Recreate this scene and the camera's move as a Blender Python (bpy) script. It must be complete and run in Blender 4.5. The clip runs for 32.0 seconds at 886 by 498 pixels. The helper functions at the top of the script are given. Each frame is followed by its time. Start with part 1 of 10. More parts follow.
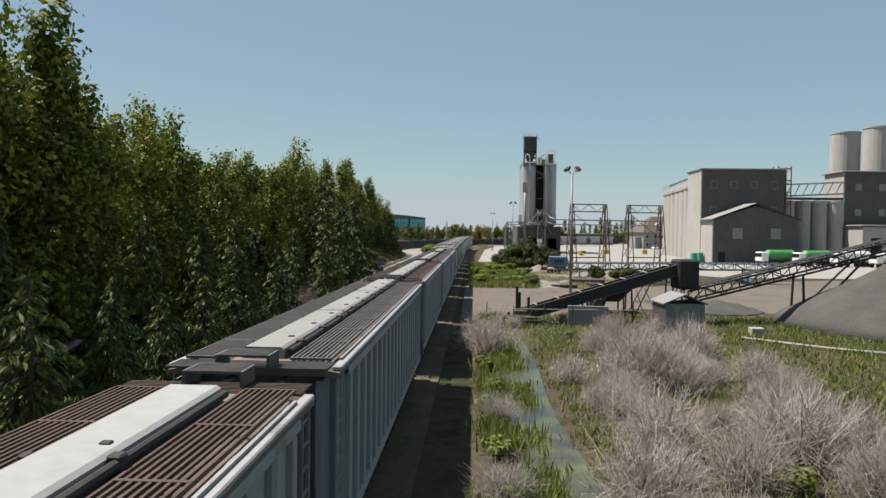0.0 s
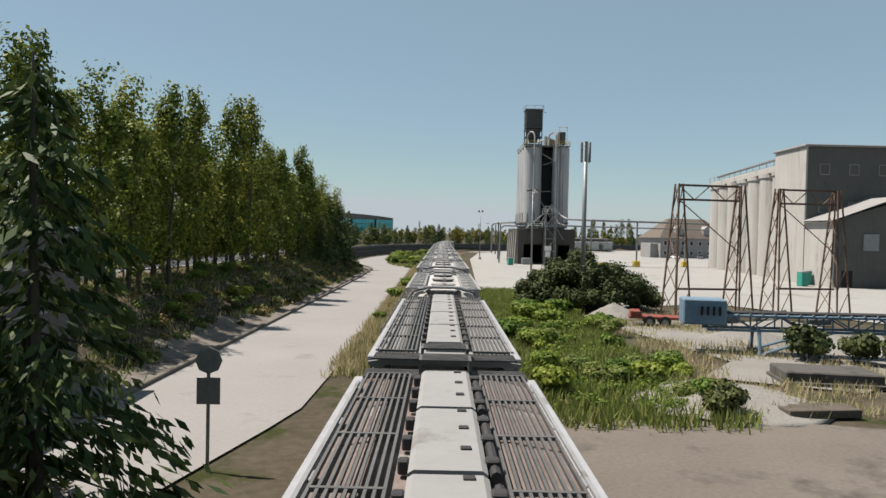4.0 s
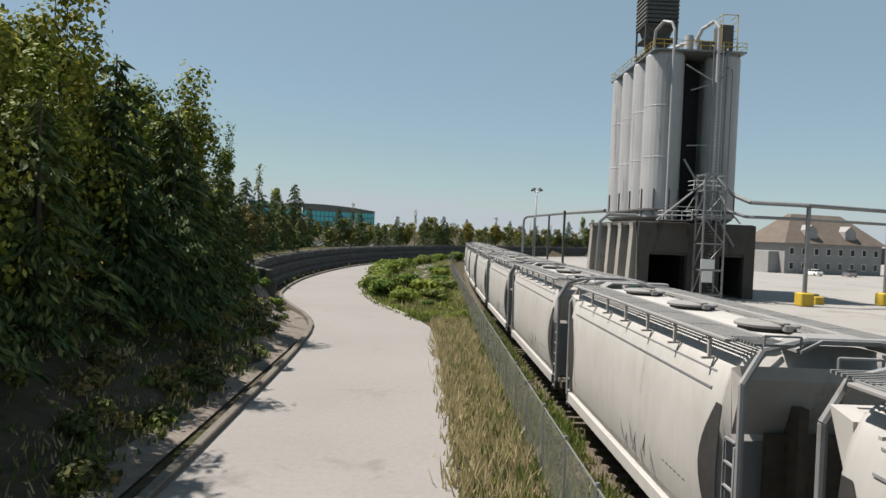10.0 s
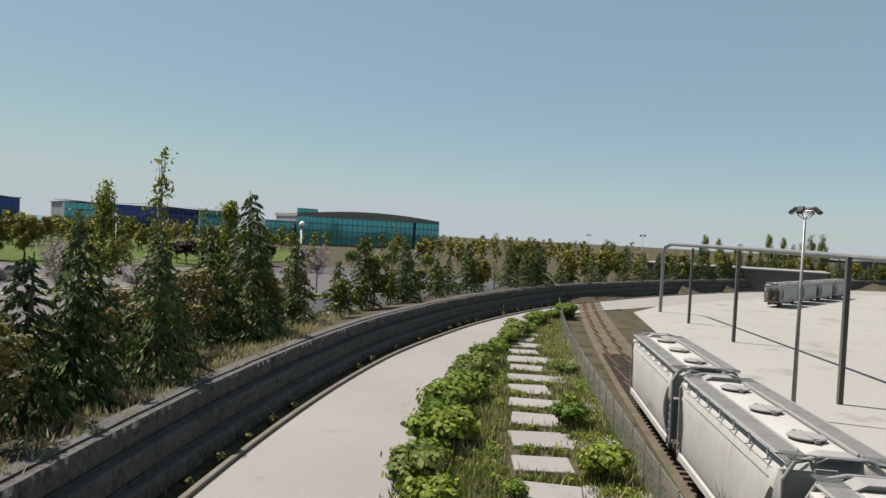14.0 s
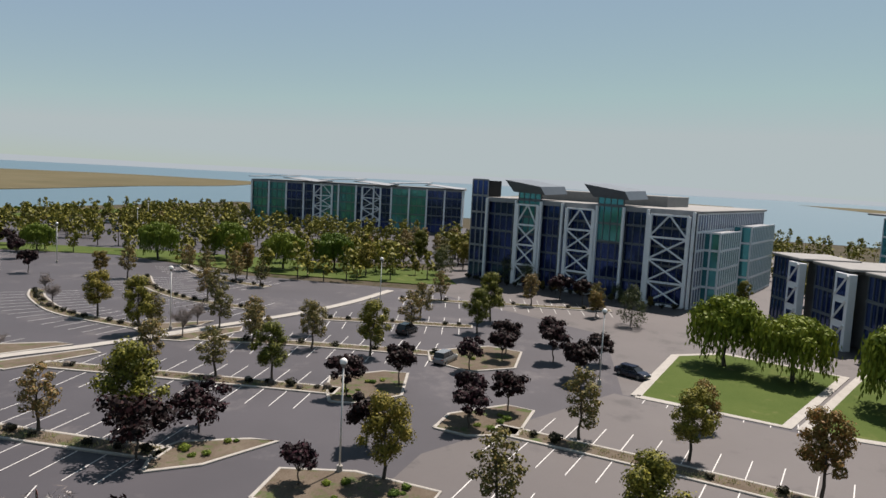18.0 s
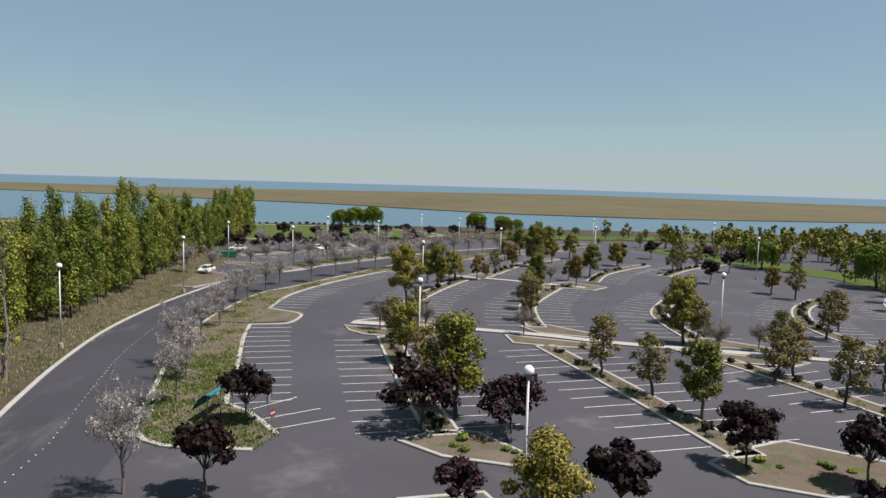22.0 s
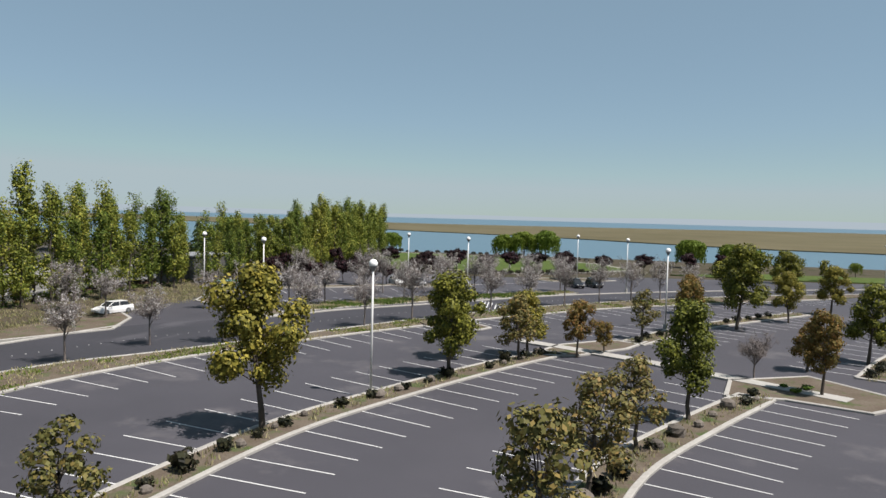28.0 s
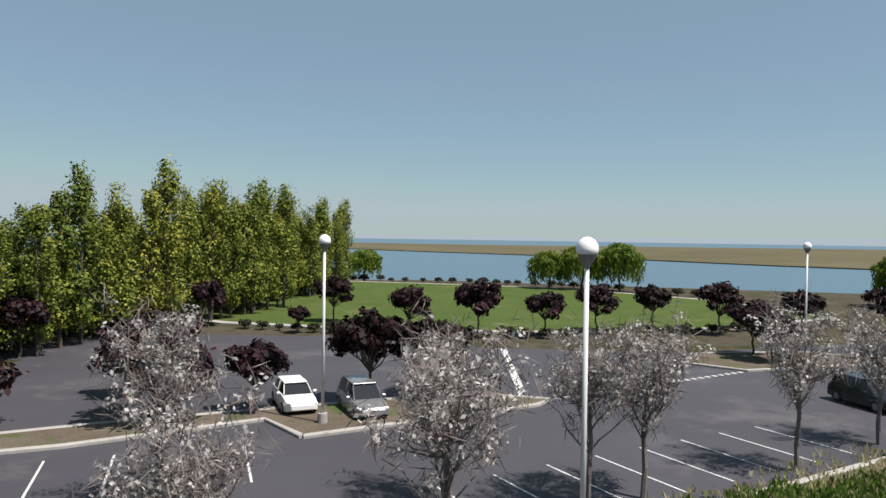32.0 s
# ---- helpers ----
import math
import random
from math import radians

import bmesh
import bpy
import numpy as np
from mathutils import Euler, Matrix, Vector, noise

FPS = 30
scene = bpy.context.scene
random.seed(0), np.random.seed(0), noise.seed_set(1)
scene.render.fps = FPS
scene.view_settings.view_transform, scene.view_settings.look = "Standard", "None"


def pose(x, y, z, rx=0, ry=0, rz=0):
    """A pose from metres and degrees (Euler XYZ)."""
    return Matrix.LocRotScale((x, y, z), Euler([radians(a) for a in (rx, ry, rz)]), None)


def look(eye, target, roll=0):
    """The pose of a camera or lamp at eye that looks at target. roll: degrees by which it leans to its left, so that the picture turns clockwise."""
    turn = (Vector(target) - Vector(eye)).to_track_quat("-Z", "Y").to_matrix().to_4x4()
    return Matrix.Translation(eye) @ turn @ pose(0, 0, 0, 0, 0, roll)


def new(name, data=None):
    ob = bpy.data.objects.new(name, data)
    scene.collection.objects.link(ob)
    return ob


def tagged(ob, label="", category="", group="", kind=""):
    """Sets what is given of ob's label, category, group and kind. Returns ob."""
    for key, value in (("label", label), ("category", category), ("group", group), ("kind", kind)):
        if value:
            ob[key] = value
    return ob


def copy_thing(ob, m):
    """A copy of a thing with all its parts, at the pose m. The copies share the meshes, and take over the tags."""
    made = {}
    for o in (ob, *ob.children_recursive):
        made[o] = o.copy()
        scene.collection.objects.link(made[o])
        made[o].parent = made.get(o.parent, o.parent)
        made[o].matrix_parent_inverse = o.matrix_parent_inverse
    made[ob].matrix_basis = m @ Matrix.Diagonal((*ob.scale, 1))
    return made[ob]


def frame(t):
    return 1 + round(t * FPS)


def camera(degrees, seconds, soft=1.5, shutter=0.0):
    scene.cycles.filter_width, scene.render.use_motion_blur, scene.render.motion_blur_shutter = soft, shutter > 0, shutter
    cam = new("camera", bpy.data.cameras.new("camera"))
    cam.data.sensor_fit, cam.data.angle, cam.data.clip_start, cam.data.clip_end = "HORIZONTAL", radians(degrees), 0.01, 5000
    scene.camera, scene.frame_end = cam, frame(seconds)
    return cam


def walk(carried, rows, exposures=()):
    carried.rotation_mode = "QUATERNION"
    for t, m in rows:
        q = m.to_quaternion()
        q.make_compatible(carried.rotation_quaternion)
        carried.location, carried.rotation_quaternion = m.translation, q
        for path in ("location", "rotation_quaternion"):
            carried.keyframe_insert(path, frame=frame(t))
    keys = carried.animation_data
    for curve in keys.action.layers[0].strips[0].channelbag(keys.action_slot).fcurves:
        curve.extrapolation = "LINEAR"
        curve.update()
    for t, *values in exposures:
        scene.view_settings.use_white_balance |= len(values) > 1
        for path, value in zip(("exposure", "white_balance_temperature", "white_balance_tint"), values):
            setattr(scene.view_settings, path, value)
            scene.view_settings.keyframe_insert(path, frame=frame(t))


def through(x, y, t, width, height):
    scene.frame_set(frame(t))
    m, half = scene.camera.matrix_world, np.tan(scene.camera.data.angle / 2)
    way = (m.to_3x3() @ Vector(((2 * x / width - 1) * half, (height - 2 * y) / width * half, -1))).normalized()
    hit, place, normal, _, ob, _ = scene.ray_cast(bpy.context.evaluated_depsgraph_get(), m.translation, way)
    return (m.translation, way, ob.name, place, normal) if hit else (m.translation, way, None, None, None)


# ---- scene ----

# ---- tone ----
SUN, SKY = 5.0, 0.060
EXPOSURES = [(0.0, 0.80, 7000, 12), (13.5, 0.79, 7020, 12), (15.5, 0.65, 7250, 16), (18.0, 0.64, 7150, 16), (20.0, 0.64, 6780, 14), (32.0, 0.67, 6680, 12)]

cam = camera(64.24, 32.0)
PATH = [
    (0, (3.980, -0.002, 7.065), (3.893, 1.996, 7.013), 0.65),
    (0.5, (3.720, 7.993, 7.100), (3.631, 9.990, 7.050), 0.72),
    (1, (3.480, 15.885, 7.062), (3.390, 17.882, 7.012), 0.79),
    (1.5, (3.240, 23.659, 6.989), (3.150, 25.657, 6.941), 0.91),
    (2, (2.850, 31.537, 6.946), (2.760, 33.534, 6.902), 0.96),
    (2.5, (2.326, 39.336, 6.963), (2.237, 41.334, 6.917), 1.24),
    (3, (1.424, 47.148, 7.072), (1.341, 49.145, 7.027), 1.36),
    (3.5, (0.769, 54.722, 7.108), (0.719, 56.721, 7.066), 1.24),
    (5.5, (-2.914, 81.927, 7.322), (-2.791, 83.923, 7.263), 2.08),
    (6, (-3.220, 89.167, 7.285), (-3.108, 91.164, 7.230), 1.89),
    (6.5, (-3.681, 96.375, 7.183), (-3.575, 98.372, 7.127), 2.07),
    (7, (-4.370, 103.984, 7.220), (-4.265, 105.981, 7.161), 2.31),
    (7.5, (-4.929, 112.066, 7.256), (-4.829, 114.062, 7.193), 2.50),
    (8, (-5.318, 120.188, 7.206), (-5.226, 122.185, 7.145), 2.43),
    (8.5, (-5.782, 128.526, 7.050), (-5.697, 130.524, 6.990), 2.39),
    (9, (-6.023, 137.281, 6.767), (-5.947, 139.279, 6.712), 2.54),
    (9.5, (-6.172, 145.494, 6.643), (-6.110, 147.492, 6.590), 2.45),
    (10, (-6.636, 153.160, 6.498), (-6.577, 155.159, 6.450), 2.35),
    (10.5, (-7.075, 161.308, 6.223), (-7.024, 163.307, 6.180), 2.00),
    (11, (-7.654, 169.373, 6.165), (-7.606, 171.372, 6.125), 2.13),
    (11.5, (-8.004, 177.384, 6.261), (-7.921, 179.382, 6.221), 2.11),
    (12, (-8.371, 185.222, 6.319), (-8.184, 187.213, 6.282), 2.02),
    (12.5, (-8.698, 192.928, 6.388), (-8.509, 194.919, 6.354), 2.07),
    (13, (-9.013, 200.790, 6.677), (-8.850, 202.783, 6.649), 2.22),
    (13.5, (-9.515, 208.034, 8.458), (-9.430, 210.032, 8.426), 2.53),
    (15.5, (-10.454, 231.493, 18.491), (-11.670, 233.077, 18.379), 4.28),
    (16, (-11.904, 235.537, 21.081), (-13.425, 236.827, 20.943), 4.08),
    (16.5, (-14.337, 240.401, 23.640), (-16.086, 241.359, 23.486), 3.79),
    (17, (-16.930, 245.170, 25.303), (-18.859, 245.668, 25.131), 3.63),
    (17.5, (-19.808, 249.432, 25.923), (-21.799, 249.386, 25.737), 3.32),
    (18, (-23.247, 253.605, 26.141), (-25.143, 253.001, 25.942), 3.05),
    (18.5, (-27.119, 257.775, 25.892), (-28.711, 256.582, 25.685), 2.58),
    (19, (-31.459, 261.754, 25.511), (-32.638, 260.151, 25.305), 2.40),
    (19.5, (-36.428, 264.635, 24.974), (-37.416, 262.909, 24.768), 2.31),
    (20, (-41.976, 266.968, 24.028), (-42.810, 265.161, 23.832), 2.27),
    (20.5, (-47.156, 268.613, 23.453), (-47.837, 266.742, 23.263), 2.10),
    (21, (-52.664, 269.008, 22.861), (-53.184, 267.087, 22.673), 2.15),
    (21.5, (-58.724, 268.473, 22.278), (-59.076, 266.514, 22.086), 1.95),
    (22, (-64.582, 267.527, 21.439), (-64.788, 265.546, 21.252), 1.66),
    (22.5, (-69.996, 265.319, 20.722), (-70.148, 263.333, 20.540), 1.64),
    (23, (-75.187, 261.030, 19.317), (-75.272, 259.039, 19.151), 1.71),
    (23.5, (-79.792, 256.847, 17.750), (-79.759, 254.853, 17.597), 1.76),
    (24, (-84.044, 252.418, 16.627), (-83.873, 250.431, 16.481), 1.67),
    (24.5, (-88.840, 247.165, 16.252), (-88.510, 245.198, 16.107), 1.66),
    (25, (-92.988, 241.488, 16.355), (-92.533, 239.546, 16.205), 1.51),
    (25.5, (-96.005, 235.681, 16.382), (-95.511, 233.749, 16.235), 1.25),
    (27.5, (-93.251, 202.987, 14.892), (-92.746, 201.055, 14.781), 1.52),
    (28, (-90.334, 191.949, 14.509), (-89.826, 190.017, 14.416), 1.48),
    (28.5, (-87.499, 180.855, 14.114), (-86.986, 178.923, 14.033), 1.08),
    (29, (-84.639, 170.321, 14.001), (-84.125, 168.390, 13.930), 0.98),
    (29.5, (-81.792, 160.056, 13.729), (-81.277, 158.124, 13.669), 1.04),
    (30, (-79.027, 149.628, 13.753), (-78.507, 147.698, 13.696), 1.17),
    (30.5, (-76.263, 138.937, 13.440), (-75.743, 137.007, 13.389), 1.24),
    (31, (-73.454, 128.105, 12.859), (-72.929, 126.175, 12.813), 1.24),
    (31.5, (-70.662, 117.207, 12.155), (-70.134, 115.278, 12.114), 1.09),
    (32, (-67.912, 106.261, 11.413), (-67.390, 104.331, 11.381), 0.86),
]
walk(cam, [(t, look(eye, target, roll)) for t, eye, target, roll in PATH], EXPOSURES)

# ---- world and sun ----
SUN_EL, SUN_AZ = 62.0, 165.0
world = bpy.data.worlds.new("world")
scene.world = world
world.use_nodes = True
wn = world.node_tree
wn.nodes.clear()
sky = wn.nodes.new("ShaderNodeTexSky")
sky.sky_type = "NISHITA"
sky.sun_disc = False
sky.sun_elevation = radians(SUN_EL)
sky.sun_rotation = radians(90.0 - SUN_AZ)
sky.altitude = 800.0
sky.air_density, sky.dust_density, sky.ozone_density = 1.0, 0.35, 4.0
bg = wn.nodes.new("ShaderNodeBackground")
bg.inputs["Strength"].default_value = SKY
wo = wn.nodes.new("ShaderNodeOutputWorld")
# haze: an even pale grey-blue veil over the clear sky, no glare at the horizon
haze = wn.nodes.new("ShaderNodeMix")
haze.data_type, haze.blend_type = "RGBA", "DARKEN"
haze.inputs[0].default_value = 1.0
haze.inputs[7].default_value = (5.0, 5.7, 6.2, 1)
wn.links.new(sky.outputs[0], haze.inputs[6])
veil = wn.nodes.new("ShaderNodeMix")
veil.data_type = "RGBA"
veil.inputs[0].default_value = 0.46
veil.inputs[7].default_value = (3.5, 5.1, 5.6, 1)
wn.links.new(haze.outputs[2], veil.inputs[6])
wn.links.new(veil.outputs[2], bg.inputs["Color"])
wn.links.new(bg.outputs[0], wo.inputs["Surface"])
sun_data = bpy.data.lights.new("sun", "SUN")
sun_data.energy, sun_data.angle, sun_data.color = SUN, radians(0.55), (1.0, 0.965, 0.93)
sun = new("sun", sun_data)
_c = math.cos(radians(SUN_EL))
sun_dir = Vector((_c * math.cos(radians(SUN_AZ)), _c * math.sin(radians(SUN_AZ)), math.sin(radians(SUN_EL))))
sun.matrix_basis = look(tuple(sun_dir * 200), (0, 0, 0))

# ---- materials ----
def _nodes(name):
    m = bpy.data.materials.new(name)
    m.use_nodes = True
    t = m.node_tree
    t.nodes.clear()
    out = t.nodes.new("ShaderNodeOutputMaterial")
    return m, t, out


def _noise(t, vec, scale, detail=4.0, rough=0.6):
    n = t.nodes.new("ShaderNodeTexNoise")
    n.inputs["Scale"].default_value, n.inputs["Detail"].default_value, n.inputs["Roughness"].default_value = scale, detail, rough
    t.links.new(vec, n.inputs["Vector"])
    return n.outputs["Fac"]


def _ramp(t, fac, stops):
    r = t.nodes.new("ShaderNodeValToRGB")
    e = r.color_ramp.elements
    while len(e) < len(stops):
        e.new(0.5)
    for el, (p, c) in zip(e, stops):
        el.position, el.color = p, (*c, 1)
    t.links.new(fac, r.inputs[0])
    return r.outputs[0]


def _mix(t, fac, a, b, kind="MIX"):
    m = t.nodes.new("ShaderNodeMix")
    m.data_type, m.blend_type = "RGBA", kind
    for sock, v in ((m.inputs[0], fac), (m.inputs[6], a), (m.inputs[7], b)):
        if isinstance(v, (int, float)):
            sock.default_value = v
        elif isinstance(v, tuple):
            sock.default_value = (*v, 1)
        else:
            t.links.new(v, sock)
    return m.outputs[2]


def surf(name, dark, light, fine=8.0, broad=0.3, rough=0.8, metal=0.0, bump=0.2, bump_scale=None, stain=None, stain_scale=0.6, stain_at=0.58, world_space=False, spec=0.4, stretch=None, vary=0.0):
    """A worn surface: colour between dark and light at two scales, optional stains of a third colour, fine relief."""
    m, t, out = _nodes(name)
    b = t.nodes.new("ShaderNodeBsdfPrincipled")
    if world_space:
        g = t.nodes.new("ShaderNodeNewGeometry")
        vec = g.outputs["Position"]
    else:
        g = t.nodes.new("ShaderNodeTexCoord")
        vec = g.outputs["Object"]
    if stretch:
        mp = t.nodes.new("ShaderNodeMapping")
        mp.inputs["Scale"].default_value = stretch
        t.links.new(vec, mp.inputs["Vector"])
        vec2 = mp.outputs[0]
    else:
        vec2 = vec
    nf, nb = _noise(t, vec2, fine, 5.0, 0.65), _noise(t, vec, broad, 4.0)
    mm = t.nodes.new("ShaderNodeMath")
    mm.operation = "MULTIPLY_ADD"
    t.links.new(nf, mm.inputs[0])
    mm.inputs[1].default_value = 0.55
    mb = t.nodes.new("ShaderNodeMath")
    mb.operation = "MULTIPLY"
    mb.inputs[1].default_value = 0.45
    t.links.new(nb, mb.inputs[0])
    t.links.new(mb.outputs[0], mm.inputs[2])
    col = _ramp(t, mm.outputs[0], [(0.3, dark), (0.7, light)])
    if stain:
        ns = _noise(t, vec2, stain_scale, 6.0, 0.7)
        f = _ramp(t, ns, [(stain_at, (0, 0, 0)), (stain_at + 0.12, (1, 1, 1))])
        col = _mix(t, f, col, stain)
    if vary:
        oi = t.nodes.new("ShaderNodeObjectInfo")
        hs = t.nodes.new("ShaderNodeHueSaturation")
        ma = t.nodes.new("ShaderNodeMapRange")
        ma.inputs[3].default_value, ma.inputs[4].default_value = 1 - vary, 1 + vary
        t.links.new(oi.outputs["Random"], ma.inputs[0])
        t.links.new(ma.outputs[0], hs.inputs["Value"])
        t.links.new(col, hs.inputs["Color"])
        col = hs.outputs[0]
    t.links.new(col, b.inputs["Base Color"])
    b.inputs["Roughness"].default_value, b.inputs["Metallic"].default_value = rough, metal
    b.inputs["Specular IOR Level"].default_value = spec
    if bump:
        bp = t.nodes.new("ShaderNodeBump")
        bp.inputs["Strength"].default_value, bp.inputs["Distance"].default_value = bump, 0.05
        t.links.new(nf if bump_scale is None else _noise(t, vec, bump_scale, 4.0), bp.inputs["Height"])
        t.links.new(bp.outputs[0], b.inputs["Normal"])
    t.links.new(b.outputs[0], out.inputs["Surface"])
    return m


def leaf(name, dark, light, third=None, through=0.3, spread=0.25):
    """Foliage: colour varies leaf by leaf and tree by tree, some light passes through."""
    m, t, out = _nodes(name)
    g = t.nodes.new("ShaderNodeNewGeometry")
    oi = t.nodes.new("ShaderNodeObjectInfo")
    stops = [(0.0, dark), (0.75, light)] if third is None else [(0.0, dark), (0.6, light), (1.0, third)]
    col = _ramp(t, g.outputs["Random Per Island"], stops)
    hs = t.nodes.new("ShaderNodeHueSaturation")
    ma = t.nodes.new("ShaderNodeMapRange")
    ma.inputs[3].default_value, ma.inputs[4].default_value = 1 - spread, 1 + spread
    t.links.new(oi.outputs["Random"], ma.inputs[0])
    t.links.new(ma.outputs[0], hs.inputs["Value"])
    mh = t.nodes.new("ShaderNodeMapRange")
    mh.inputs[3].default_value, mh.inputs[4].default_value = 0.5 + spread * 0.08, 0.5 - spread * 0.1
    t.links.new(oi.outputs["Random"], mh.inputs[0])
    t.links.new(mh.outputs[0], hs.inputs["Hue"])
    t.links.new(col, hs.inputs["Color"])
    d = t.nodes.new("ShaderNodeBsdfPrincipled")
    d.inputs["Roughness"].default_value, d.inputs["Specular IOR Level"].default_value = 0.6, 0.15
    tr = t.nodes.new("ShaderNodeBsdfTranslucent")
    t.links.new(hs.outputs[0], d.inputs["Base Color"])
    t.links.new(hs.outputs[0], tr.inputs["Color"])
    mx = t.nodes.new("ShaderNodeMixShader")
    mx.inputs[0].default_value = through
    t.links.new(d.outputs[0], mx.inputs[1])
    t.links.new(tr.outputs[0], mx.inputs[2])
    t.links.new(mx.outputs[0], out.inputs["Surface"])
    return m


def glazing(name, tint, rough=0.06, metal=0.0, vary=0.35):
    """Dark reflecting curtain-wall glass, pane by pane a little different."""
    m, t, out = _nodes(name)
    b = t.nodes.new("ShaderNodeBsdfPrincipled")
    oi = t.nodes.new("ShaderNodeObjectInfo")
    g = t.nodes.new("ShaderNodeNewGeometry")
    col = _ramp(t, g.outputs["Random Per Island"], [(0.0, tuple(c * (1 - vary) for c in tint)), (1.0, tuple(min(1, c * (1 + vary)) for c in tint))])
    t.links.new(col, b.inputs["Base Color"])
    b.inputs["Roughness"].default_value, b.inputs["Metallic"].default_value = rough, metal
    b.inputs["Specular IOR Level"].default_value = 0.45
    t.links.new(b.outputs[0], out.inputs["Surface"])
    return m


def emis(name, col, strength):
    m, t, out = _nodes(name)
    e = t.nodes.new("ShaderNodeEmission")
    e.inputs[0].default_value, e.inputs[1].default_value = (*col, 1), strength
    t.links.new(e.outputs[0], out.inputs["Surface"])
    return m


def chainlink(name):
    """Woven wire: diagonal galvanised strands with open diamonds between them."""
    m, t, out = _nodes(name)
    tc = t.nodes.new("ShaderNodeTexCoord")
    sp = t.nodes.new("ShaderNodeSeparateXYZ")
    t.links.new(tc.outputs["Object"], sp.inputs[0])
    fac = None
    for s in (1, -1):
        a = t.nodes.new("ShaderNodeMath")
        a.operation = "MULTIPLY_ADD"
        t.links.new(sp.outputs["Z"], a.inputs[0])
        a.inputs[1].default_value = s
        t.links.new(sp.outputs["Y"], a.inputs[2])
        w = t.nodes.new("ShaderNodeMath")
        w.operation = "PINGPONG"
        t.links.new(a.outputs[0], w.inputs[0])
        w.inputs[1].default_value = 0.045
        c = t.nodes.new("ShaderNodeMath")
        c.operation = "LESS_THAN"
        t.links.new(w.outputs[0], c.inputs[0])
        c.inputs[1].default_value = 0.0065
        if fac is None:
            fac = c.outputs[0]
        else:
            mx = t.nodes.new("ShaderNodeMath")
            mx.operation = "MAXIMUM"
            t.links.new(fac, mx.inputs[0])
            t.links.new(c.outputs[0], mx.inputs[1])
            fac = mx.outputs[0]
    b = t.nodes.new("ShaderNodeBsdfPrincipled")
    b.inputs["Base Color"].default_value = (0.42, 0.43, 0.42, 1)
    b.inputs["Metallic"].default_value, b.inputs["Roughness"].default_value = 0.6, 0.5
    tr = t.nodes.new("ShaderNodeBsdfTransparent")
    ms = t.nodes.new("ShaderNodeMixShader")
    t.links.new(fac, ms.inputs[0])
    t.links.new(tr.outputs[0], ms.inputs[1])
    t.links.new(b.outputs[0], ms.inputs[2])
    t.links.new(ms.outputs[0], out.inputs["Surface"])
    return m


M_ASPHALT = surf("asphalt", (0.034, 0.033, 0.039), (0.060, 0.057, 0.066), fine=14, broad=0.08, rough=0.72, bump=0.15, stain=(0.081, 0.076, 0.081), stain_scale=0.12, stain_at=0.56, world_space=True, spec=0.3)
M_DRIVE = surf("drive_asphalt", (0.024, 0.025, 0.029), (0.043, 0.041, 0.050), fine=10, broad=0.1, rough=0.8, bump=0.12, stain=(0.061, 0.059, 0.067), stain_scale=0.2, stain_at=0.58, world_space=True, stretch=(1, 0.25, 1), spec=0.3)
M_PALE = surf("pale_asphalt", (0.051, 0.044, 0.045), (0.075, 0.067, 0.066), fine=10, broad=0.1, rough=0.65, bump=0.12, stain=(0.036, 0.032, 0.032), stain_scale=0.15, stain_at=0.55, world_space=True, spec=0.45)
M_CONC = surf("road_concrete", (0.173, 0.166, 0.158), (0.225, 0.217, 0.209), fine=5, broad=0.12, rough=0.9, bump=0.08, stain=(0.143, 0.136, 0.128), stain_scale=0.3, stain_at=0.6, world_space=True, spec=0.3)
M_YARD = surf("yard_concrete", (0.207, 0.202, 0.191), (0.263, 0.259, 0.245), fine=3, broad=0.05, rough=0.9, bump=0.1, stain=(0.156, 0.145, 0.132), stain_scale=0.12, stain_at=0.56, world_space=True, spec=0.3)
M_DIRT = surf("packed_dirt", (0.092, 0.077, 0.066), (0.142, 0.126, 0.108), fine=6, broad=0.15, rough=0.95, bump=0.4, stain=(0.065, 0.057, 0.050), stain_scale=0.25, stain_at=0.55, world_space=True, spec=0.2)
M_KERB = surf("kerb_concrete", (0.226, 0.214, 0.195), (0.346, 0.334, 0.308), fine=5, broad=0.5, rough=0.9, bump=0.1, stain=(0.138, 0.126, 0.114), stain_scale=0.9, stain_at=0.62, world_space=True)
M_DKERB = surf("stained_kerb", (0.071, 0.062, 0.053), (0.154, 0.139, 0.119), fine=5, broad=0.4, rough=0.95, bump=0.2, world_space=True)
M_WALL = surf("rock_wall", (0.040, 0.039, 0.037), (0.097, 0.095, 0.091), fine=4.5, broad=0.7, rough=0.95, bump=1.0, stain=(0.024, 0.023, 0.021), stain_scale=2.2, stain_at=0.55, world_space=True)
M_GROUND = surf("earth", (0.040, 0.033, 0.023), (0.083, 0.070, 0.051), fine=2.5, broad=0.12, rough=1.0, bump=0.6, stain=(0.026, 0.031, 0.010), stain_scale=0.35, stain_at=0.5, world_space=True, spec=0.1)
M_SAND = surf("sandy_earth", (0.095, 0.081, 0.068), (0.198, 0.177, 0.159), fine=3.5, broad=0.35, rough=1.0, bump=0.7, stain=(0.060, 0.050, 0.040), stain_scale=0.9, stain_at=0.55, world_space=True, spec=0.1)
M_GRASS = surf("lawn", (0.037, 0.063, 0.013), (0.068, 0.092, 0.024), fine=6, broad=0.15, rough=0.95, bump=0.6, stain=(0.096, 0.107, 0.037), stain_scale=0.25, stain_at=0.56, world_space=True, spec=0.1)
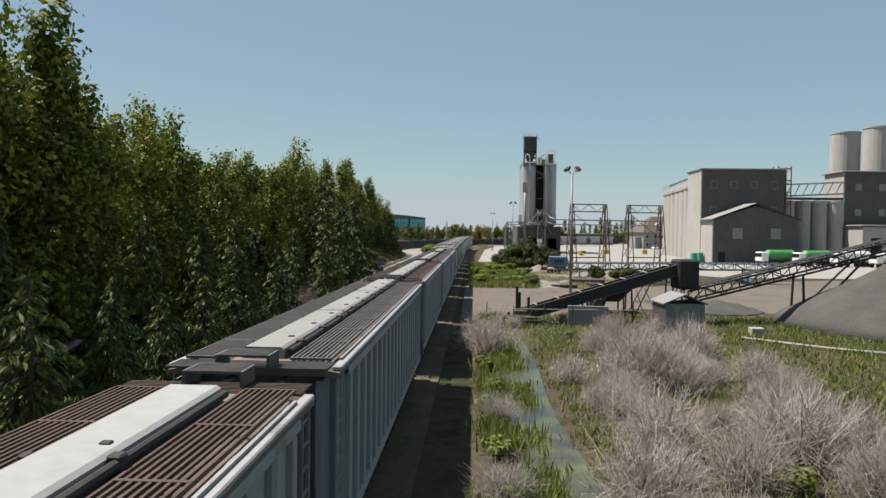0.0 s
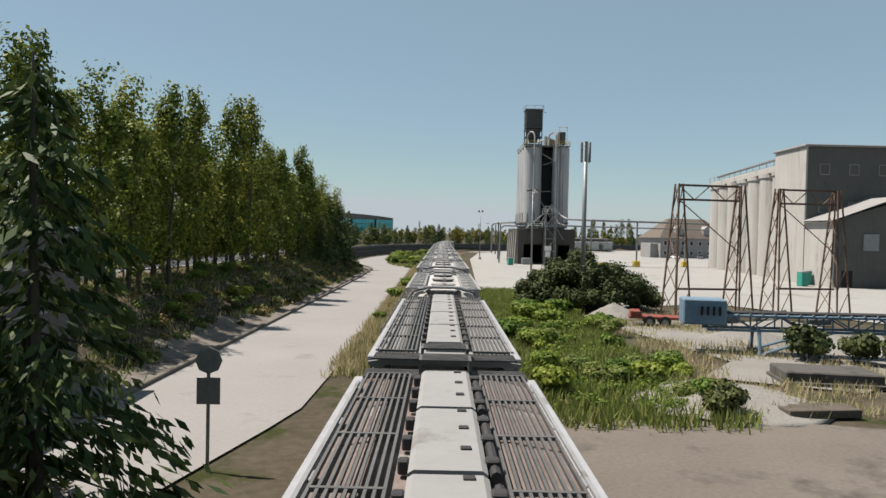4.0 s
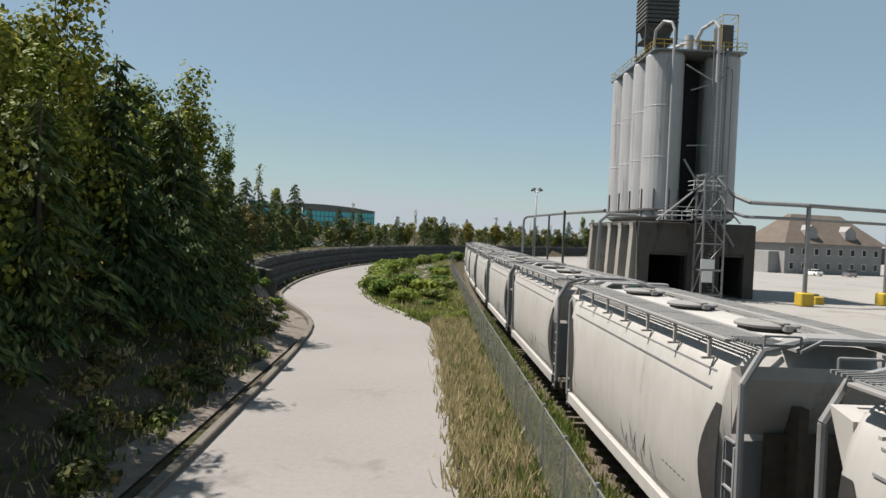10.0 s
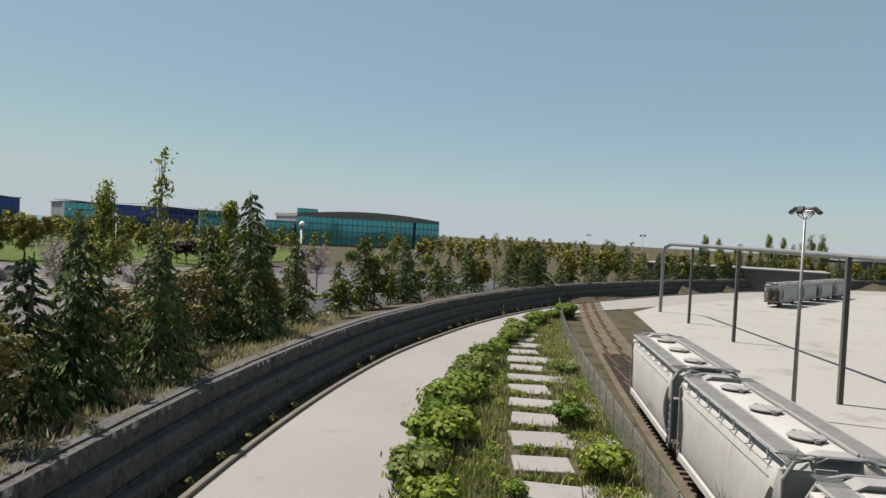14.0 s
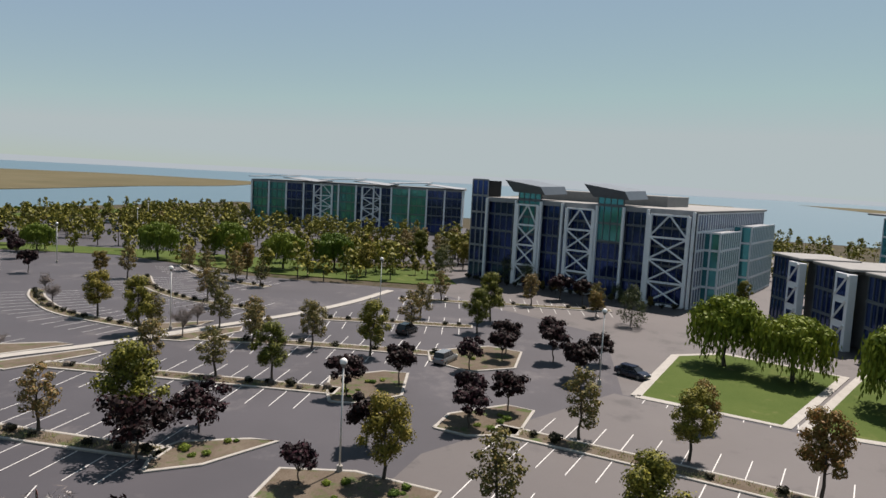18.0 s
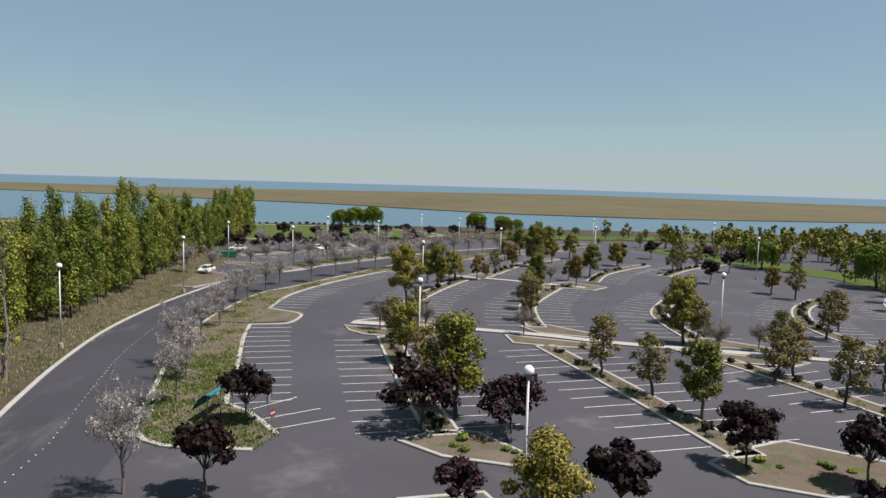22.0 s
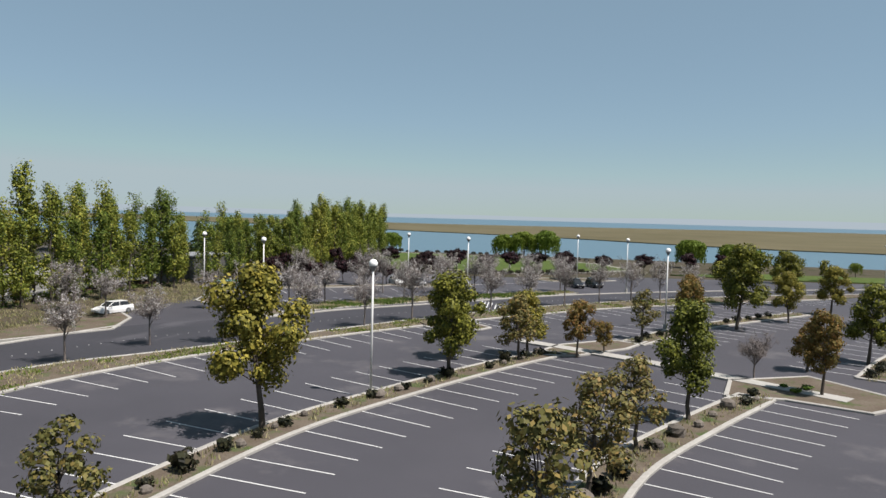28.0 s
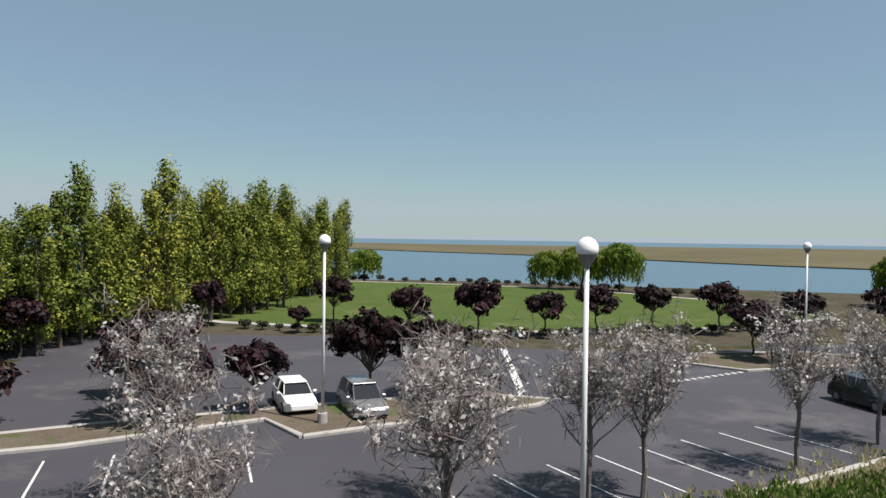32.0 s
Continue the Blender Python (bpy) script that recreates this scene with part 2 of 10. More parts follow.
M_MULCH = surf("mulch", (0.062, 0.044, 0.032), (0.140, 0.119, 0.093), fine=7, broad=0.4, rough=1.0, bump=0.7, stain=(0.056, 0.077, 0.028), stain_scale=0.5, stain_at=0.52, world_space=True, spec=0.1)
M_MARSH = surf("marsh", (0.063, 0.056, 0.029), (0.119, 0.103, 0.063), fine=0.02, broad=0.004, rough=1.0, bump=0.0, stain=(0.148, 0.140, 0.111), stain_scale=0.008, stain_at=0.66, world_space=True, spec=0.1)
M_WHITE = surf("line_paint", (0.396, 0.396, 0.389), (0.562, 0.562, 0.547), fine=9, broad=1.5, rough=0.8, bump=0.0, world_space=True)
M_POLE = surf("white_enamel", (0.533, 0.533, 0.516), (0.645, 0.645, 0.628), fine=3, broad=0.3, rough=0.4, bump=0.0)
M_GLOBE = surf("frosted_globe", (0.688, 0.688, 0.671), (0.757, 0.757, 0.740), fine=2, broad=0.5, rough=0.25, bump=0.0)
M_STEEL = surf("galvanised_steel", (0.154, 0.160, 0.160), (0.249, 0.255, 0.255), fine=4, broad=0.5, rough=0.5, metal=0.5, bump=0.05)
M_RAIL = surf("rusty_rail", (0.074, 0.045, 0.029), (0.163, 0.103, 0.074), fine=8, broad=1, rough=0.7, metal=0.4, bump=0.1, world_space=True)
M_TIE = surf("railway_tie", (0.045, 0.037, 0.029), (0.103, 0.085, 0.066), fine=6, broad=1, rough=0.95, bump=0.3, world_space=True)
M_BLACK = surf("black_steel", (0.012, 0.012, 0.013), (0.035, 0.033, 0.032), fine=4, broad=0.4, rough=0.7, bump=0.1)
M_CAR_W = surf("chalky_white_paint", (0.303, 0.296, 0.281), (0.386, 0.381, 0.367), fine=3, broad=0.35, rough=0.65, bump=0.05, stain=(0.220, 0.207, 0.187), stain_scale=1.1, stain_at=0.6, stretch=(1, 1, 0.35), vary=0.07)
M_CAR_G = surf("dusty_grey_paint", (0.150, 0.156, 0.161), (0.233, 0.239, 0.244), fine=3, broad=0.35, rough=0.65, bump=0.05, stain=(0.111, 0.100, 0.089), stain_scale=1.2, stain_at=0.58, stretch=(1, 1, 0.35), vary=0.15)
M_ROOFW = surf("dusty_roof", (0.178, 0.177, 0.172), (0.220, 0.219, 0.216), fine=3, broad=0.5, rough=0.85, bump=0.08, stain=(0.125, 0.121, 0.114), stain_scale=0.9, stain_at=0.6)
M_ROOFB = surf("rust_brown_roof", (0.095, 0.071, 0.062), (0.177, 0.142, 0.127), fine=4, broad=0.5, rough=0.9, bump=0.15, stain=(0.213, 0.195, 0.183), stain_scale=0.9, stain_at=0.58)
M_GRATE = surf("steel_grating", (0.062, 0.062, 0.060), (0.121, 0.118, 0.114), fine=5, broad=0.8, rough=0.7, metal=0.3, bump=0.1)
M_GRATEW = surf("dusty_grating", (0.143, 0.147, 0.147), (0.227, 0.231, 0.227), fine=5, broad=0.8, rough=0.75, metal=0.2, bump=0.1)
# Lit copy of the silo base concrete, for the sun-facing piers.
M_PIER = surf("sunlit_pier_concrete", (0.190, 0.180, 0.163), (0.275, 0.264, 0.242), fine=2, broad=0.3, rough=0.95, bump=0.2, stain=(0.114, 0.106, 0.095), stain_scale=0.7, stain_at=0.56, stretch=(1, 1, 0.25))
M_SCRAWL = surf("faded_scrawl", (0.17, 0.17, 0.175), (0.25, 0.25, 0.25), fine=6, broad=1, rough=0.8, bump=0.0)
M_GRATEB = surf("rusted_grating", (0.047, 0.032, 0.028), (0.101, 0.069, 0.060), fine=5, broad=0.8, rough=0.85, metal=0.2, bump=0.1)
M_TEAL = surf("pale_hatch_cover", (0.222, 0.234, 0.233), (0.282, 0.294, 0.292), fine=4, broad=0.5, rough=0.6, bump=0.05, stain=(0.170, 0.158, 0.150), stain_scale=1.3, stain_at=0.63)
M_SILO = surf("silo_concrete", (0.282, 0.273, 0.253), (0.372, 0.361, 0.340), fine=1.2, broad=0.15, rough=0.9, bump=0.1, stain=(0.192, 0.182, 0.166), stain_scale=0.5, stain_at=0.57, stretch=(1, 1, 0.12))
M_SILO_M = surf("silo_steel", (0.272, 0.279, 0.286), (0.381, 0.384, 0.389), fine=1.5, broad=0.2, rough=0.6, metal=0.1, bump=0.05, stain=(0.177, 0.177, 0.177), stain_scale=0.6, stain_at=0.58, stretch=(1, 1, 0.1))
# Stained concrete, its base colour also lowered for the shaded silo base.
M_OLDC = surf("weathered_shaded_concrete", (0.047, 0.043, 0.039), (0.077, 0.073, 0.065), fine=2, broad=0.3, rough=0.95, bump=0.2, stain=(0.025, 0.024, 0.022), stain_scale=0.7, stain_at=0.55, stretch=(1, 1, 0.25))
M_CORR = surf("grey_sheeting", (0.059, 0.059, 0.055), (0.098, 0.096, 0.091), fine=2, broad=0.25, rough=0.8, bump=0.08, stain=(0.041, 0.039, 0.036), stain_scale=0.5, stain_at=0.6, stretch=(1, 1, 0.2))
M_SHED = surf("pale_sheeting", (0.176, 0.181, 0.187), (0.238, 0.243, 0.249), fine=2, broad=0.4, rough=0.6, metal=0.2, bump=0.05)
# Near-black: shade inside openings put into the colour; also pane backing and marks.
M_DARK = surf("shade_and_mark_black", (0.008, 0.008, 0.009), (0.020, 0.020, 0.021), fine=2, broad=0.4, rough=0.9, bump=0.0)
M_BLUE = surf("faded_blue_steel", (0.063, 0.119, 0.174), (0.140, 0.214, 0.273), fine=5, broad=0.5, rough=0.7, bump=0.1, stain=(0.148, 0.119, 0.096), stain_scale=1.1, stain_at=0.6)
M_RED = surf("red_oxide_paint", (0.119, 0.026, 0.019), (0.222, 0.056, 0.037), fine=5, broad=0.5, rough=0.75, bump=0.1)
M_YELLOW = surf("safety_yellow", (0.360, 0.245, 0.022), (0.475, 0.338, 0.043), fine=4, broad=0.8, rough=0.6, bump=0.05)
M_GREEN = surf("green_plastic", (0.015, 0.193, 0.140), (0.037, 0.267, 0.207), fine=4, broad=0.8, rough=0.5, bump=0.0)
M_DGREEN = surf("dark_green_steel", (0.008, 0.074, 0.052), (0.019, 0.119, 0.085), fine=4, broad=0.8, rough=0.55, bump=0.05)
M_TRUCKG = surf("green_enamel", (0.037, 0.222, 0.059), (0.066, 0.296, 0.096), fine=4, broad=0.8, rough=0.4, bump=0.0)
M_GRAVEL = surf("gravel", (0.030, 0.029, 0.027), (0.092, 0.088, 0.083), fine=9, broad=0.3, rough=1.0, bump=0.9, world_space=True)
M_GRAVELP = surf("pale_gravel", (0.125, 0.118, 0.106), (0.221, 0.212, 0.193), fine=7, broad=0.3, rough=1.0, bump=0.9, world_space=True)
M_ROCK = surf("boulder", (0.066, 0.056, 0.046), (0.160, 0.138, 0.118), fine=5, broad=0.8, rough=0.95, bump=0.7, vary=0.3)
M_TYRE = surf("rubber", (0.010, 0.010, 0.010), (0.028, 0.028, 0.028), fine=6, broad=1, rough=0.85, bump=0.1)
M_CARW = surf("white_car_paint", (0.636, 0.636, 0.628), (0.688, 0.688, 0.679), fine=1, broad=0.3, rough=0.2, bump=0.0, spec=0.6)
M_CARS = surf("silver_car_paint", (0.222, 0.230, 0.237), (0.281, 0.288, 0.296), fine=1, broad=0.3, rough=0.25, metal=0.5, bump=0.0, spec=0.6)
M_CARK = surf("dark_car_paint", (0.008, 0.008, 0.010), (0.016, 0.017, 0.020), fine=1, broad=0.3, rough=0.2, bump=0.0, spec=0.6)
M_CARB = surf("navy_car_paint", (0.008, 0.010, 0.021), (0.013, 0.018, 0.034), fine=1, broad=0.3, rough=0.2, bump=0.0, spec=0.6)
M_CGLASS = glazing("car_glass", (0.02, 0.022, 0.024), rough=0.05)
M_GLASS = glazing("blue_glass", (0.024, 0.050, 0.16), rough=0.08, metal=0.75, vary=0.6)
M_MULL = surf("dark_mullion", (0.084, 0.102, 0.120), (0.116, 0.133, 0.151), fine=0.8, broad=0.1, rough=0.4, metal=0.2, bump=0.0)
M_GLASST = glazing("teal_glass", (0.07, 0.31, 0.35), rough=0.08, metal=0.7, vary=0.5)
M_CLAD = surf("grey_cladding", (0.184, 0.196, 0.211), (0.226, 0.238, 0.254), fine=0.8, broad=0.1, rough=0.5, metal=0.1, bump=0.0)
M_CLADW = surf("white_frame_paint", (0.617, 0.641, 0.665), (0.712, 0.736, 0.760), fine=0.8, broad=0.1, rough=0.5, bump=0.0)
M_ROOFG = surf("grey_membrane", (0.181, 0.178, 0.174), (0.241, 0.239, 0.231), fine=0.8, broad=0.08, rough=0.9, bump=0.0)
M_HOUSE = surf("grey_clapboard", (0.198, 0.194, 0.194), (0.274, 0.269, 0.266), fine=3, broad=0.4, rough=0.8, bump=0.1, stretch=(0.2, 0.2, 4))
M_SHINGLE = surf("brown_shingles", (0.077, 0.062, 0.050), (0.136, 0.113, 0.095), fine=3, broad=0.4, rough=0.95, bump=0.3)
M_BARK = surf("bark", (0.040, 0.032, 0.024), (0.111, 0.092, 0.074), fine=7, broad=1.2, rough=0.95, bump=0.6, stretch=(1, 1, 0.3))
M_BARKG = surf("grey_bark", (0.119, 0.103, 0.092), (0.222, 0.200, 0.181), fine=7, broad=1.2, rough=0.95, bump=0.5, stretch=(1, 1, 0.3))
M_TWIG = surf("grey_twigs", (0.096, 0.077, 0.071), (0.200, 0.174, 0.159), fine=5, broad=1.2, rough=0.95, bump=0.0)
M_LINK = chainlink("chain_link")
L_POPLAR = leaf("poplar_leaves", (0.043, 0.068, 0.012), (0.135, 0.172, 0.027), (0.250, 0.255, 0.045), 0.2)
L_CONIF = leaf("conifer_needles", (0.021, 0.042, 0.015), (0.059, 0.091, 0.030), (0.125, 0.154, 0.046), 0.12)
L_ROUND = leaf("lot_tree_leaves", (0.046, 0.054, 0.009), (0.138, 0.136, 0.020), (0.220, 0.205, 0.032), 0.09, 0.3)
L_OLIVE = leaf("olive_lot_leaves", (0.069, 0.069, 0.024), (0.148, 0.131, 0.043), (0.206, 0.138, 0.046), 0.12, 0.3)
L_RUST = leaf("rusty_spring_leaves", (0.086, 0.073, 0.021), (0.163, 0.120, 0.033), (0.224, 0.112, 0.034), 0.25, 0.25)
L_PLUM = leaf("plum_leaves", (0.006, 0.003, 0.003), (0.012, 0.005, 0.006), (0.032, 0.007, 0.009), 0.06, 0.3)
L_WILLOW = leaf("willow_leaves", (0.060, 0.098, 0.012), (0.122, 0.170, 0.023), None, 0.18, 0.2)
L_BUSH = leaf("bush_leaves", (0.021, 0.031, 0.010), (0.052, 0.068, 0.021), (0.088, 0.093, 0.031), 0.12, 0.2)
L_SHRUB = leaf("shrub_leaves", (0.049, 0.089, 0.012), (0.115, 0.178, 0.027), (0.169, 0.213, 0.044), 0.3, 0.3)
L_HEDGE = leaf("clipped_shrub_leaves", (0.009, 0.010, 0.007), (0.022, 0.024, 0.012), (0.043, 0.039, 0.019), 0.1, 0.3)
L_DRY = leaf("dry_grass_blades", (0.253, 0.215, 0.126), (0.445, 0.379, 0.230), (0.237, 0.266, 0.089), 0.35, 0.15)
L_WEED = leaf("green_weeds", (0.065, 0.104, 0.022), (0.138, 0.183, 0.045), (0.218, 0.212, 0.084), 0.35, 0.2)
L_TURF = leaf("short_turf", (0.10, 0.115, 0.030), (0.19, 0.20, 0.060), (0.25, 0.23, 0.09), 0.3, 0.15)
L_REED = leaf("dry_reeds", (0.216, 0.189, 0.171), (0.430, 0.392, 0.361), None, 0.35, 0.15)
L_BLOSSOM = leaf("white_blossom", (0.361, 0.344, 0.327), (0.568, 0.542, 0.516), None, 0.4, 0.08)

# ---- mesh helpers ----
rnd = random.Random(7)


class MB:
    """Collects points and faces of one mesh."""

    def __init__(self):
        self.v, self.f = [], []

    def add(self, verts, faces, m=None):
        o = len(self.v)
        self.v += [tuple(m @ Vector(p)) for p in verts] if m is not None else [tuple(p) for p in verts]
        self.f += [tuple(i + o for i in q) for q in faces]
        return self

    def box(self, c, s, rz=0.0, bev=0.0, m=None):
        hx, hy, hz = s[0] / 2, s[1] / 2, s[2] / 2
        if m is None:
            m = pose(*c, 0, 0, rz)
        if bev <= 0:
            vs = [(x, y, z) for z in (-hz, hz) for y in (-hy, hy) for x in (-hx, hx)]
            return self.add(vs, [(0, 2, 3, 1), (4, 5, 7, 6), (0, 1, 5, 4), (2, 6, 7, 3), (0, 4, 6, 2), (1, 3, 7, 5)], m)
        b = min(bev, hx * 0.9, hy * 0.9, hz * 0.9)
        vs = []
        for z, k in ((-hz, b), (-hz + b, 0), (hz - b, 0), (hz, b)):
            x, y = hx - k, hy - k
            e = b - k if k else b
            vs += [(-x + e, -y, z), (x - e, -y, z), (x, -y + e, z), (x, y - e, z), (x - e, y, z), (-x + e, y, z), (-x, y - e, z), (-x, -y + e, z)] if k == 0 else [(-x, -y, z), (x, -y, z), (x, -y, z), (x, y, z), (x, y, z), (-x, y, z), (-x, y, z), (-x, -y, z)]
        fs = [tuple(range(7, -1, -1)), tuple(range(24, 32))]
        for r in range(3):
            for i in range(8):
                a, c2 = r * 8 + i, r * 8 + (i + 1) % 8
                fs.append((a, c2, c2 + 8, a + 8))
        return self.add(vs, fs, m)

    def cyl(self, p0, p1, r0, r1=None, n=10, caps=True):
        p0, p1 = Vector(p0), Vector(p1)
        r1 = r0 if r1 is None else r1
        d = p1 - p0
        if d.length < 1e-6:
            return self
        q = d.to_track_quat("Z", "Y").to_matrix()
        vs = []
        for p, r in ((p0, r0), (p1, r1)):
            vs += [tuple(p + q @ Vector((r * math.cos(6.28318 * i / n), r * math.sin(6.28318 * i / n), 0))) for i in range(n)]
        fs = [(i, (i + 1) % n, n + (i + 1) % n, n + i) for i in range(n)]
        if caps:
            fs += [tuple(range(n - 1, -1, -1)), tuple(range(n, 2 * n))]
        return self.add(vs, fs)

    def tube(self, pts, r, n=6):
        for a, b in zip(pts, pts[1:]):
            self.cyl(a, b, r, r, n)
        return self

    def lathe(self, prof, n=24, c=(0, 0, 0)):
        vs, fs = [], []
        for r, z in prof:
            vs += [(c[0] + r * math.cos(6.28318 * i / n), c[1] + r * math.sin(6.28318 * i / n), c[2] + z) for i in range(n)]
        for k in range(len(prof) - 1):
            fs += [(k * n + i, k * n + (i + 1) % n, (k + 1) * n + (i + 1) % n, (k + 1) * n + i) for i in range(n)]
        fs += [tuple(range(n - 1, -1, -1)), tuple(range((len(prof) - 1) * n, len(prof) * n))]
        return self.add(vs, fs)

    def prism(self, pts, z0, z1):
        n = len(pts)
        vs = [(x, y, z0) for x, y in pts] + [(x, y, z1) for x, y in pts]
        area = sum(pts[i][0] * pts[(i + 1) % n][1] - pts[(i + 1) % n][0] * pts[i][1] for i in range(n))
        top, bot = tuple(range(n, 2 * n)), tuple(range(n - 1, -1, -1))
        fs = [top, bot] + [(i, (i + 1) % n, n + (i + 1) % n, n + i) for i in range(n)]
        if area < 0:
            fs = [tuple(reversed(q)) for q in fs]
        return self.add(vs, fs)

    def loft(self, rings, closed=True, caps=True):
        n = len(rings[0])
        vs = [p for r in rings for p in r]
        fs = []
        for k in range(len(rings) - 1):
            for i in range(n if closed else n - 1):
                j = (i + 1) % n
                fs.append((k * n + i, k * n + j, (k + 1) * n + j, (k + 1) * n + i))
        if caps:
            fs += [tuple(range(n - 1, -1, -1)), tuple(range((len(rings) - 1) * n, len(rings) * n))]
        return self.add(vs, fs)

    def mesh(self, name, smooth=False):
        me = bpy.data.meshes.new(name)
        me.from_pydata(self.v, [], self.f)
        if smooth:
            me.polygons.foreach_set("use_smooth", [True] * len(me.polygons))
        me.update()
        return me


def quads_mesh(name, co):
    """A mesh of loose quads from an array (n, 4, 3)."""
    n = len(co)
    me = bpy.data.meshes.new(name)
    me.vertices.add(4 * n)
    me.vertices.foreach_set("co", np.ascontiguousarray(co, dtype=np.float32).ravel())
    me.loops.add(4 * n)
    me.loops.foreach_set("vertex_index", np.arange(4 * n, dtype=np.int32))
    me.polygons.add(n)
    me.polygons.foreach_set("loop_start", np.arange(0, 4 * n, 4, dtype=np.int32))
    me.update(calc_edges=True)
    return me


def part(name, mb, mat, parent=None, label="", smooth=False, m=None):
    """One mesh object under a thing or part (or at top level)."""
    me = mb if isinstance(mb, bpy.types.Mesh) else mb.mesh(name, smooth)
    if not me.materials:
        me.materials.append(mat)
    ob = new(name, me)
    if parent is not None:
        ob.parent = parent
    if m is not None:
        ob.matrix_basis = m
    if label:
        tagged(ob, label)
    return ob


def thing(name, label, category, group="", kind="", m=None):
    ob = new(name)
    ob.empty_display_size = 0.3
    if m is not None:
        ob.matrix_basis = m
    return tagged(ob, label, category, group, kind)


def structure(name, mb, mat, label="", category="", smooth=False):
    ob = part(name, mb, mat, None, "", smooth)
    return tagged(ob, label, category, "", "structure")


def smooth_line(pts, step=3.0):
    """A smooth curve (Catmull-Rom) through points, evenly cut."""
    P = [Vector((*p, 0)) if len(p) == 2 else Vector(p) for p in pts]
    P = [P[0] * 2 - P[1]] + P + [P[-1] * 2 - P[-2]]
    out = []
    for a, b, c, d in zip(P, P[1:], P[2:], P[3:]):
        n = max(1, int((c - b).length / step))
        for i in range(n):
            t = i / n
            out.append(0.5 * (2 * b + (c - a) * t + (2 * a - 5 * b + 4 * c - d) * t * t + (3 * b - a - 3 * c + d) * t**3))
    out.append(P[-2])
    return [(p.x, p.y) for p in out]


def offset_line(line, d):
    """The line moved d metres to its right."""
    out = []
    for i, p in enumerate(line):
        a, b = line[max(0, i - 1)], line[min(len(line) - 1, i + 1)]
        t = Vector((b[0] - a[0], b[1] - a[1])).normalized()
        out.append((p[0] + t.y * d, p[1] - t.x * d))
    return out


def walk_line(line, step, start=0.0):
    """Points along a line at even steps: (x, y, heading in degrees of the tangent)."""
    out, left = [], start
    for a, b in zip(line, line[1:]):
        s = math.hypot(b[0] - a[0], b[1] - a[1])
        while left <= s and s > 0:
            k = left / s
            out.append((a[0] + (b[0] - a[0]) * k, a[1] + (b[1] - a[1]) * k, math.degrees(math.atan2(b[1] - a[1], b[0] - a[0]))))
            left += step
        left -= s
    return out


def ribbon(mb, left, right, z, thick=0.0):
    """A strip between two lines of equal length."""
    n = len(left)
    vs = [(*p, z) for p in left] + [(*p, z) for p in right]
    fs = [(i, n + i, n + i + 1, i + 1) for i in range(n - 1)]
    if thick:
        vs += [(*p, z - thick) for p in left] + [(*p, z - thick) for p in right]
        fs += [(i, i + 1, 2 * n + i + 1, 2 * n + i) for i in range(n - 1)]
        fs += [(n + i + 1, n + i, 3 * n + i, 3 * n + i + 1) for i in range(n - 1)]
        fs += [(0, 2 * n, 3 * n, n), (n - 1, 2 * n - 1, 4 * n - 1, 3 * n - 1)]
    mb.add(vs, fs)


def kerb_line(mb, line, w=0.3, h=0.15, z=2.0):
    """A kerb: a real step along a line, its top edge rounded."""
    a, b = offset_line(line, -w / 2), offset_line(line, w / 2)
    rings = []
    for p, q in zip(a, b):
        u = Vector((q[0] - p[0], q[1] - p[1]))
        pi, qi = Vector(p) + u * 0.12, Vector(q) - u * 0.12
        rings.append([(*p, z - 0.1), (*p, z + h - 0.04), (pi.x, pi.y, z + h), (qi.x, qi.y, z + h), (*q, z + h - 0.04), (*q, z - 0.1)])
    mb.loft(rings)


def close_line(line):
    return list(line) + [line[0]]

# ---- ground and roads ----
LOT = 2.0


def track_x(y):
    return 0.0 if y < 195 else (y - 195) ** 2 / 2600.0


# haul road edges, along the railway and then curving away with the retaining wall
ROAD_L = smooth_line([(-14.2, -40), (-12.6, 10), (-12.4, 50), (-12.8, 70), (-13.3, 86), (-13.0, 120), (-12.8, 150), (-12.8, 172), (-13.1, 192), (-14.2, 202), (-17.6, 212), (-19.8, 220), (-21.0, 236), (-20.6, 252), (-19.0, 268), (-16.4, 282), (-10.5, 303), (-1.5, 325), (11, 347), (40, 385), (80, 425), (140, 470)], 3.0)
ROAD_R = smooth_line([(-11.4, -40), (-9.8, 10), (-9.6, 50), (-9.3, 70), (-7.8, 80), (-5.6, 90), (-5.5, 97), (-5.5, 130), (-5.5, 192), (-5.9, 201), (-7.6, 207), (-10.6, 216), (-12.2, 226), (-12.9, 240), (-12.6, 256), (-11.2, 272), (-8.4, 289), (-3.5, 306), (3.5, 322), (18, 340), (46, 374), (86, 414), (146, 458)], 3.0)
WALL = smooth_line([(-17.6, 208.5), (-20.2, 214), (-21.6, 224), (-22.2, 236), (-21.8, 252), (-20.2, 268), (-17.6, 282.5), (-11.7, 304), (-2.7, 326.5), (9.8, 349), (39, 387), (79, 427), (139, 473)], 2.0)


def wall_x(y):
    for (x0, y0), (x1, y1) in zip(WALL, WALL[1:]):
        if y0 <= y <= y1:
            return x0 + (x1 - x0) * (y - y0) / max(1e-6, y1 - y0)
    return WALL[0][0] if y < WALL[0][1] else 1e3


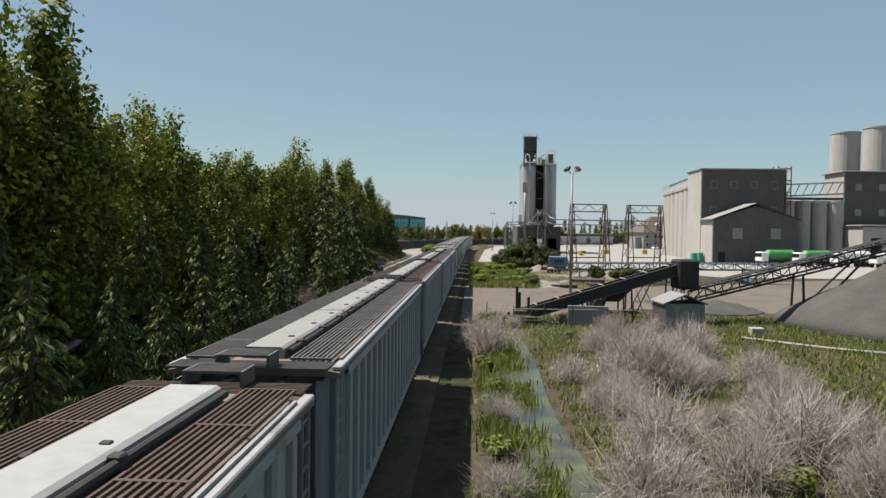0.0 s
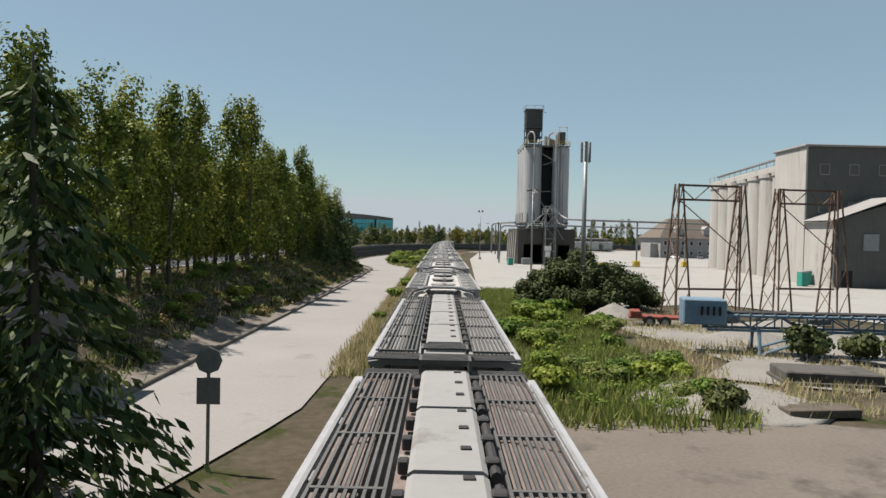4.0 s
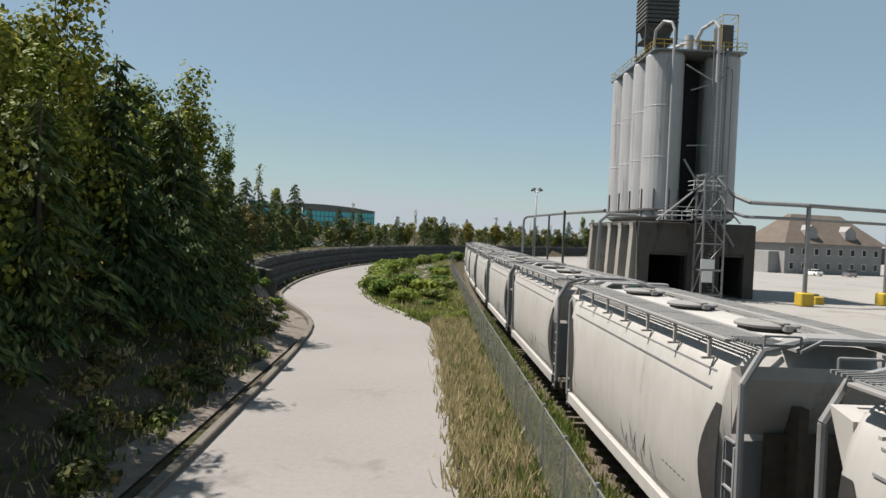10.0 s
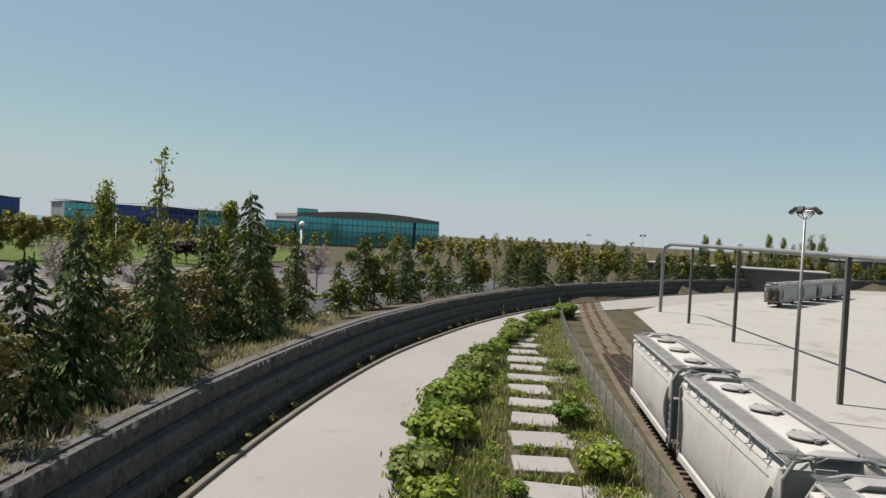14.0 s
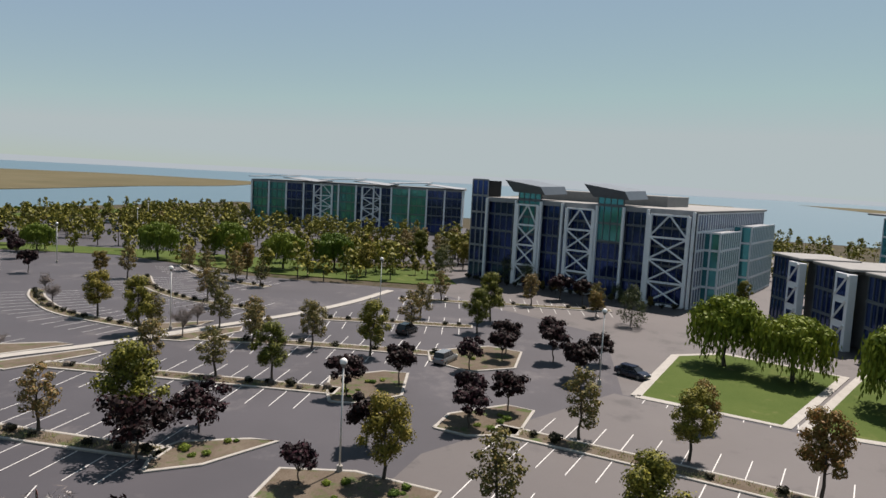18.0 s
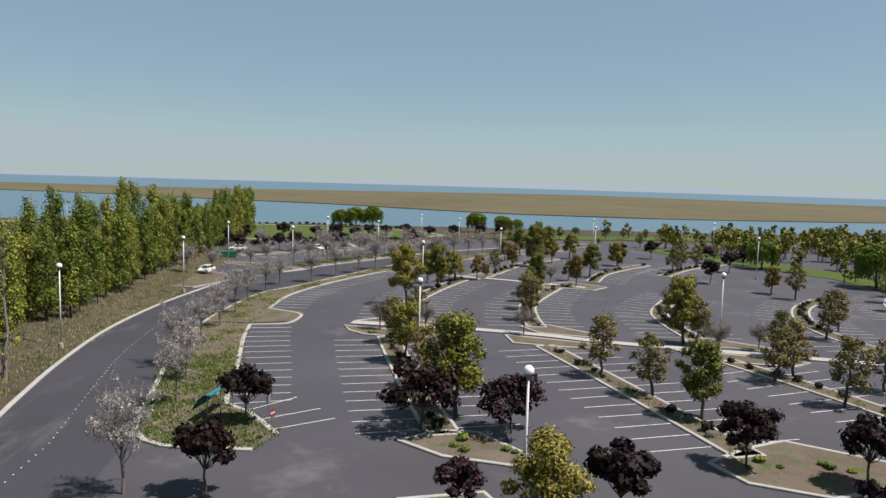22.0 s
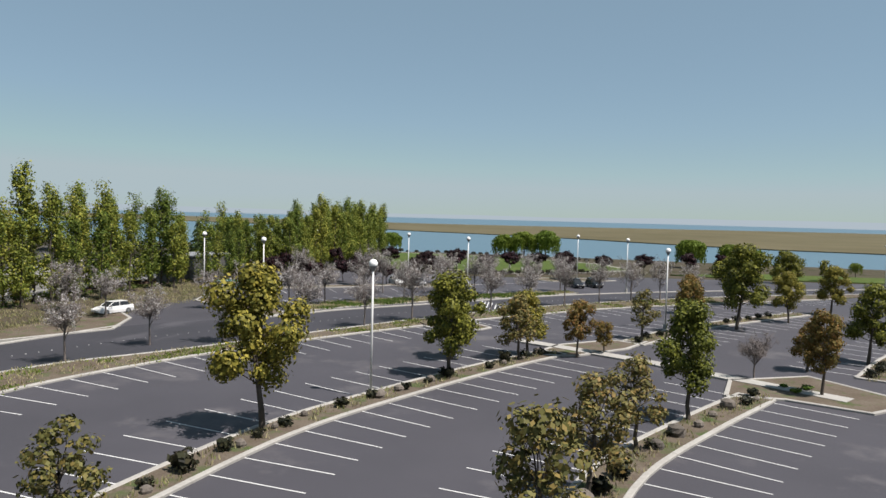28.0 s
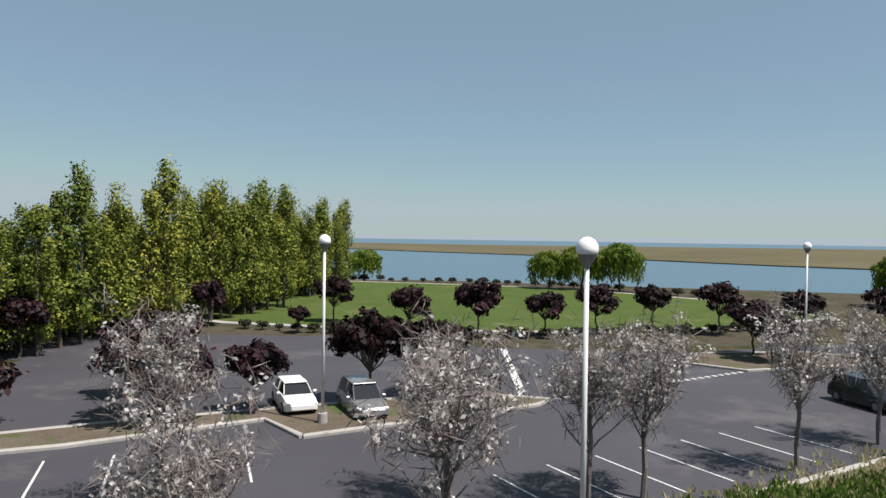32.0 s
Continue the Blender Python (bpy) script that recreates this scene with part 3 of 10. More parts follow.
def ground_z(x, y):
    """Height of the bare ground: rail yard at 0, embankment on the west side, car park level behind it, then the shore."""
    shore = -46 + 0.10 * max(0, -x - 60) * (1 if x > -200 else 1) * 0.15
    g = 0.0
    if y < 208.5:
        x0 = -13.2 if y < 196 else -13.2 - 4.4 * ((y - 196) / 12.5) ** 1.3
        if x < x0:
            full = min(1.0, max(0.0, (y - 66) / 16))
            u = min(1.0, (x0 - x) / (9.0 - 3.5 * (1 - full) - (6.3 * min(1.0, max(0.0, (y - 200) / 7.5)))))
            hump = 1.94 + 1.16 * full
            g = hump * (u * u * (3 - 2 * u))
            if x < -24:
                v = min(1.0, (-24 - x) / 8.0)
                g = hump - (hump - 1.94) * v
    else:
        wx = wall_x(y)
        d = wx - x if y < 470 else 100.0
        if d > 1.45:
            g = 3.05 - 1.11 * min(1.0, max(0.0, d - 2) / 9.0)
    if y < shore:
        g = max(-1.5, g - (shore - y) * 0.14) if g > 0.5 else max(-1.5, 1.9 - (shore - y) * 0.14)
    return g


xs = sorted(set([-4500, -3000, -2000, -1400, -1000, -750, -550, -420, -340] + list(range(-300, -40, 8)) + [v * 1.0 for v in range(-40, -26, 2)] + [-26 + 0.75 * i for i in range(29)] + list(range(-4, 60, 4)) + list(range(60, 200, 14)) + [240, 320, 450, 700, 1100, 1700, 2600, 4500]))
ys = sorted(set([-4500, -3000, -1800, -1000, -600, -350, -200, -120] + list(range(-100, 202, 5)) + [202 + 1.5 * i for i in range(70)] + list(range(308, 480, 6)) + [500, 560, 650, 800, 1000, 1400, 2000, 3000, 4500]))
gv, gf = [], []
for y in ys:
    for x in xs:
        k = noise.noise(Vector((x * 0.21, y * 0.21, 0))) * 0.22 + noise.noise(Vector((x * 0.8, y * 0.8, 3))) * 0.1
        b = ground_z(x, y)
        rough = 1.0 if -30 < x < -14 and -100 < y < 205 else (0.35 if 4.0 < x < 40 and y < 130 else 0.0)
        gv.append((x, y, b - 0.06 + (max(-0.05, k * rough) if rough else 0.0)))
nx = len(xs)
for j in range(len(ys) - 1):
    for i in range(nx - 1):
        gf.append((j * nx + i, j * nx + i + 1, (j + 1) * nx + i + 1, (j + 1) * nx + i))
mb = MB()
mb.v, mb.f = gv, gf
structure("ground", mb, M_GROUND, "bare brown earth with patches of weeds", "ground", True)

# water and marsh
mb = MB()
mb.add([(-4500, -4500, 0.45), (4500, -4500, 0.45), (4500, -40, 0.45), (-4500, -40, 0.45)], [(0, 1, 2, 3)])
m_, t_, o_ = _nodes("bay_water")
b_ = t_.nodes.new("ShaderNodeBsdfPrincipled")
b_.inputs["Base Color"].default_value = (0.062, 0.115, 0.15, 1)
b_.inputs["Roughness"].default_value = 0.32
g_ = t_.nodes.new("ShaderNodeNewGeometry")
bp_ = t_.nodes.new("ShaderNodeBump")
bp_.inputs["Strength"].default_value, bp_.inputs["Distance"].default_value = 0.5, 0.2
t_.links.new(_noise(t_, g_.outputs["Position"], 0.5, 3.0), bp_.inputs["Height"])
t_.links.new(bp_.outputs[0], b_.inputs["Normal"])
t_.links.new(b_.outputs[0], o_.inputs["Surface"])
structure("water", mb, m_, "calm blue-grey bay water", "water")
mb = MB()
near = smooth_line([(1600, -900), (700, -640), (330, -530), (190, -470), (80, -400), (-26, -345), (-100, -275), (-168, -225), (-260, -205), (-436, -226), (-650, -290), (-880, -330), (-1200, -480)], 40)
far_ = smooth_line([(2600, -1700), (900, -1150), (310, -990), (100, -1050), (-150, -1200), (-400, -1350), (-560, -1420), (-700, -1300), (-800, -1150), (-950, -1000), (-1080, -900), (-1200, -800), (-1210, -500)], 40)
n_ = 60
near = [near[int(i * (len(near) - 1) / (n_ - 1))] for i in range(n_)]
far_ = [far_[int(i * (len(far_) - 1) / (n_ - 1))] for i in range(n_)]
ribbon(mb, near, far_, 1.0, 1.2)
structure("marsh", mb, M_MARSH, "flat brown tidal marsh island across the channel", "marsh")

mb = MB()
mb.add([(-4500, -60, 2.02), (-460, -60, 2.02), (-440, 380, 2.02), (-470, 700, 2.02), (-330, 900, 2.02), (-300, 4500, 2.02), (-4500, 4500, 2.02)], [tuple(range(7))])
structure("water_west", mb, m_, "calm pale bay water beyond the offices", "water")
mb = MB()
for x0, x1, y0, y1 in ((-1500, -640, 250, 330), (-2400, -700, 620, 760), (-1700, -900, -30, 40), (-2600, -1100, 1300, 1700)):
    mb.add([(x0, y0, 2.3), (x1, y0 + 40, 2.3), (x1 - 60, y1, 2.3), (x0 + 100, y1 + 30, 2.3)], [(0, 1, 2, 3)])
structure("marsh_west", mb, M_MARSH, "flat brown tidal marsh beyond the offices", "marsh")

# far hills: a glowing backdrop strip, the haze put into its pale colour
m_hill = emis("glowing_haze_hills", (0.31, 0.37, 0.42), 0.86)
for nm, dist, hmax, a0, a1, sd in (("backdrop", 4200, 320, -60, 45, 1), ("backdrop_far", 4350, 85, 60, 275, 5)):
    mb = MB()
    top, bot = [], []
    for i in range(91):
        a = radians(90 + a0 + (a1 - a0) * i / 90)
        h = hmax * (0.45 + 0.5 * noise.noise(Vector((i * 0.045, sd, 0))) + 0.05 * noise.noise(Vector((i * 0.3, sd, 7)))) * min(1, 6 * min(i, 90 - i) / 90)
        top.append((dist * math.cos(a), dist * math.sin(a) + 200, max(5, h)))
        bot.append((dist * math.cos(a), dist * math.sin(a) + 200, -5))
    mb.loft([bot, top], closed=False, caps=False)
    structure(nm, mb, m_hill, "pale blue hill backdrop with the haze in its glowing colour", "hills")

# haul road
n_ = 120
rl = [ROAD_L[int(i * (len(ROAD_L) - 1) / (n_ - 1))] for i in range(n_)]
rr = [min(ROAD_R, key=lambda q: (q[0] - p[0]) ** 2 + (q[1] - p[1]) ** 2) for p in rl]
mb = MB()
ribbon(mb, rl, rr, 0.02)
structure("road", mb, M_CONC, "wide pale concrete haul road", "road")
mb = MB()
kerb_line(mb, [p for p in ROAD_L if 80 < p[1] < 420], 0.3, 0.22, 0.0)
structure("kerb_road", mb, M_DKERB, "stained concrete kerb along the haul road", "kerb")
mb = MB()
kerb_line(mb, [p for p in ROAD_R if 205 < p[1] < 335], 0.25, 0.14, 0.0)
structure("kerb_verge", mb, M_KERB, "broken concrete kerb beside the weeds", "kerb")

# rail yard surfaces
mb = MB()
mb.add([(x, y, 0.015) for x, y in [(4.6, 150), (9, 128), (30, 140), (44, 116), (300, 116), (300, 700), (90, 700), (60, 420), (14, 330), (8, 262)]], [tuple(range(10))])
structure("yard", mb, M_YARD, "pale dusty concrete yard", "ground")
mb = MB()
mb.add([(x, y, 0.0) for x, y in [(3.0, 56), (8, 55), (12.5, 58), (18, 66), (40, 62), (60, 60), (60, 112), (36, 100), (20, 88), (12, 90), (6, 89), (3.0, 92)]], [tuple(range(12))])
structure("dirt_yard", mb, M_DIRT, "packed grey-brown dirt yard", "ground")
mb = MB()
mb.add([(x, y, 0.035 + 0.03 * noise.noise(Vector((x * 0.5, y * 0.5, 2)))) for x, y in [(13.5, 98), (17, 103), (15.5, 110), (14, 116), (15, 121), (20, 124), (30, 122), (34, 116), (30, 108), (27, 100), (20, 95)]], [tuple(range(11))])
structure("rough_gravel", mb, M_GRAVELP, "pale trodden gravel among the weeds", "ground")
mb = MB()
ribbon(mb, [(track_x(y) - 1.7, y) for y in range(-90, 420, 6)], [(track_x(y) + 2.4, y) for y in range(-90, 420, 6)], 0.03, 0.2)
structure("ballast", mb, M_MULCH, "brown dirty ballast under the track", "ballast")
for s in (-0.75, 0.75):
    mb = MB()
    for y in range(-90, 420, 6):
        mb.box(((track_x(y) + track_x(y + 6)) / 2 + s, y + 3, 0.27), (0.075, 6.02, 0.16))
    structure("rail", mb, M_RAIL, "rusty steel rail", "rail")
mb = MB()
for k in range(420):
    y = -30 + k * 0.75
    mb.box((track_x(y), y, 0.10), (2.5, 0.23, 0.14))
tagged(part("railway_tie", mb, M_TIE, bpy.data.objects["ballast"]), kind="stuff")

# ---- bare sandy foot of the bank along the road ----
def foot_x(y):
    return -13.45 if y < 196 else -13.45 - 4.2 * ((y - 196) / 12.5) ** 1.3 + 0.75 * min(1.0, (y - 196) / 8)


def foot_w(y):
    return (2.3 if y < 118 else 0.8) + (1.3 if y < 118 else 0.45) * noise.noise(Vector((3.1, y * 0.13, 0))) + 0.5 * noise.noise(Vector((7.7, y * 0.7, 0))) + 2.4 * min(1.0, max(0.0, (y - 188) / 8))


cols = []
for i in range(246):
    y = 85 + i * 0.5
    w = foot_w(y)
    cols.append([(foot_x(y) - w * u, y, ground_z(foot_x(y) - w * u, y) + (0.055 if 0 < u < 1 else 0.035) + 0.03 * noise.noise(Vector((w * u * 1.4, y * 1.4, 4))) * (0 < u < 1)) for u in (0, 0.2, 0.4, 0.6, 0.8, 1)])
mb = MB()
mb.add([p for c in cols for p in c], [(i * 6 + j, i * 6 + j + 1, i * 6 + j + 7, i * 6 + j + 6) for i in range(245) for j in range(5)])
structure("bank_foot", mb, M_SAND, "bare pale sandy earth along the foot of the bank", "ground", True)

# pale bare ground between the trees beside the first wagons
cols = []
for i in range(100):
    y = -18 + i
    x0, w = -9.4 + 1.0 * noise.noise(Vector((1.7, y * 0.12, 0))), 6.5 + 3.0 * noise.noise(Vector((5.5, y * 0.1, 0)))
    cols.append([(x0 - w * u, y, ground_z(x0 - w * u, y) + (0.10 if 0 < u < 1 else -0.1) + 0.05 * noise.noise(Vector((w * u * 1.1, y * 0.9, 8)))) for u in (0, 0.15, 0.3, 0.45, 0.6, 0.75, 0.9, 1)])
mb = MB()
mb.add([p for c in cols for p in c], [(i * 8 + j, i * 8 + j + 1, i * 8 + j + 9, i * 8 + j + 8) for i in range(99) for j in range(7)])
structure("bank_clearing", mb, M_SAND, "bare pale sandy earth under the trees", "ground", True)

# ---- retaining wall: three stepped courses of rough concrete blocks ----
wall_ob = thing("wall_retaining", "dark grey rough stepped retaining wall of concrete blocks", "wall", "", "structure")
TIERS = ((0.0, 1.08, 0.0), (1.08, 2.12, 0.42), (2.12, 3.15, 0.84))
for k, (z0, z1, back) in enumerate(TIERS):
    line = offset_line(WALL, -back)
    a, b = offset_line(line, 0.0), offset_line(line, -1.0)
    rings = []
    for p, q in zip(a, b):
        e = 0.09 * noise.noise(Vector((p[0] * 0.9, p[1] * 0.9, k)))
        u = Vector((p[0] - q[0], p[1] - q[1])).normalized()
        rings.append([(p[0] + u.x * (e - 0.30), p[1] + u.y * (e - 0.30), z0 - 0.05), (p[0] + u.x * (e - 0.30), p[1] + u.y * (e - 0.30), z1 - 0.02), (*q, z1 - 0.02), (*q, z0 - 0.05)])
    mb = MB()
    mb.loft(rings)
    part("core", mb, M_WALL, wall_ob)
block_meshes = []
for k in range(6):
    mb = MB()
    n = 5
    L_, H_ = 1.17, 0.90
    grid = [[(-0.5 * L_ + L_ * i / n + (rnd.uniform(-0.03, 0.03) if 0 < i < n else 0), 0.05 + rnd.uniform(0.0, 0.2) * (1 if 0 < i < n and 0 < j < n else 0.2), 0.02 + H_ * j / n) for i in range(n + 1)] for j in range(n + 1)]
    vs = [p for r in grid for p in r]
    fs = [(j * (n + 1) + i + 1, j * (n + 1) + i, (j + 1) * (n + 1) + i, (j + 1) * (n + 1) + i + 1) for j in range(n) for i in range(n)]
    o = len(vs)
    vs += [(-0.5 * L_, -0.5, 0.02), (0.5 * L_, -0.5, 0.02), (-0.5 * L_, -0.5, 0.02 + H_), (0.5 * L_, -0.5, 0.02 + H_)]
    top = n * (n + 1)
    fs += [(o + 2, o + 3) + tuple(range(top + n, top - 1, -1)), (o, o + 2) + tuple(j * (n + 1) for j in range(n, -1, -1)), (o + 3, o + 1) + tuple(j * (n + 1) + n for j in range(0, n + 1))]
    mb.add(vs, fs)
    block_meshes.append(mb.mesh("block"))
far_mb = MB()
for k, (z0, z1, back) in enumerate(TIERS):
    line = offset_line(WALL, -back)
    for i, (x, y, a) in enumerate(walk_line(line, 1.2, 0.6 * (k % 2))):
        m = Matrix.Translation((x, y, z0)) @ Matrix.Rotation(radians(a + 180), 4, "Z")
        if y < 326:
            part("block", block_meshes[(i * 7 + k * 3) % 6], M_WALL, wall_ob, m=m)
        else:
            me = block_meshes[(i * 7 + k * 3) % 6]
            far_mb.add([v.co for v in me.vertices], [tuple(p.vertices) for p in me.polygons], m)
tagged(part("far_blocks", far_mb, M_WALL, wall_ob), kind="stuff")

# ---- chain-link fence along the track ----
FENCE = smooth_line([(-3.3, 100), (-3.3, 150), (-3.0, 190), (-2.6, 215), (-2.2, 250), (-1.0, 290), (2.0, 330)], 3.0)
fence = thing("fence", "galvanised chain-link fence with thin round posts", "fence")
posts = walk_line(FENCE, 3.0)
mb0 = MB()
mb0.cyl((0, 0, 0), (0, 0, 1.95), 0.035, n=8).lathe([(0.045, 1.93), (0.04, 1.99), (0.0, 2.0)], 8)
pm = mb0.mesh("post")
for (x, y, a), (x2, y2, a2) in zip(posts, posts[1:]):
    part("post", pm, M_STEEL, fence, m=Matrix.Translation((x, y, 0)))
    s = math.hypot(x2 - x, y2 - y)
    mb = MB()
    mb.add([(0, 0, 0.08), (0, s, 0.08), (0, s, 1.85), (0, 0, 1.85)], [(0, 1, 2, 3)])
    m = Matrix.Translation((x, y, 0)) @ Matrix.Rotation(radians(a - 90), 4, "Z")
    part("mesh_panel", mb, M_LINK, fence, m=m)
    mb = MB()
    mb.cyl((0, 0, 1.88), (0, s, 1.88), 0.022, n=6)
    part("top_rail", mb, M_STEEL, fence, m=m)

# ---- railway wagons ----
def bars(mb, x0, x1, y0, y1, z, step, w=0.035, h=0.04, along=True):
    """Grating: slim bars side by side, with a few cross bars."""
    if along:
        n = int((x1 - x0) / step)
        for i in range(n + 1):
            mb.box((x0 + (x1 - x0) * i / max(1, n), (y0 + y1) / 2, z), (w, y1 - y0, h))
        k = max(1, int((y1 - y0) / 1.8))
        for i in range(k + 1):
            mb.box(((x0 + x1) / 2, y0 + (y1 - y0) * i / k, z), (x1 - x0, 0.06, h * 1.2))
    else:
        n = int((y1 - y0) / step)
        for i in range(n + 1):
            mb.box(((x0 + x1) / 2, y0 + (y1 - y0) * i / max(1, n), z), (x1 - x0, w, h))


def bogie(th, y):
    tr = MB()
    for s in (-1, 1):
        tr.box((s * 1.0, y, 0.62), (0.16, 2.3, 0.24), bev=0.04).box((s * 1.0, y, 0.85), (0.2, 0.7, 0.3), bev=0.04)
    tr.box((0, y, 0.72), (2.0, 0.4, 0.25), bev=0.04)
    b = part("bogie", tr, M_BLACK, th)
    for dy in (-0.85, 0.85):
        w = MB()
        for s in (-0.75, 0.75):
            w.cyl((s - 0.06, y + dy, 0.79), (s + 0.06, y + dy, 0.79), 0.44, n=18)
        w.cyl((-0.95, y + dy, 0.79), (0.95, y + dy, 0.79), 0.07, n=8)
        part("wheelset", w, M_RAIL, b)


def ladder(th, x, y, z0, z1, w=0.4, mat=None):
    mb = MB()
    for s in (-w / 2, w / 2):
        mb.box((x, y + s, (z0 + z1) / 2), (0.05, 0.05, z1 - z0))
    for i in range(int((z1 - z0) / 0.36) + 1):
        mb.box((x, y, z0 + 0.1 + i * 0.36), (0.04, w, 0.03))
    part("ladder", mb, mat or M_CAR_G, th)


def wagon_curved(length):
    """Bulging-sided covered hopper with round roof hatches, grated roof walks, hoops and end ladders."""
    th = thing("hopper_wagon", "chalky white curved-side covered hopper wagon on the track", "railway wagon", "hopper wagons of the train")
    h = length / 2
    prof = [(1.42, 1.25), (1.50, 1.55), (1.56, 1.9), (1.59, 2.25), (1.60, 2.6), (1.595, 2.95), (1.58, 3.3), (1.55, 3.62), (1.50, 3.9), (1.44, 4.1), (1.36, 4.26), (1.23, 4.38), (1.05, 4.47), (0.5, 4.56)]
    ring = [(x, z) for x, z in prof] + [(-x, z) for x, z in reversed(prof)]
    mb = MB()
    mb.loft([[(x * (0.94 if z < 3.2 else 1), y, z) for x, z in ring] for y in (-h + 0.82,)] + [[(x, y, z) for x, z in ring] for y in (-h + 0.97, -h / 2, 0, h / 2, h - 0.97)] + [[(x * (0.94 if z < 3.2 else 1), y, z) for x, z in ring] for y in (h - 0.82,)])
    body = part("body", mb, M_CAR_W, th, smooth=True)
    for sy in (-1, 1):
        mb = MB()
        mb.loft([[(x * 0.97, sy * (h - 0.82), z) for x, z in ((-1.5, 4.2), (1.5, 4.2), (1.45, 3.2), (-1.45, 3.2))], [(x, sy * (h - 0.42), z) for x, z in ((-1.5, 4.3), (1.5, 4.3), (1.45, 4.1), (-1.45, 4.1))]] if sy > 0 else [[(x, sy * (h - 0.42), z) for x, z in ((-1.5, 4.3), (1.5, 4.3), (1.45, 4.1), (-1.45, 4.1))], [(x * 0.97, sy * (h - 0.82), z) for x, z in ((-1.5, 4.2), (1.5, 4.2), (1.45, 3.2), (-1.45, 3.2))]])
        part("end_slope", mb, M_CAR_W, th)
        mb = MB()
        mb.box((0, sy * (h - 0.5), 1.12), (2.7, 1.0, 0.28), bev=0.03).box((0, sy * (h - 0.7), 2.2), (1.9, 0.1, 2.1)).box((-0.55, sy * (h - 0.6), 2.4), (0.14, 0.5, 2.6)).box((0.55, sy * (h - 0.6), 2.4), (0.14, 0.5, 2.6))
        mb.box((0.2, sy * (h - 0.45), 1.6), (0.5, 0.35, 0.7), bev=0.05)
        part("end_frame", mb, M_TIE, th)
        part("end_plate", MB().loft([[(-1.46, sy * (h - 0.77), 1.3), (1.46, sy * (h - 0.77), 1.3), (1.5, sy * (h - 0.77), 3.1), (-1.5, sy * (h - 0.77), 3.1)], [(-1.46, sy * (h - 0.83), 1.3), (1.46, sy * (h - 0.83), 1.3), (1.5, sy * (h - 0.83), 3.1), (-1.5, sy * (h - 0.83), 3.1)]] if sy < 0 else [[(-1.46, sy * (h - 0.83), 1.3), (1.46, sy * (h - 0.83), 1.3), (1.5, sy * (h - 0.83), 3.1), (-1.5, sy * (h - 0.83), 3.1)], [(-1.46, sy * (h - 0.77), 1.3), (1.46, sy * (h - 0.77), 1.3), (1.5, sy * (h - 0.77), 3.1), (-1.5, sy * (h - 0.77), 3.1)]]), M_CAR_G, th)
        # Thin black curved sheet laid over the body side at each end.
        for s in (-1, 1):
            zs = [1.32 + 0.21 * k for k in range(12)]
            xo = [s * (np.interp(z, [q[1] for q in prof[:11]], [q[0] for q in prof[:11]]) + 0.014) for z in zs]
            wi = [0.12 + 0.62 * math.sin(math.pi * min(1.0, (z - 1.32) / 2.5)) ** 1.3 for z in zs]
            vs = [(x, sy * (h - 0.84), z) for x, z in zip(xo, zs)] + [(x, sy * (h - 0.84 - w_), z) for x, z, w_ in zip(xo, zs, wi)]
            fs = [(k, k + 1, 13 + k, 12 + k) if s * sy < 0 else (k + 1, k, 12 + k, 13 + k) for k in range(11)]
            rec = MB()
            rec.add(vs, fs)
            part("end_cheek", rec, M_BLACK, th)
        mb = MB()
        e = sy * (h - 0.3)
        mb.tube([(-1.48, e, 1.2), (-1.5, e, 4.05), (-1.22, e, 4.55), (-0.6, e, 4.72), (0.6, e, 4.72), (1.22, e, 4.55), (1.5, e, 4.05), (1.48, e, 1.2)], 0.06, 8)
        part("end_hoop", mb, M_CAR_G, th)
        for s in (-1, 1):
            ladder(th, s * 1.5, sy * (h - 0.62), 0.9, 3.1 if s * sy > 0 else 2.2)
        mb = MB()
        mb.cyl((0, sy * (h - 0.1), 0.9), (0, sy * (h + 0.5), 0.9), 0.1, n=8).box((0, sy * (h + 0.5), 0.9), (0.26, 0.3, 0.32), bev=0.05)
        part("coupler", mb, M_BLACK, th)
        bogie(th, sy * (h - 2.0))
        mb = MB()
        for x0 in (-1.4, 0.78):
            bars(mb, x0, x0 + 0.6, sy * (h - 0.62) - 0.4, sy * (h - 0.62) + 0.4, 4.64, 0.11, along=False)
        tagged(part("end_walk", mb, M_GRATEW, th), kind="stuff")
        mb = MB()
        arch = [(-0.72, 4.58), (-0.42, 4.74), (0.42, 4.74), (0.72, 4.58), (0.72, 4.53), (0.42, 4.69), (-0.42, 4.69), (-0.72, 4.53)]
        mb.loft([[(x, sy * (h - 0.62) + d, z) for x, z in arch] for d in (-0.42, 0.42)])
        part("crossover_plate", mb, M_ROOFW, th)
        part("grab_iron", MB().tube([(-1.28, sy * (h - 0.16), 4.62), (-1.28, sy * (h - 0.16), 4.78), (-0.75, sy * (h - 0.16), 4.78), (-0.75, sy * (h - 0.16), 4.62)], 0.02, 5), M_CAR_G, th)
    for s in (-1, 1):
        mb = MB()
        mb.box((s * 1.5, 0, 1.2), (0.14, length - 1.6, 0.3), bev=0.02)
        part("side_sill", mb, M_CAR_W, th)
        # Slim ledges coloured grey to stand for the shadow line along each.
        mb = MB()
        mb.box((s * 1.51, 0, 3.80), (0.06, length - 2.7, 0.035)).box((s * 1.435, 0, 4.06), (0.06, length - 2.7, 0.03))
        part("side_seam", mb, M_CAR_G, th)
        mb = MB()
        bars(mb, s * 1.16 - 0.28, s * 1.16 + 0.28, -h + 0.8, h - 0.8, 4.63, 0.075)
        tagged(part("roof_walk", mb, M_GRATEW, th), kind="stuff")
        mb = MB()
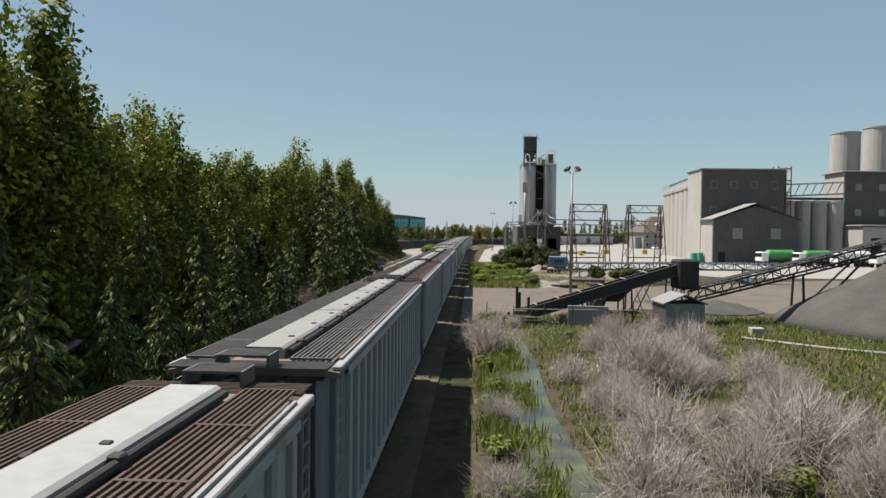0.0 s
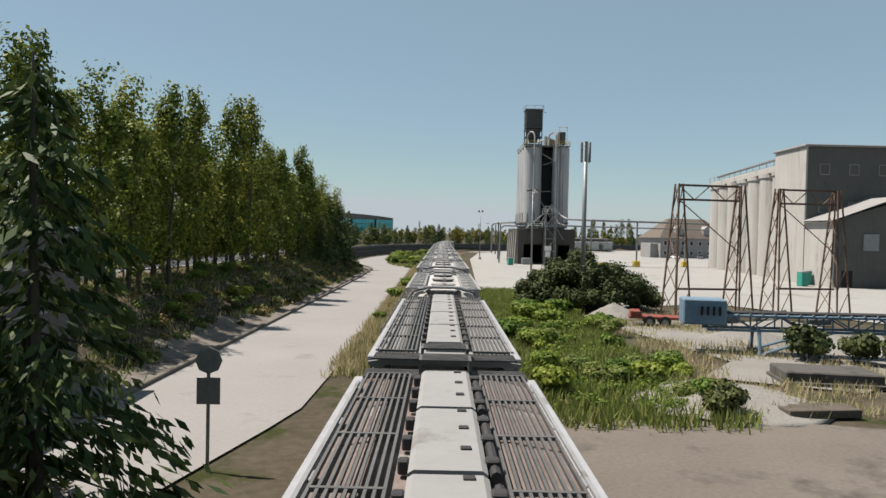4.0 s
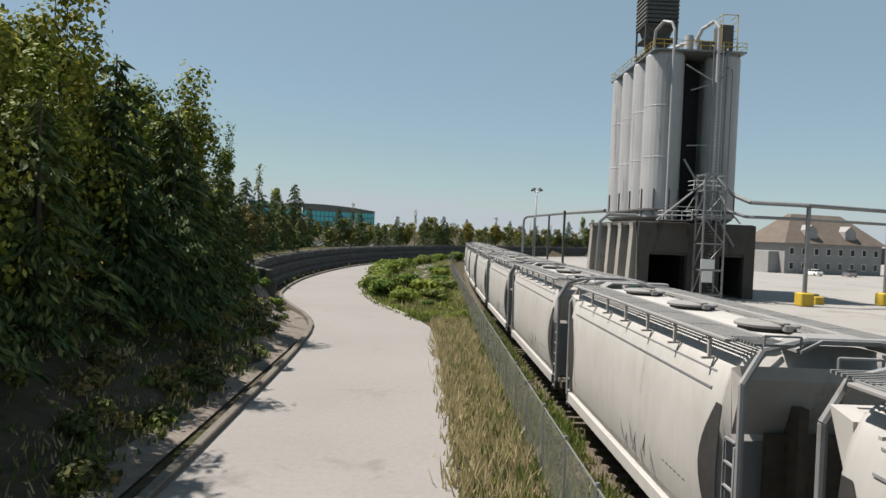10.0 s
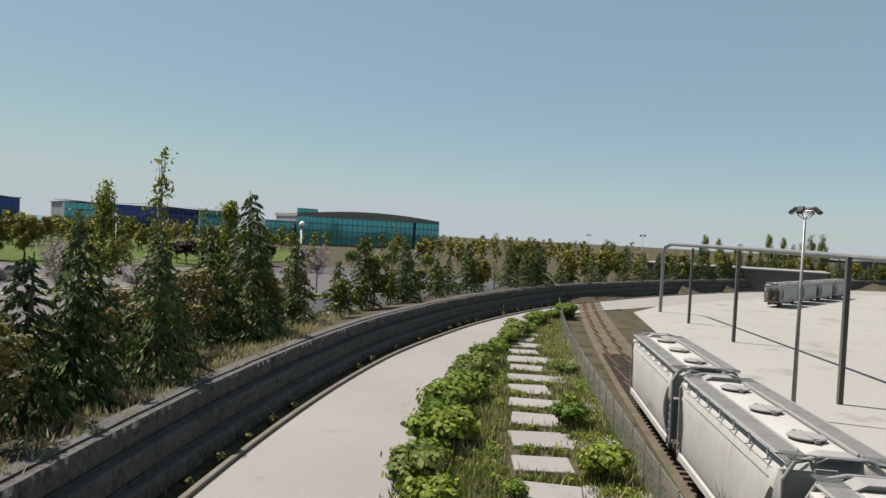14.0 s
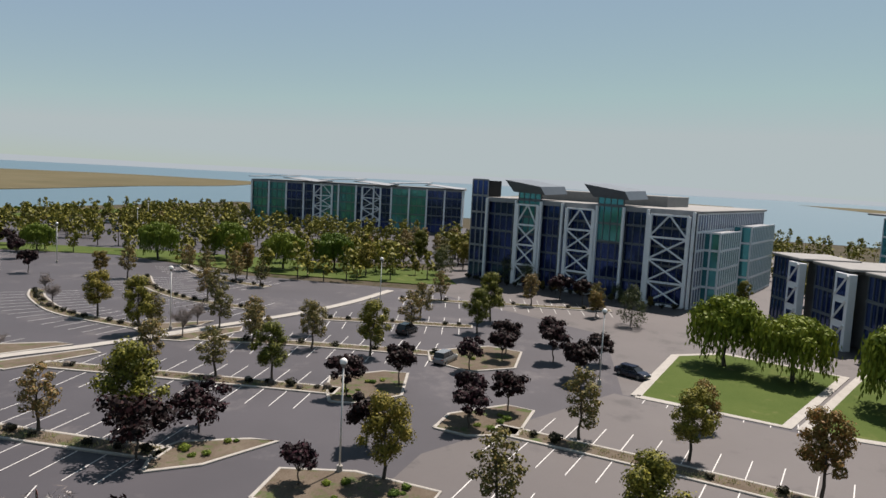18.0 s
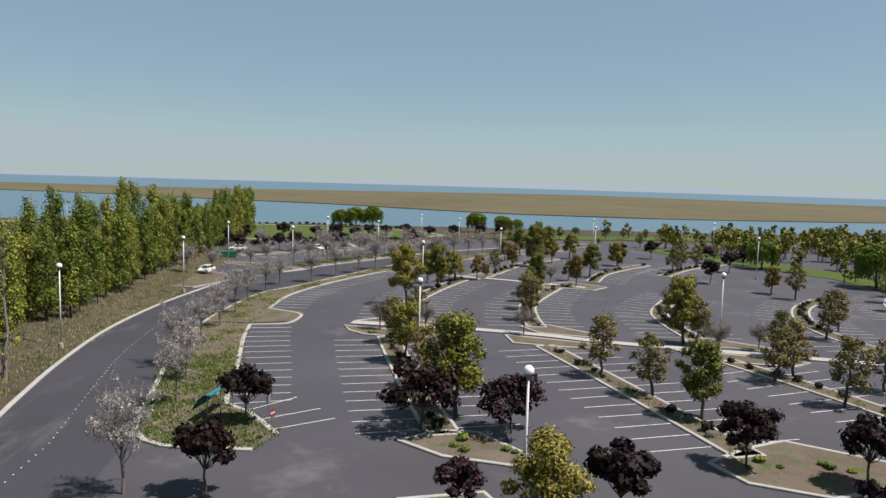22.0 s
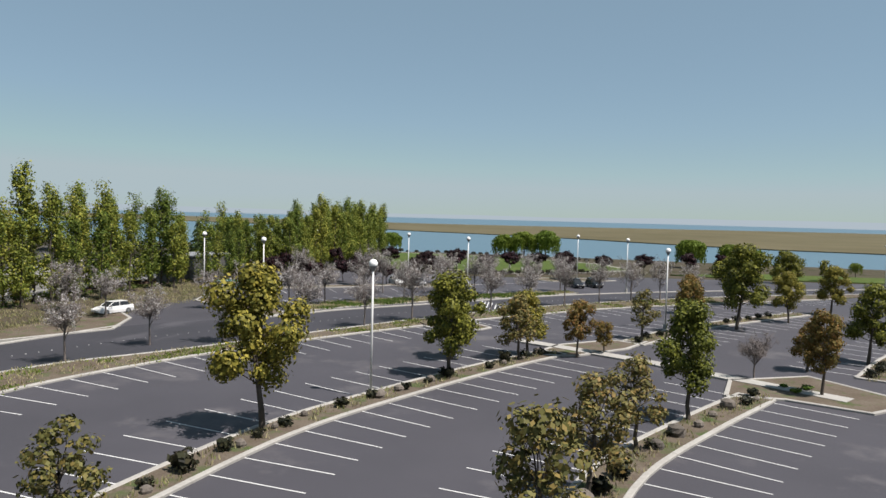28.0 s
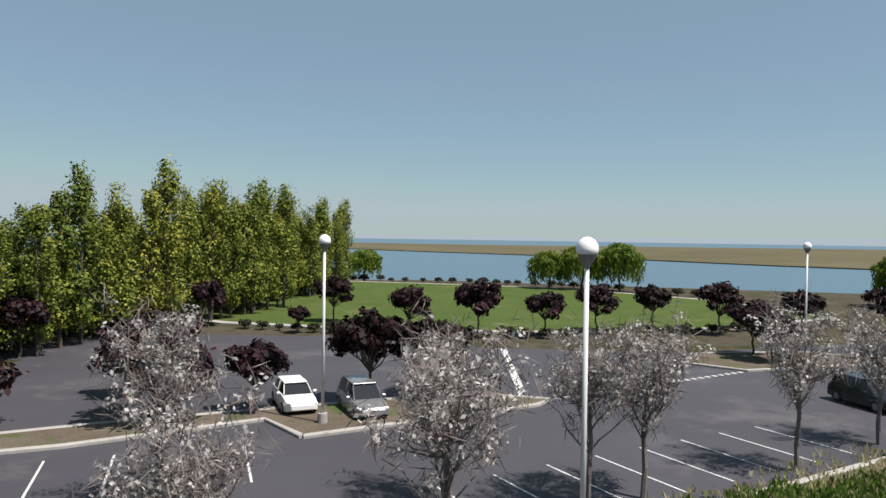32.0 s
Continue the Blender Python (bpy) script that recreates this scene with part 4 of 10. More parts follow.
        mb.box((s * 0.80, 0, 4.60), (0.09, length - 2.6, 0.11), bev=0.02)
        part("hatch_coaming", mb, M_ROOFW, th)
        part("walk_edge", MB().box((s * 1.51, 0, 4.61), (0.11, length - 1.7, 0.05), bev=0.01), M_ROOFW, th)
        mb = MB()
        for i in range(7):
            y = -h + 1.6 + (length - 3.2) * i / 6
            mb.box((s * 1.50, y, 4.42), (0.05, 0.06, 0.36)).box((s * 1.50, y + 0.05, 4.22), (0.24, 0.05, 0.04), rz=12)
        tagged(part("walk_bracket", mb, M_CAR_W, th), kind="stuff")
    for i in range(3):
        y = -h + 2.9 + (length - 5.8) * i / 2
        mb = MB()
        mb.lathe([(0.50, 4.63), (0.55, 4.64), (0.555, 4.68), (0.50, 4.71), (0.2, 4.73), (0.0, 4.73)], 24, (0, y, 0))
        hatch = part("hatch", mb, M_ROOFW, th)
        part("gasket", MB().lathe([(0.49, 4.52), (0.49, 4.635), (0.0, 4.636)], 24, (0, y, 0)), M_BLACK, hatch)
        mb = MB()
        mb.box((0.10, y - 0.57, 4.66), (0.16, 0.14, 0.12), bev=0.02).box((0.02, y - 0.25, 4.735), (0.14, 0.70, 0.025), rz=8)
        part("hatch_clamp", mb, M_ROOFW, hatch)
        part("vent_cap", MB().box((-0.06, y + 0.85, 4.62), (0.16, 0.10, 0.10), bev=0.02).box((0.16, y + 0.98, 4.60), (0.10, 0.10, 0.07), bev=0.02), M_CAR_G, th)
    for i in range(2):
        y = (i - 0.5) * (length * 0.42)
        mb = MB()
        mb.loft([[(-1.35, y - 2.1, 1.2), (1.35, y - 2.1, 1.2), (1.35, y + 2.1, 1.2), (-1.35, y + 2.1, 1.2)], [(-0.5, y - 0.5, 0.45), (0.5, y - 0.5, 0.45), (0.5, y + 0.5, 0.45), (-0.5, y + 0.5, 0.45)]])
        part("discharge_bay", mb, M_CAR_G, th)
    # reporting marks: plain dark strips
    for s in (-1, 1):
        mb = MB()
        for r, (n, w) in enumerate(((4, 0.16), (6, 0.13))):
            for i in range(n):
                mb.box((s * (1.585 - 0.02 * r), s * (h - 2.3 - i * (w + 0.09)), 2.55 - r * 0.42), (0.012, w, 0.26))
        part("marking", mb, M_GRATE, th)
        mb = MB()
        for i in range(7):
            zc = 1.95 + 0.18 * math.sin(i * 2.1)
            xs_ = float(np.interp(zc, [q[1] for q in prof[:11]], [q[0] for q in prof[:11]])) + 0.004
            mb.box((0, 0, 0), (0.012, 0.05, 0.62 + 0.2 * math.cos(i * 1.7)), m=pose(s * xs_, s * (h - 4.2 - 0.36 * i), zc, 24 * (1 if i % 2 else -1), 0, 0))
        part("faded_scrawl", mb, M_SCRAWL, th, "faint grey scrawl")
    return th


def wagon_ribbed(length, side_mat, roof_mat, walk_mat, trough_mat, segs):
    """Straight-sided covered hopper with ribbed sides, a long trough hatch and grated running boards."""
    th = thing("ribbed_wagon", "long ribbed covered hopper wagon with dusty trough hatches", "railway wagon", "hopper wagons of the train")
    h = length / 2
    ring = [(1.45, 1.2), (1.5, 1.3), (1.5, 4.25), (1.58, 4.3), (1.58, 4.45), (0.8, 4.58), (-0.8, 4.58), (-1.58, 4.45), (-1.58, 4.3), (-1.5, 4.25), (-1.5, 1.3), (-1.45, 1.2)]
    mb = MB()
    mb.loft([[(x, y, z) for x, z in ring] for y in (-h + 1.3, h - 1.3)])
    part("body", mb, side_mat, th)
    mb = MB()
    mb.loft([[(x, y, z) for x, z in ((1.585, 4.40), (1.585, 4.47), (0.8, 4.60), (-0.8, 4.60), (-1.585, 4.47), (-1.585, 4.40))] for y in (-h + 0.4, h - 0.4)])
    part("roof", mb, roof_mat, th)
    for s in (-1, 1):
        mb = MB()
        n = int(length / 1.05)
        for i in range(n):
            y = -h + 1.6 + (length - 3.2) * i / (n - 1)
            mb.box((s * 1.545, y, 2.8), (0.12, 0.20, 2.9), bev=0.02)
        mb.box((s * 1.53, 0, 1.25), (0.12, length - 1.4, 0.26), bev=0.02).box((s * 1.56, 0, 4.33), (0.10, length - 2.6, 0.16), bev=0.02)
        part("side_ribs", mb, M_RIB, th)
        part("roof_edge", MB().box((s * 1.52, 0, 4.53), (0.18, length - 1.0, 0.09), bev=0.02), M_RIB, th)
        mb = MB()
        bars(mb, s * 0.98 - 0.37, s * 0.98 + 0.37, -h + 0.7, h - 0.7, 4.66, 0.085)
        tagged(part("roof_walk", mb, walk_mat, th), kind="stuff")
        mb = MB()
        for i in range(9):
            y = -h + 1.4 + (length - 2.8) * i / 8
            mb.box((s * 1.44, y, 4.56), (0.10, 0.3, 0.07), bev=0.01)
        mb.box((s * 1.47, 0, 4.60), (0.05, length - 2.2, 0.04))
        tagged(part("walk_bracket", mb, M_CAR_G, th), kind="stuff")
    for i in range(segs):
        y0 = -h + 1.0 + (length - 2.0) * i / segs
        y1 = -h + 1.0 + (length - 2.0) * (i + 1) / segs - 0.12
        mb = MB()
        mb.loft([[(-0.40, y, 4.60), (0.40, y, 4.60), (0.40, y, 4.78), (0.34, y, 4.82), (-0.34, y, 4.82), (-0.40, y, 4.78)] for y in (y0, y1)])
        cover = part("trough_hatch", mb, trough_mat, th)
        mb = MB()
        for k in range(3):
            y = y0 + (y1 - y0) * (k + 0.5) / 3
            mb.box((0.47, y, 4.72), (0.16, 0.16, 0.2), bev=0.02).box((-0.46, y, 4.72), (0.12, 0.14, 0.16), bev=0.02)
            mb.box((0.2, y + 0.3, 4.83), (0.12, 0.10, 0.03), bev=0.01)
        part("hatch_clamp", mb, M_BLACK, cover)
        mb = MB()
        mb.cyl((0.49, y0 + 0.1, 4.72), (0.49, y1 - 0.1, 4.72), 0.06, n=8)
        part("hatch_bar", mb, M_BLACK, cover)
    for sy in (-1, 1):
        mb = MB()
        mb.box((0, sy * (h - 1.2), 2.9), (2.9, 0.14, 2.9)).box((0, sy * (h - 0.5), 1.12), (2.8, 1.0, 0.28), bev=0.03)
        for s in (-1.2, -0.5, 0.5, 1.2):
            mb.box((s, sy * (h - 0.8), 2.8), (0.12, 0.7, 3.0))
        part("end_frame", mb, side_mat, th)
        mb = MB()
        bars(mb, -1.45, 1.45, sy * (h - 0.35) - 0.32, sy * (h - 0.35) + 0.32, 4.60, 0.09, along=False)
        tagged(part("end_walk", mb, walk_mat, th), kind="stuff")
        mb = MB()
        bars(mb, -0.42, 0.42, sy * (h - 0.1) - 0.3, sy * (h - 0.1) + 0.3, 4.86, 0.08, along=False)
        mb.box((-0.45, sy * (h - 0.1), 4.75), (0.05, 0.6, 0.24)).box((0.45, sy * (h - 0.1), 4.75), (0.05, 0.6, 0.24))
        tagged(part("brake_step", mb, M_GRATE, th), kind="stuff")
        for s in (-1, 1):
            ladder(th, s * 1.52, sy * (h - 0.75), 0.9, 4.4)
        mb = MB()
        mb.cyl((0, sy * (h - 0.1), 0.9), (0, sy * (h + 0.4), 0.9), 0.1, n=8).box((0, sy * (h + 0.4), 0.9), (0.26, 0.3, 0.32), bev=0.05)
        part("coupler", mb, M_BLACK, th)
        bogie(th, sy * (h - 2.2))
    for i in range(3):
        y = (i - 1) * (length * 0.25)
        mb = MB()
        mb.loft([[(-1.35, y - 2.1, 1.2), (1.35, y - 2.1, 1.2), (1.35, y + 2.1, 1.2), (-1.35, y + 2.1, 1.2)], [(-0.5, y - 0.5, 0.45), (0.5, y - 0.5, 0.45), (0.5, y + 0.5, 0.45), (-0.5, y + 0.5, 0.45)]])
        part("discharge_bay", mb, M_BLACK, th)
    return th


def on_track(y0, y1):
    y = (y0 + y1) / 2
    a = math.degrees(math.atan2(track_x(y1) - track_x(y0), y1 - y0))
    return pose((track_x(y0) + track_x(y1)) / 2, y, 0, 0, 0, -a)


TALL = Matrix.Diagonal((1.04, 1, 1.035, 1))


M_RIB = surf("pale_rib_paint", (0.204, 0.208, 0.221), (0.289, 0.293, 0.302), fine=3, broad=0.35, rough=0.7, bump=0.05, stain=(0.136, 0.128, 0.123), stain_scale=1.0, stain_at=0.58, stretch=(1, 1, 0.3))
M_SIDE1 = surf("blue_grey_paint", (0.112, 0.138, 0.163), (0.206, 0.232, 0.258), fine=3, broad=0.35, rough=0.7, bump=0.05, stain=(0.258, 0.249, 0.241), stain_scale=1.0, stain_at=0.6, stretch=(1, 1, 0.3))
for y0, y1, sm, rm, wm, tm, sg in ((-9.6, 11.0, M_TEAL, M_ROOFB, M_GRATEB, M_TEAL, 1), (12.2, 33.2, M_SIDE1, M_ROOFB, M_GRATE, M_ROOFW, 3), (34.2, 53.6, M_SIDE1, M_ROOFB, M_GRATEB, M_ROOFW, 2), (54.8, 74.8, M_SIDE1, M_ROOFB, M_GRATE, M_ROOFW, 7), (75.9, 89.8, M_CAR_W, M_ROOFW, M_GRATE, M_ROOFW, 4)):
    w = wagon_ribbed(y1 - y0, sm, rm, wm, tm, sg)
    w.matrix_basis = on_track(y0, y1)
first = None
for y0, y1 in ((91.0, 104.2), (105.2, 118.0), (119.5, 132.5), (134.0, 147.2), (148.7, 162.0), (163.5, 176.8), (178.1, 191.4), (192.6, 205.6), (206.7, 220.0), (221.1, 234.3), (235.2, 248.4), (249.4, 262.6)):
    m = on_track(y0, y1) @ TALL @ Matrix.Diagonal((1, (y1 - y0) / 13.3, 1, 1))
    if first is None:
        first = wagon_curved(13.3)
        first.matrix_basis = m
    else:
        copy_thing(first, m)
# wagons parked on a far siding
for i in range(4):
    p = Vector((44, 356)) + Vector((0.6, 0.8)) * (i * 15.5)
    copy_thing(first, pose(p.x + 6, p.y + 6, 0, 0, 0, -36.9))

# ---- trees and shrubs ----
RS = np.random.RandomState(11)


def leaves(centres, radii, counts, size, squash=0.8, hang=0.0, shell=0.55):
    """Quads scattered in soft clumps: centres (n, 3), a radius and a count for each."""
    out = []
    for c, r, k in zip(centres, radii, counts):
        d = RS.normal(size=(k, 3))
        d /= np.linalg.norm(d, axis=1)[:, None]
        rad = r * (shell + (1 - shell) * RS.rand(k, 1)) * (0.75 + 0.5 * RS.rand(k, 1))
        p = np.asarray(c) + d * rad * np.array([1, 1, squash])
        nrm = d * 0.9 + RS.normal(size=(k, 3)) * 0.3 + np.array([0, 0, 0.2])
        a = np.cross(nrm, RS.normal(size=(k, 3)))
        a[:, 2] -= hang
        a /= np.linalg.norm(a, axis=1)[:, None] + 1e-9
        b = np.cross(nrm, a)
        b /= np.linalg.norm(b, axis=1)[:, None] + 1e-9
        s = size * (0.6 + 0.8 * RS.rand(k, 1))
        a, b = a * s * 0.62, b * s * 0.42
        out.append(np.stack([p - a, p + b * 0.9, p + a, p - b], 1))
    return np.concatenate(out)


def limbs(mb, base, tip, r0, r1, n=4, wob=0.12, sides=6):
    """A wavering tapered limb; gives its points."""
    base, tip = Vector(base), Vector(tip)
    L_ = (tip - base).length
    pts = [base]
    for i in range(1, n + 1):
        k = i / n
        w = L_ * wob / n * 1.5
        pts.append(base.lerp(tip, k) + (Vector((rnd.uniform(-w, w), rnd.uniform(-w, w), rnd.uniform(-w, w) * 0.5)) if i < n else Vector()))
    for i in range(n):
        mb.cyl(pts[i], pts[i + 1], r0 + (r1 - r0) * i / n, r0 + (r1 - r0) * (i + 1) / n, sides, caps=False)
    return pts


def tree_round(h, width, mat, dens=1.0, label="", size=0.3, lean=0.0, low=0.36, bark=None):
    th = thing("tree", label, "tree")
    mb = MB()
    top = (lean * h * 0.12, 0, h * 0.62)
    limbs(mb, (0, 0, -0.1), top, 0.11 + h * 0.008, 0.05, 4, 0.1, 7)
    C, R = [], []
    n = 15 + int(h)
    for i in range(n):
        z = low + (1 - low) * ((i + 0.5) / n)
        prof = math.sin(math.pi * min(1, max(0.07, (z - low) / (1 - low) * 0.74 + 0.20))) ** 0.75
        a = i * 2.4 + rnd.uniform(-0.4, 0.4)
        r = width / 2 * prof * rnd.uniform(0.3, 1.0)
        p = (top[0] * z + r * math.cos(a), r * math.sin(a), h * z * rnd.uniform(0.95, 1.02) - 0.2)
        limbs(mb, (top[0] * 0.7, 0, h * min(0.58, z * 0.72)), p, 0.045, 0.012, 2, 0.2, 3)
        C.append(p)
        R.append(width * rnd.uniform(0.11, 0.23))
    part("trunk", mb, bark or M_BARK, th, smooth=True)
    cnt = [int(165 * dens * (r / (width * 0.2)) ** 2 * (0.3 / size) ** 1.5) for r in R]
    part("crown", quads_mesh("crown", leaves(C, R, cnt, size, 0.85)), mat, th)
    return th


def tree_bare(h, width, blossom, label, n1=26):
    """Leafless spring tree: upswept limbs and twigs, a few white flowers."""
    th = thing("bare_tree", label, "tree")
    mb = MB()
    limbs(mb, (0, 0, -0.1), (0, 0, h * 0.45), 0.10, 0.06, 3, 0.06, 7)
    tips = []
    for i in range(n1):
        a, z0 = i * 2.4 + rnd.uniform(-0.3, 0.3), rnd.uniform(0.24, 0.5)
        r = width / 2 * rnd.uniform(0.35, 1.0)
        zt = h * rnd.uniform(0.55, 1.0) * (1 - 0.25 * r / (width / 2))
        pts = limbs(mb, (0, 0, h * z0), (r * math.cos(a), r * math.sin(a), zt), 0.035, 0.01, 4, 0.16, 4)
        for k in range(5):
            b = pts[rnd.randint(1, 4)]
            q = b + Vector((rnd.uniform(-1, 1), rnd.uniform(-1, 1), rnd.uniform(0.3, 1.3))) * (h * 0.11)
            limbs(mb, b, q, 0.013, 0.006, 2, 0.2, 3)
            tips.append(tuple(q))
            tips.append(tuple(b.lerp(q, 0.6)))
    part("trunk", mb, M_TWIG, th)
    n = len(tips)
    T = np.array(tips)
    tq = leaves(T, [h * 0.06] * n, [8] * n, 0.16, 1.0)
    tq = tq[RS.rand(len(tq)) < 1.0]
    # slim twigs: stretched slivers
    mid = tq.mean(1, keepdims=True)
    ax = tq[:, 2:3] - tq[:, 0:1]
    sd = tq[:, 1:2] - tq[:, 3:4]
    sl = np.concatenate([mid - ax * 1.5, mid + sd * 0.10, mid + ax * 1.5, mid - sd * 0.10], 1)
    part("fine_branching", quads_mesh("fine_branching", sl), M_TWIG, th)
    if blossom:
        part("blossom", quads_mesh("blossom", leaves(T[RS.rand(n) < 0.75], [h * 0.035] * n, [int(blossom)] * n, 0.105, 1.0)), L_BLOSSOM, th, "sparse white flowers")
    return th


def tree_plum(h, width):
    th = thing("plum_tree", "dark purple-leaved plum tree in a kerbed planting bed", "tree", "purple plum trees")
    mb = MB()
    limbs(mb, (0, 0, -0.1), (0.1, 0, h * 0.36), 0.10, 0.075, 3, 0.08, 7)
    C, R = [], []
    for i in range(17):
        a = i * 2.4 + rnd.uniform(-0.3, 0.3)
        r = width / 2 * math.sqrt((i + 0.6) / 17) * rnd.uniform(0.7, 0.95)
        p = (r * math.cos(a), r * math.sin(a), h * (rnd.uniform(0.5, 0.9) - 0.22 * (r / (width / 2)) ** 2 + 0.08))
        limbs(mb, (0.1, 0, h * 0.34), p, 0.05, 0.014, 3, 0.15, 5)
        C.append(p)
        R.append(width * rnd.uniform(0.13, 0.21))
    part("trunk", mb, M_BARK, th, smooth=True)
    part("crown", quads_mesh("crown", leaves(C, R, [int(125 * (r / (width * 0.17)) ** 2) for r in R], 0.31, 0.75)), L_PLUM, th)
    return th


def tree_willow(h, width, k_=1.0):
    th = thing("willow_tree", "bright green weeping willow with hanging branches", "tree", "willows")
    mb = MB()
    limbs(mb, (0, 0, -0.1), (0.2, 0.1, h * 0.45), 0.28, 0.18, 3, 0.1, 8)
    Q = []
    for i in range(26):
        a = i * 2.4 + rnd.uniform(-0.3, 0.3)
        r = width / 2 * math.sqrt((i + 0.5) / 26) * rnd.uniform(0.75, 0.95)
        zt = h * (0.97 - 0.30 * (r / (width / 2)) ** 2) * rnd.uniform(0.9, 1.0)
        limbs(mb, (0.1, 0, h * 0.42), (r * math.cos(a) * 0.8, r * math.sin(a) * 0.8, zt - 0.3), 0.10, 0.03, 4, 0.2, 5)
        Q.append(leaves([(r * math.cos(a) * 0.9, r * math.sin(a) * 0.9, zt)], [width * 0.12], [int(110 * k_)], 0.36 / k_**0.3, 0.6, 0.5))
        for k in range(int(11 * k_)):
            b, rr = a + rnd.gauss(0, 0.26), r * rnd.uniform(0.8, 1.12)
            ln = h * rnd.uniform(0.22, 0.6)
            m = int(ln * 4.6)
            t = np.linspace(0, 1, m)
            p = np.stack([rr * np.cos(b) + 0.25 * RS.randn(m), rr * np.sin(b) + 0.25 * RS.randn(m), zt - t * min(ln, zt - 0.7)], 1)
            ax = np.stack([0.05 * RS.randn(m), 0.05 * RS.randn(m), -0.34 - 0.1 * RS.rand(m)], 1)
            sd = np.stack([0.12 * np.cos(6.3 * RS.rand(m)), 0.12 * np.sin(6.3 * RS.rand(m)), 0 * t], 1)
            Q.append(np.stack([p - ax, p + sd, p + ax, p - sd], 1))
    part("trunk", mb, M_BARK, th, smooth=True)
    part("crown", quads_mesh("crown", np.concatenate(Q)), L_WILLOW, th)
    return th


def tree_poplar(h, width, dens, label, mat=None, sparse=False):
    """Tall narrow poplar: upswept limbs, clumped leaves with gaps, ragged top."""
    th = thing("poplar_tree", label, "tree", "poplars on the bank")
    mb = MB()
    limbs(mb, (0, 0, -0.2), (rnd.uniform(-0.4, 0.4), rnd.uniform(-0.4, 0.4), h * 0.96), 0.13 + h * 0.004, 0.02, 6, 0.04, 7)
    C, R = [], []
    n = int(h * 3.4)
    for i in range(n):
        z = rnd.uniform(0.12, 1.0)
        prof = min(1.0, (z - 0.02) * 4) * (1.08 - z) ** 0.55
        a = rnd.uniform(0, 6.28)
        r = width / 2 * prof * rnd.uniform(0.3, 1.0)
        p = (r * math.cos(a), r * math.sin(a), h * z)
        if i % 2 == 0:
            limbs(mb, (0, 0, h * max(0.06, z - 0.16)), p, 0.035, 0.008, 2, 0.12, 3)
        C.append(p)
        R.append(rnd.uniform(0.32, 0.7) * width / 2.6)
    part("trunk", mb, M_BARKG if sparse else M_BARK, th)
    part("crown", quads_mesh("crown", leaves(C, R, [int(56 * dens * rnd.uniform(0.3, 1.6)) for r in R], 0.25 if not sparse else 0.2, 1.5)), mat or L_POPLAR, th)
    return th


def tree_conifer(h, width, label="dark green drooping conifer on the bank"):
    th = thing("conifer", label, "tree", "conifers on the bank")
    mb = MB()
    limbs(mb, (0, 0, -0.2), (0.15, 0.1, h), 0.10 + h * 0.008, 0.02, 5, 0.03, 7)
    Q = []
    n = int(h * 6.5)
    for i in range(n):
        z = 0.06 + 0.93 * (i / n)
        a = i * 2.4 + rnd.uniform(-0.5, 0.5)
        L_ = width / 2 * (1.02 - z) ** 0.8 * rnd.uniform(0.7, 1.15) + 0.12
        m = max(8, int(L_ * 34))
        t = RS.rand(m) ** 0.7
        out_ = L_ * t
        droop = h * z + 0.25 * L_ * t - 0.55 * L_ * t * t
        wob = 0.17 * L_ * (0.3 + t) * RS.randn(m)
        p = np.stack([out_ * math.cos(a) - wob * math.sin(a), out_ * math.sin(a) + wob * math.cos(a), droop - 0.12 * np.abs(RS.randn(m))], 1)
        ax = np.stack([math.cos(a) * 0.13 + 0.07 * RS.randn(m), math.sin(a) * 0.13 + 0.07 * RS.randn(m), -0.10 - 0.07 * RS.rand(m)], 1)
        sd = np.cross(ax, RS.randn(m, 3))
        sd *= 0.062 / (np.linalg.norm(sd, axis=1)[:, None] + 1e-9)
        Q.append(np.stack([p - ax, p + sd, p + ax, p - sd], 1))
        if i % 2 == 0:
            limbs(mb, (0, 0, h * z), (L_ * 0.9 * math.cos(a), L_ * 0.9 * math.sin(a), h * z - 0.22 * L_), 0.03, 0.008, 2, 0.1, 4)
    part("trunk", mb, M_BARK, th)
    part("crown", quads_mesh("crown", np.concatenate(Q)), L_CONIF, th)
    return th


def shrub(r, h, mat, label, category="shrub", size=0.16, n=420, group=""):
    th = thing("shrub", label, category, group)
    mb = MB()
    for k in range(6):
        a = k * 1.05
        limbs(mb, (0, 0, -0.05), (r * 0.6 * math.cos(a), r * 0.6 * math.sin(a), h * 0.75), 0.025, 0.008, 2, 0.15, 4)
    part("woody_base", mb, M_BARK, th)
    C = [(r * 0.45 * math.cos(k * 1.3) * rnd.uniform(0.5, 1.2), r * 0.45 * math.sin(k * 1.3) * rnd.uniform(0.5, 1.2), h * rnd.uniform(0.4, 0.72)) for k in range(6)]
    part("foliage", quads_mesh("foliage", leaves(C, [r * 0.5] * 6, [n // 6] * 6, size, h / (2 * r) * 1.05)), mat, th)
    return th


def strew(protos, places, zf, smin=0.85, smax=1.15, seed=1):
    """Stands the given things at places (x, y), copying each kind after its first use."""
    g = random.Random(seed)
    for i, p in enumerate(places):
        k = g.randrange(len(protos))
        s = g.uniform(smin, smax) * (p[2] if len(p) > 2 else 1.0)
        m = pose(p[0], p[1], zf(p[0], p[1]), 0, 0, g.uniform(0, 360)) @ Matrix.Diagonal((s, s, s * g.uniform(0.92, 1.08), 1))
        pr = protos[k]
        if "used" not in pr:
            pr["used"] = 1
            pr.matrix_basis = m
        else:
            copy_thing(pr, m)


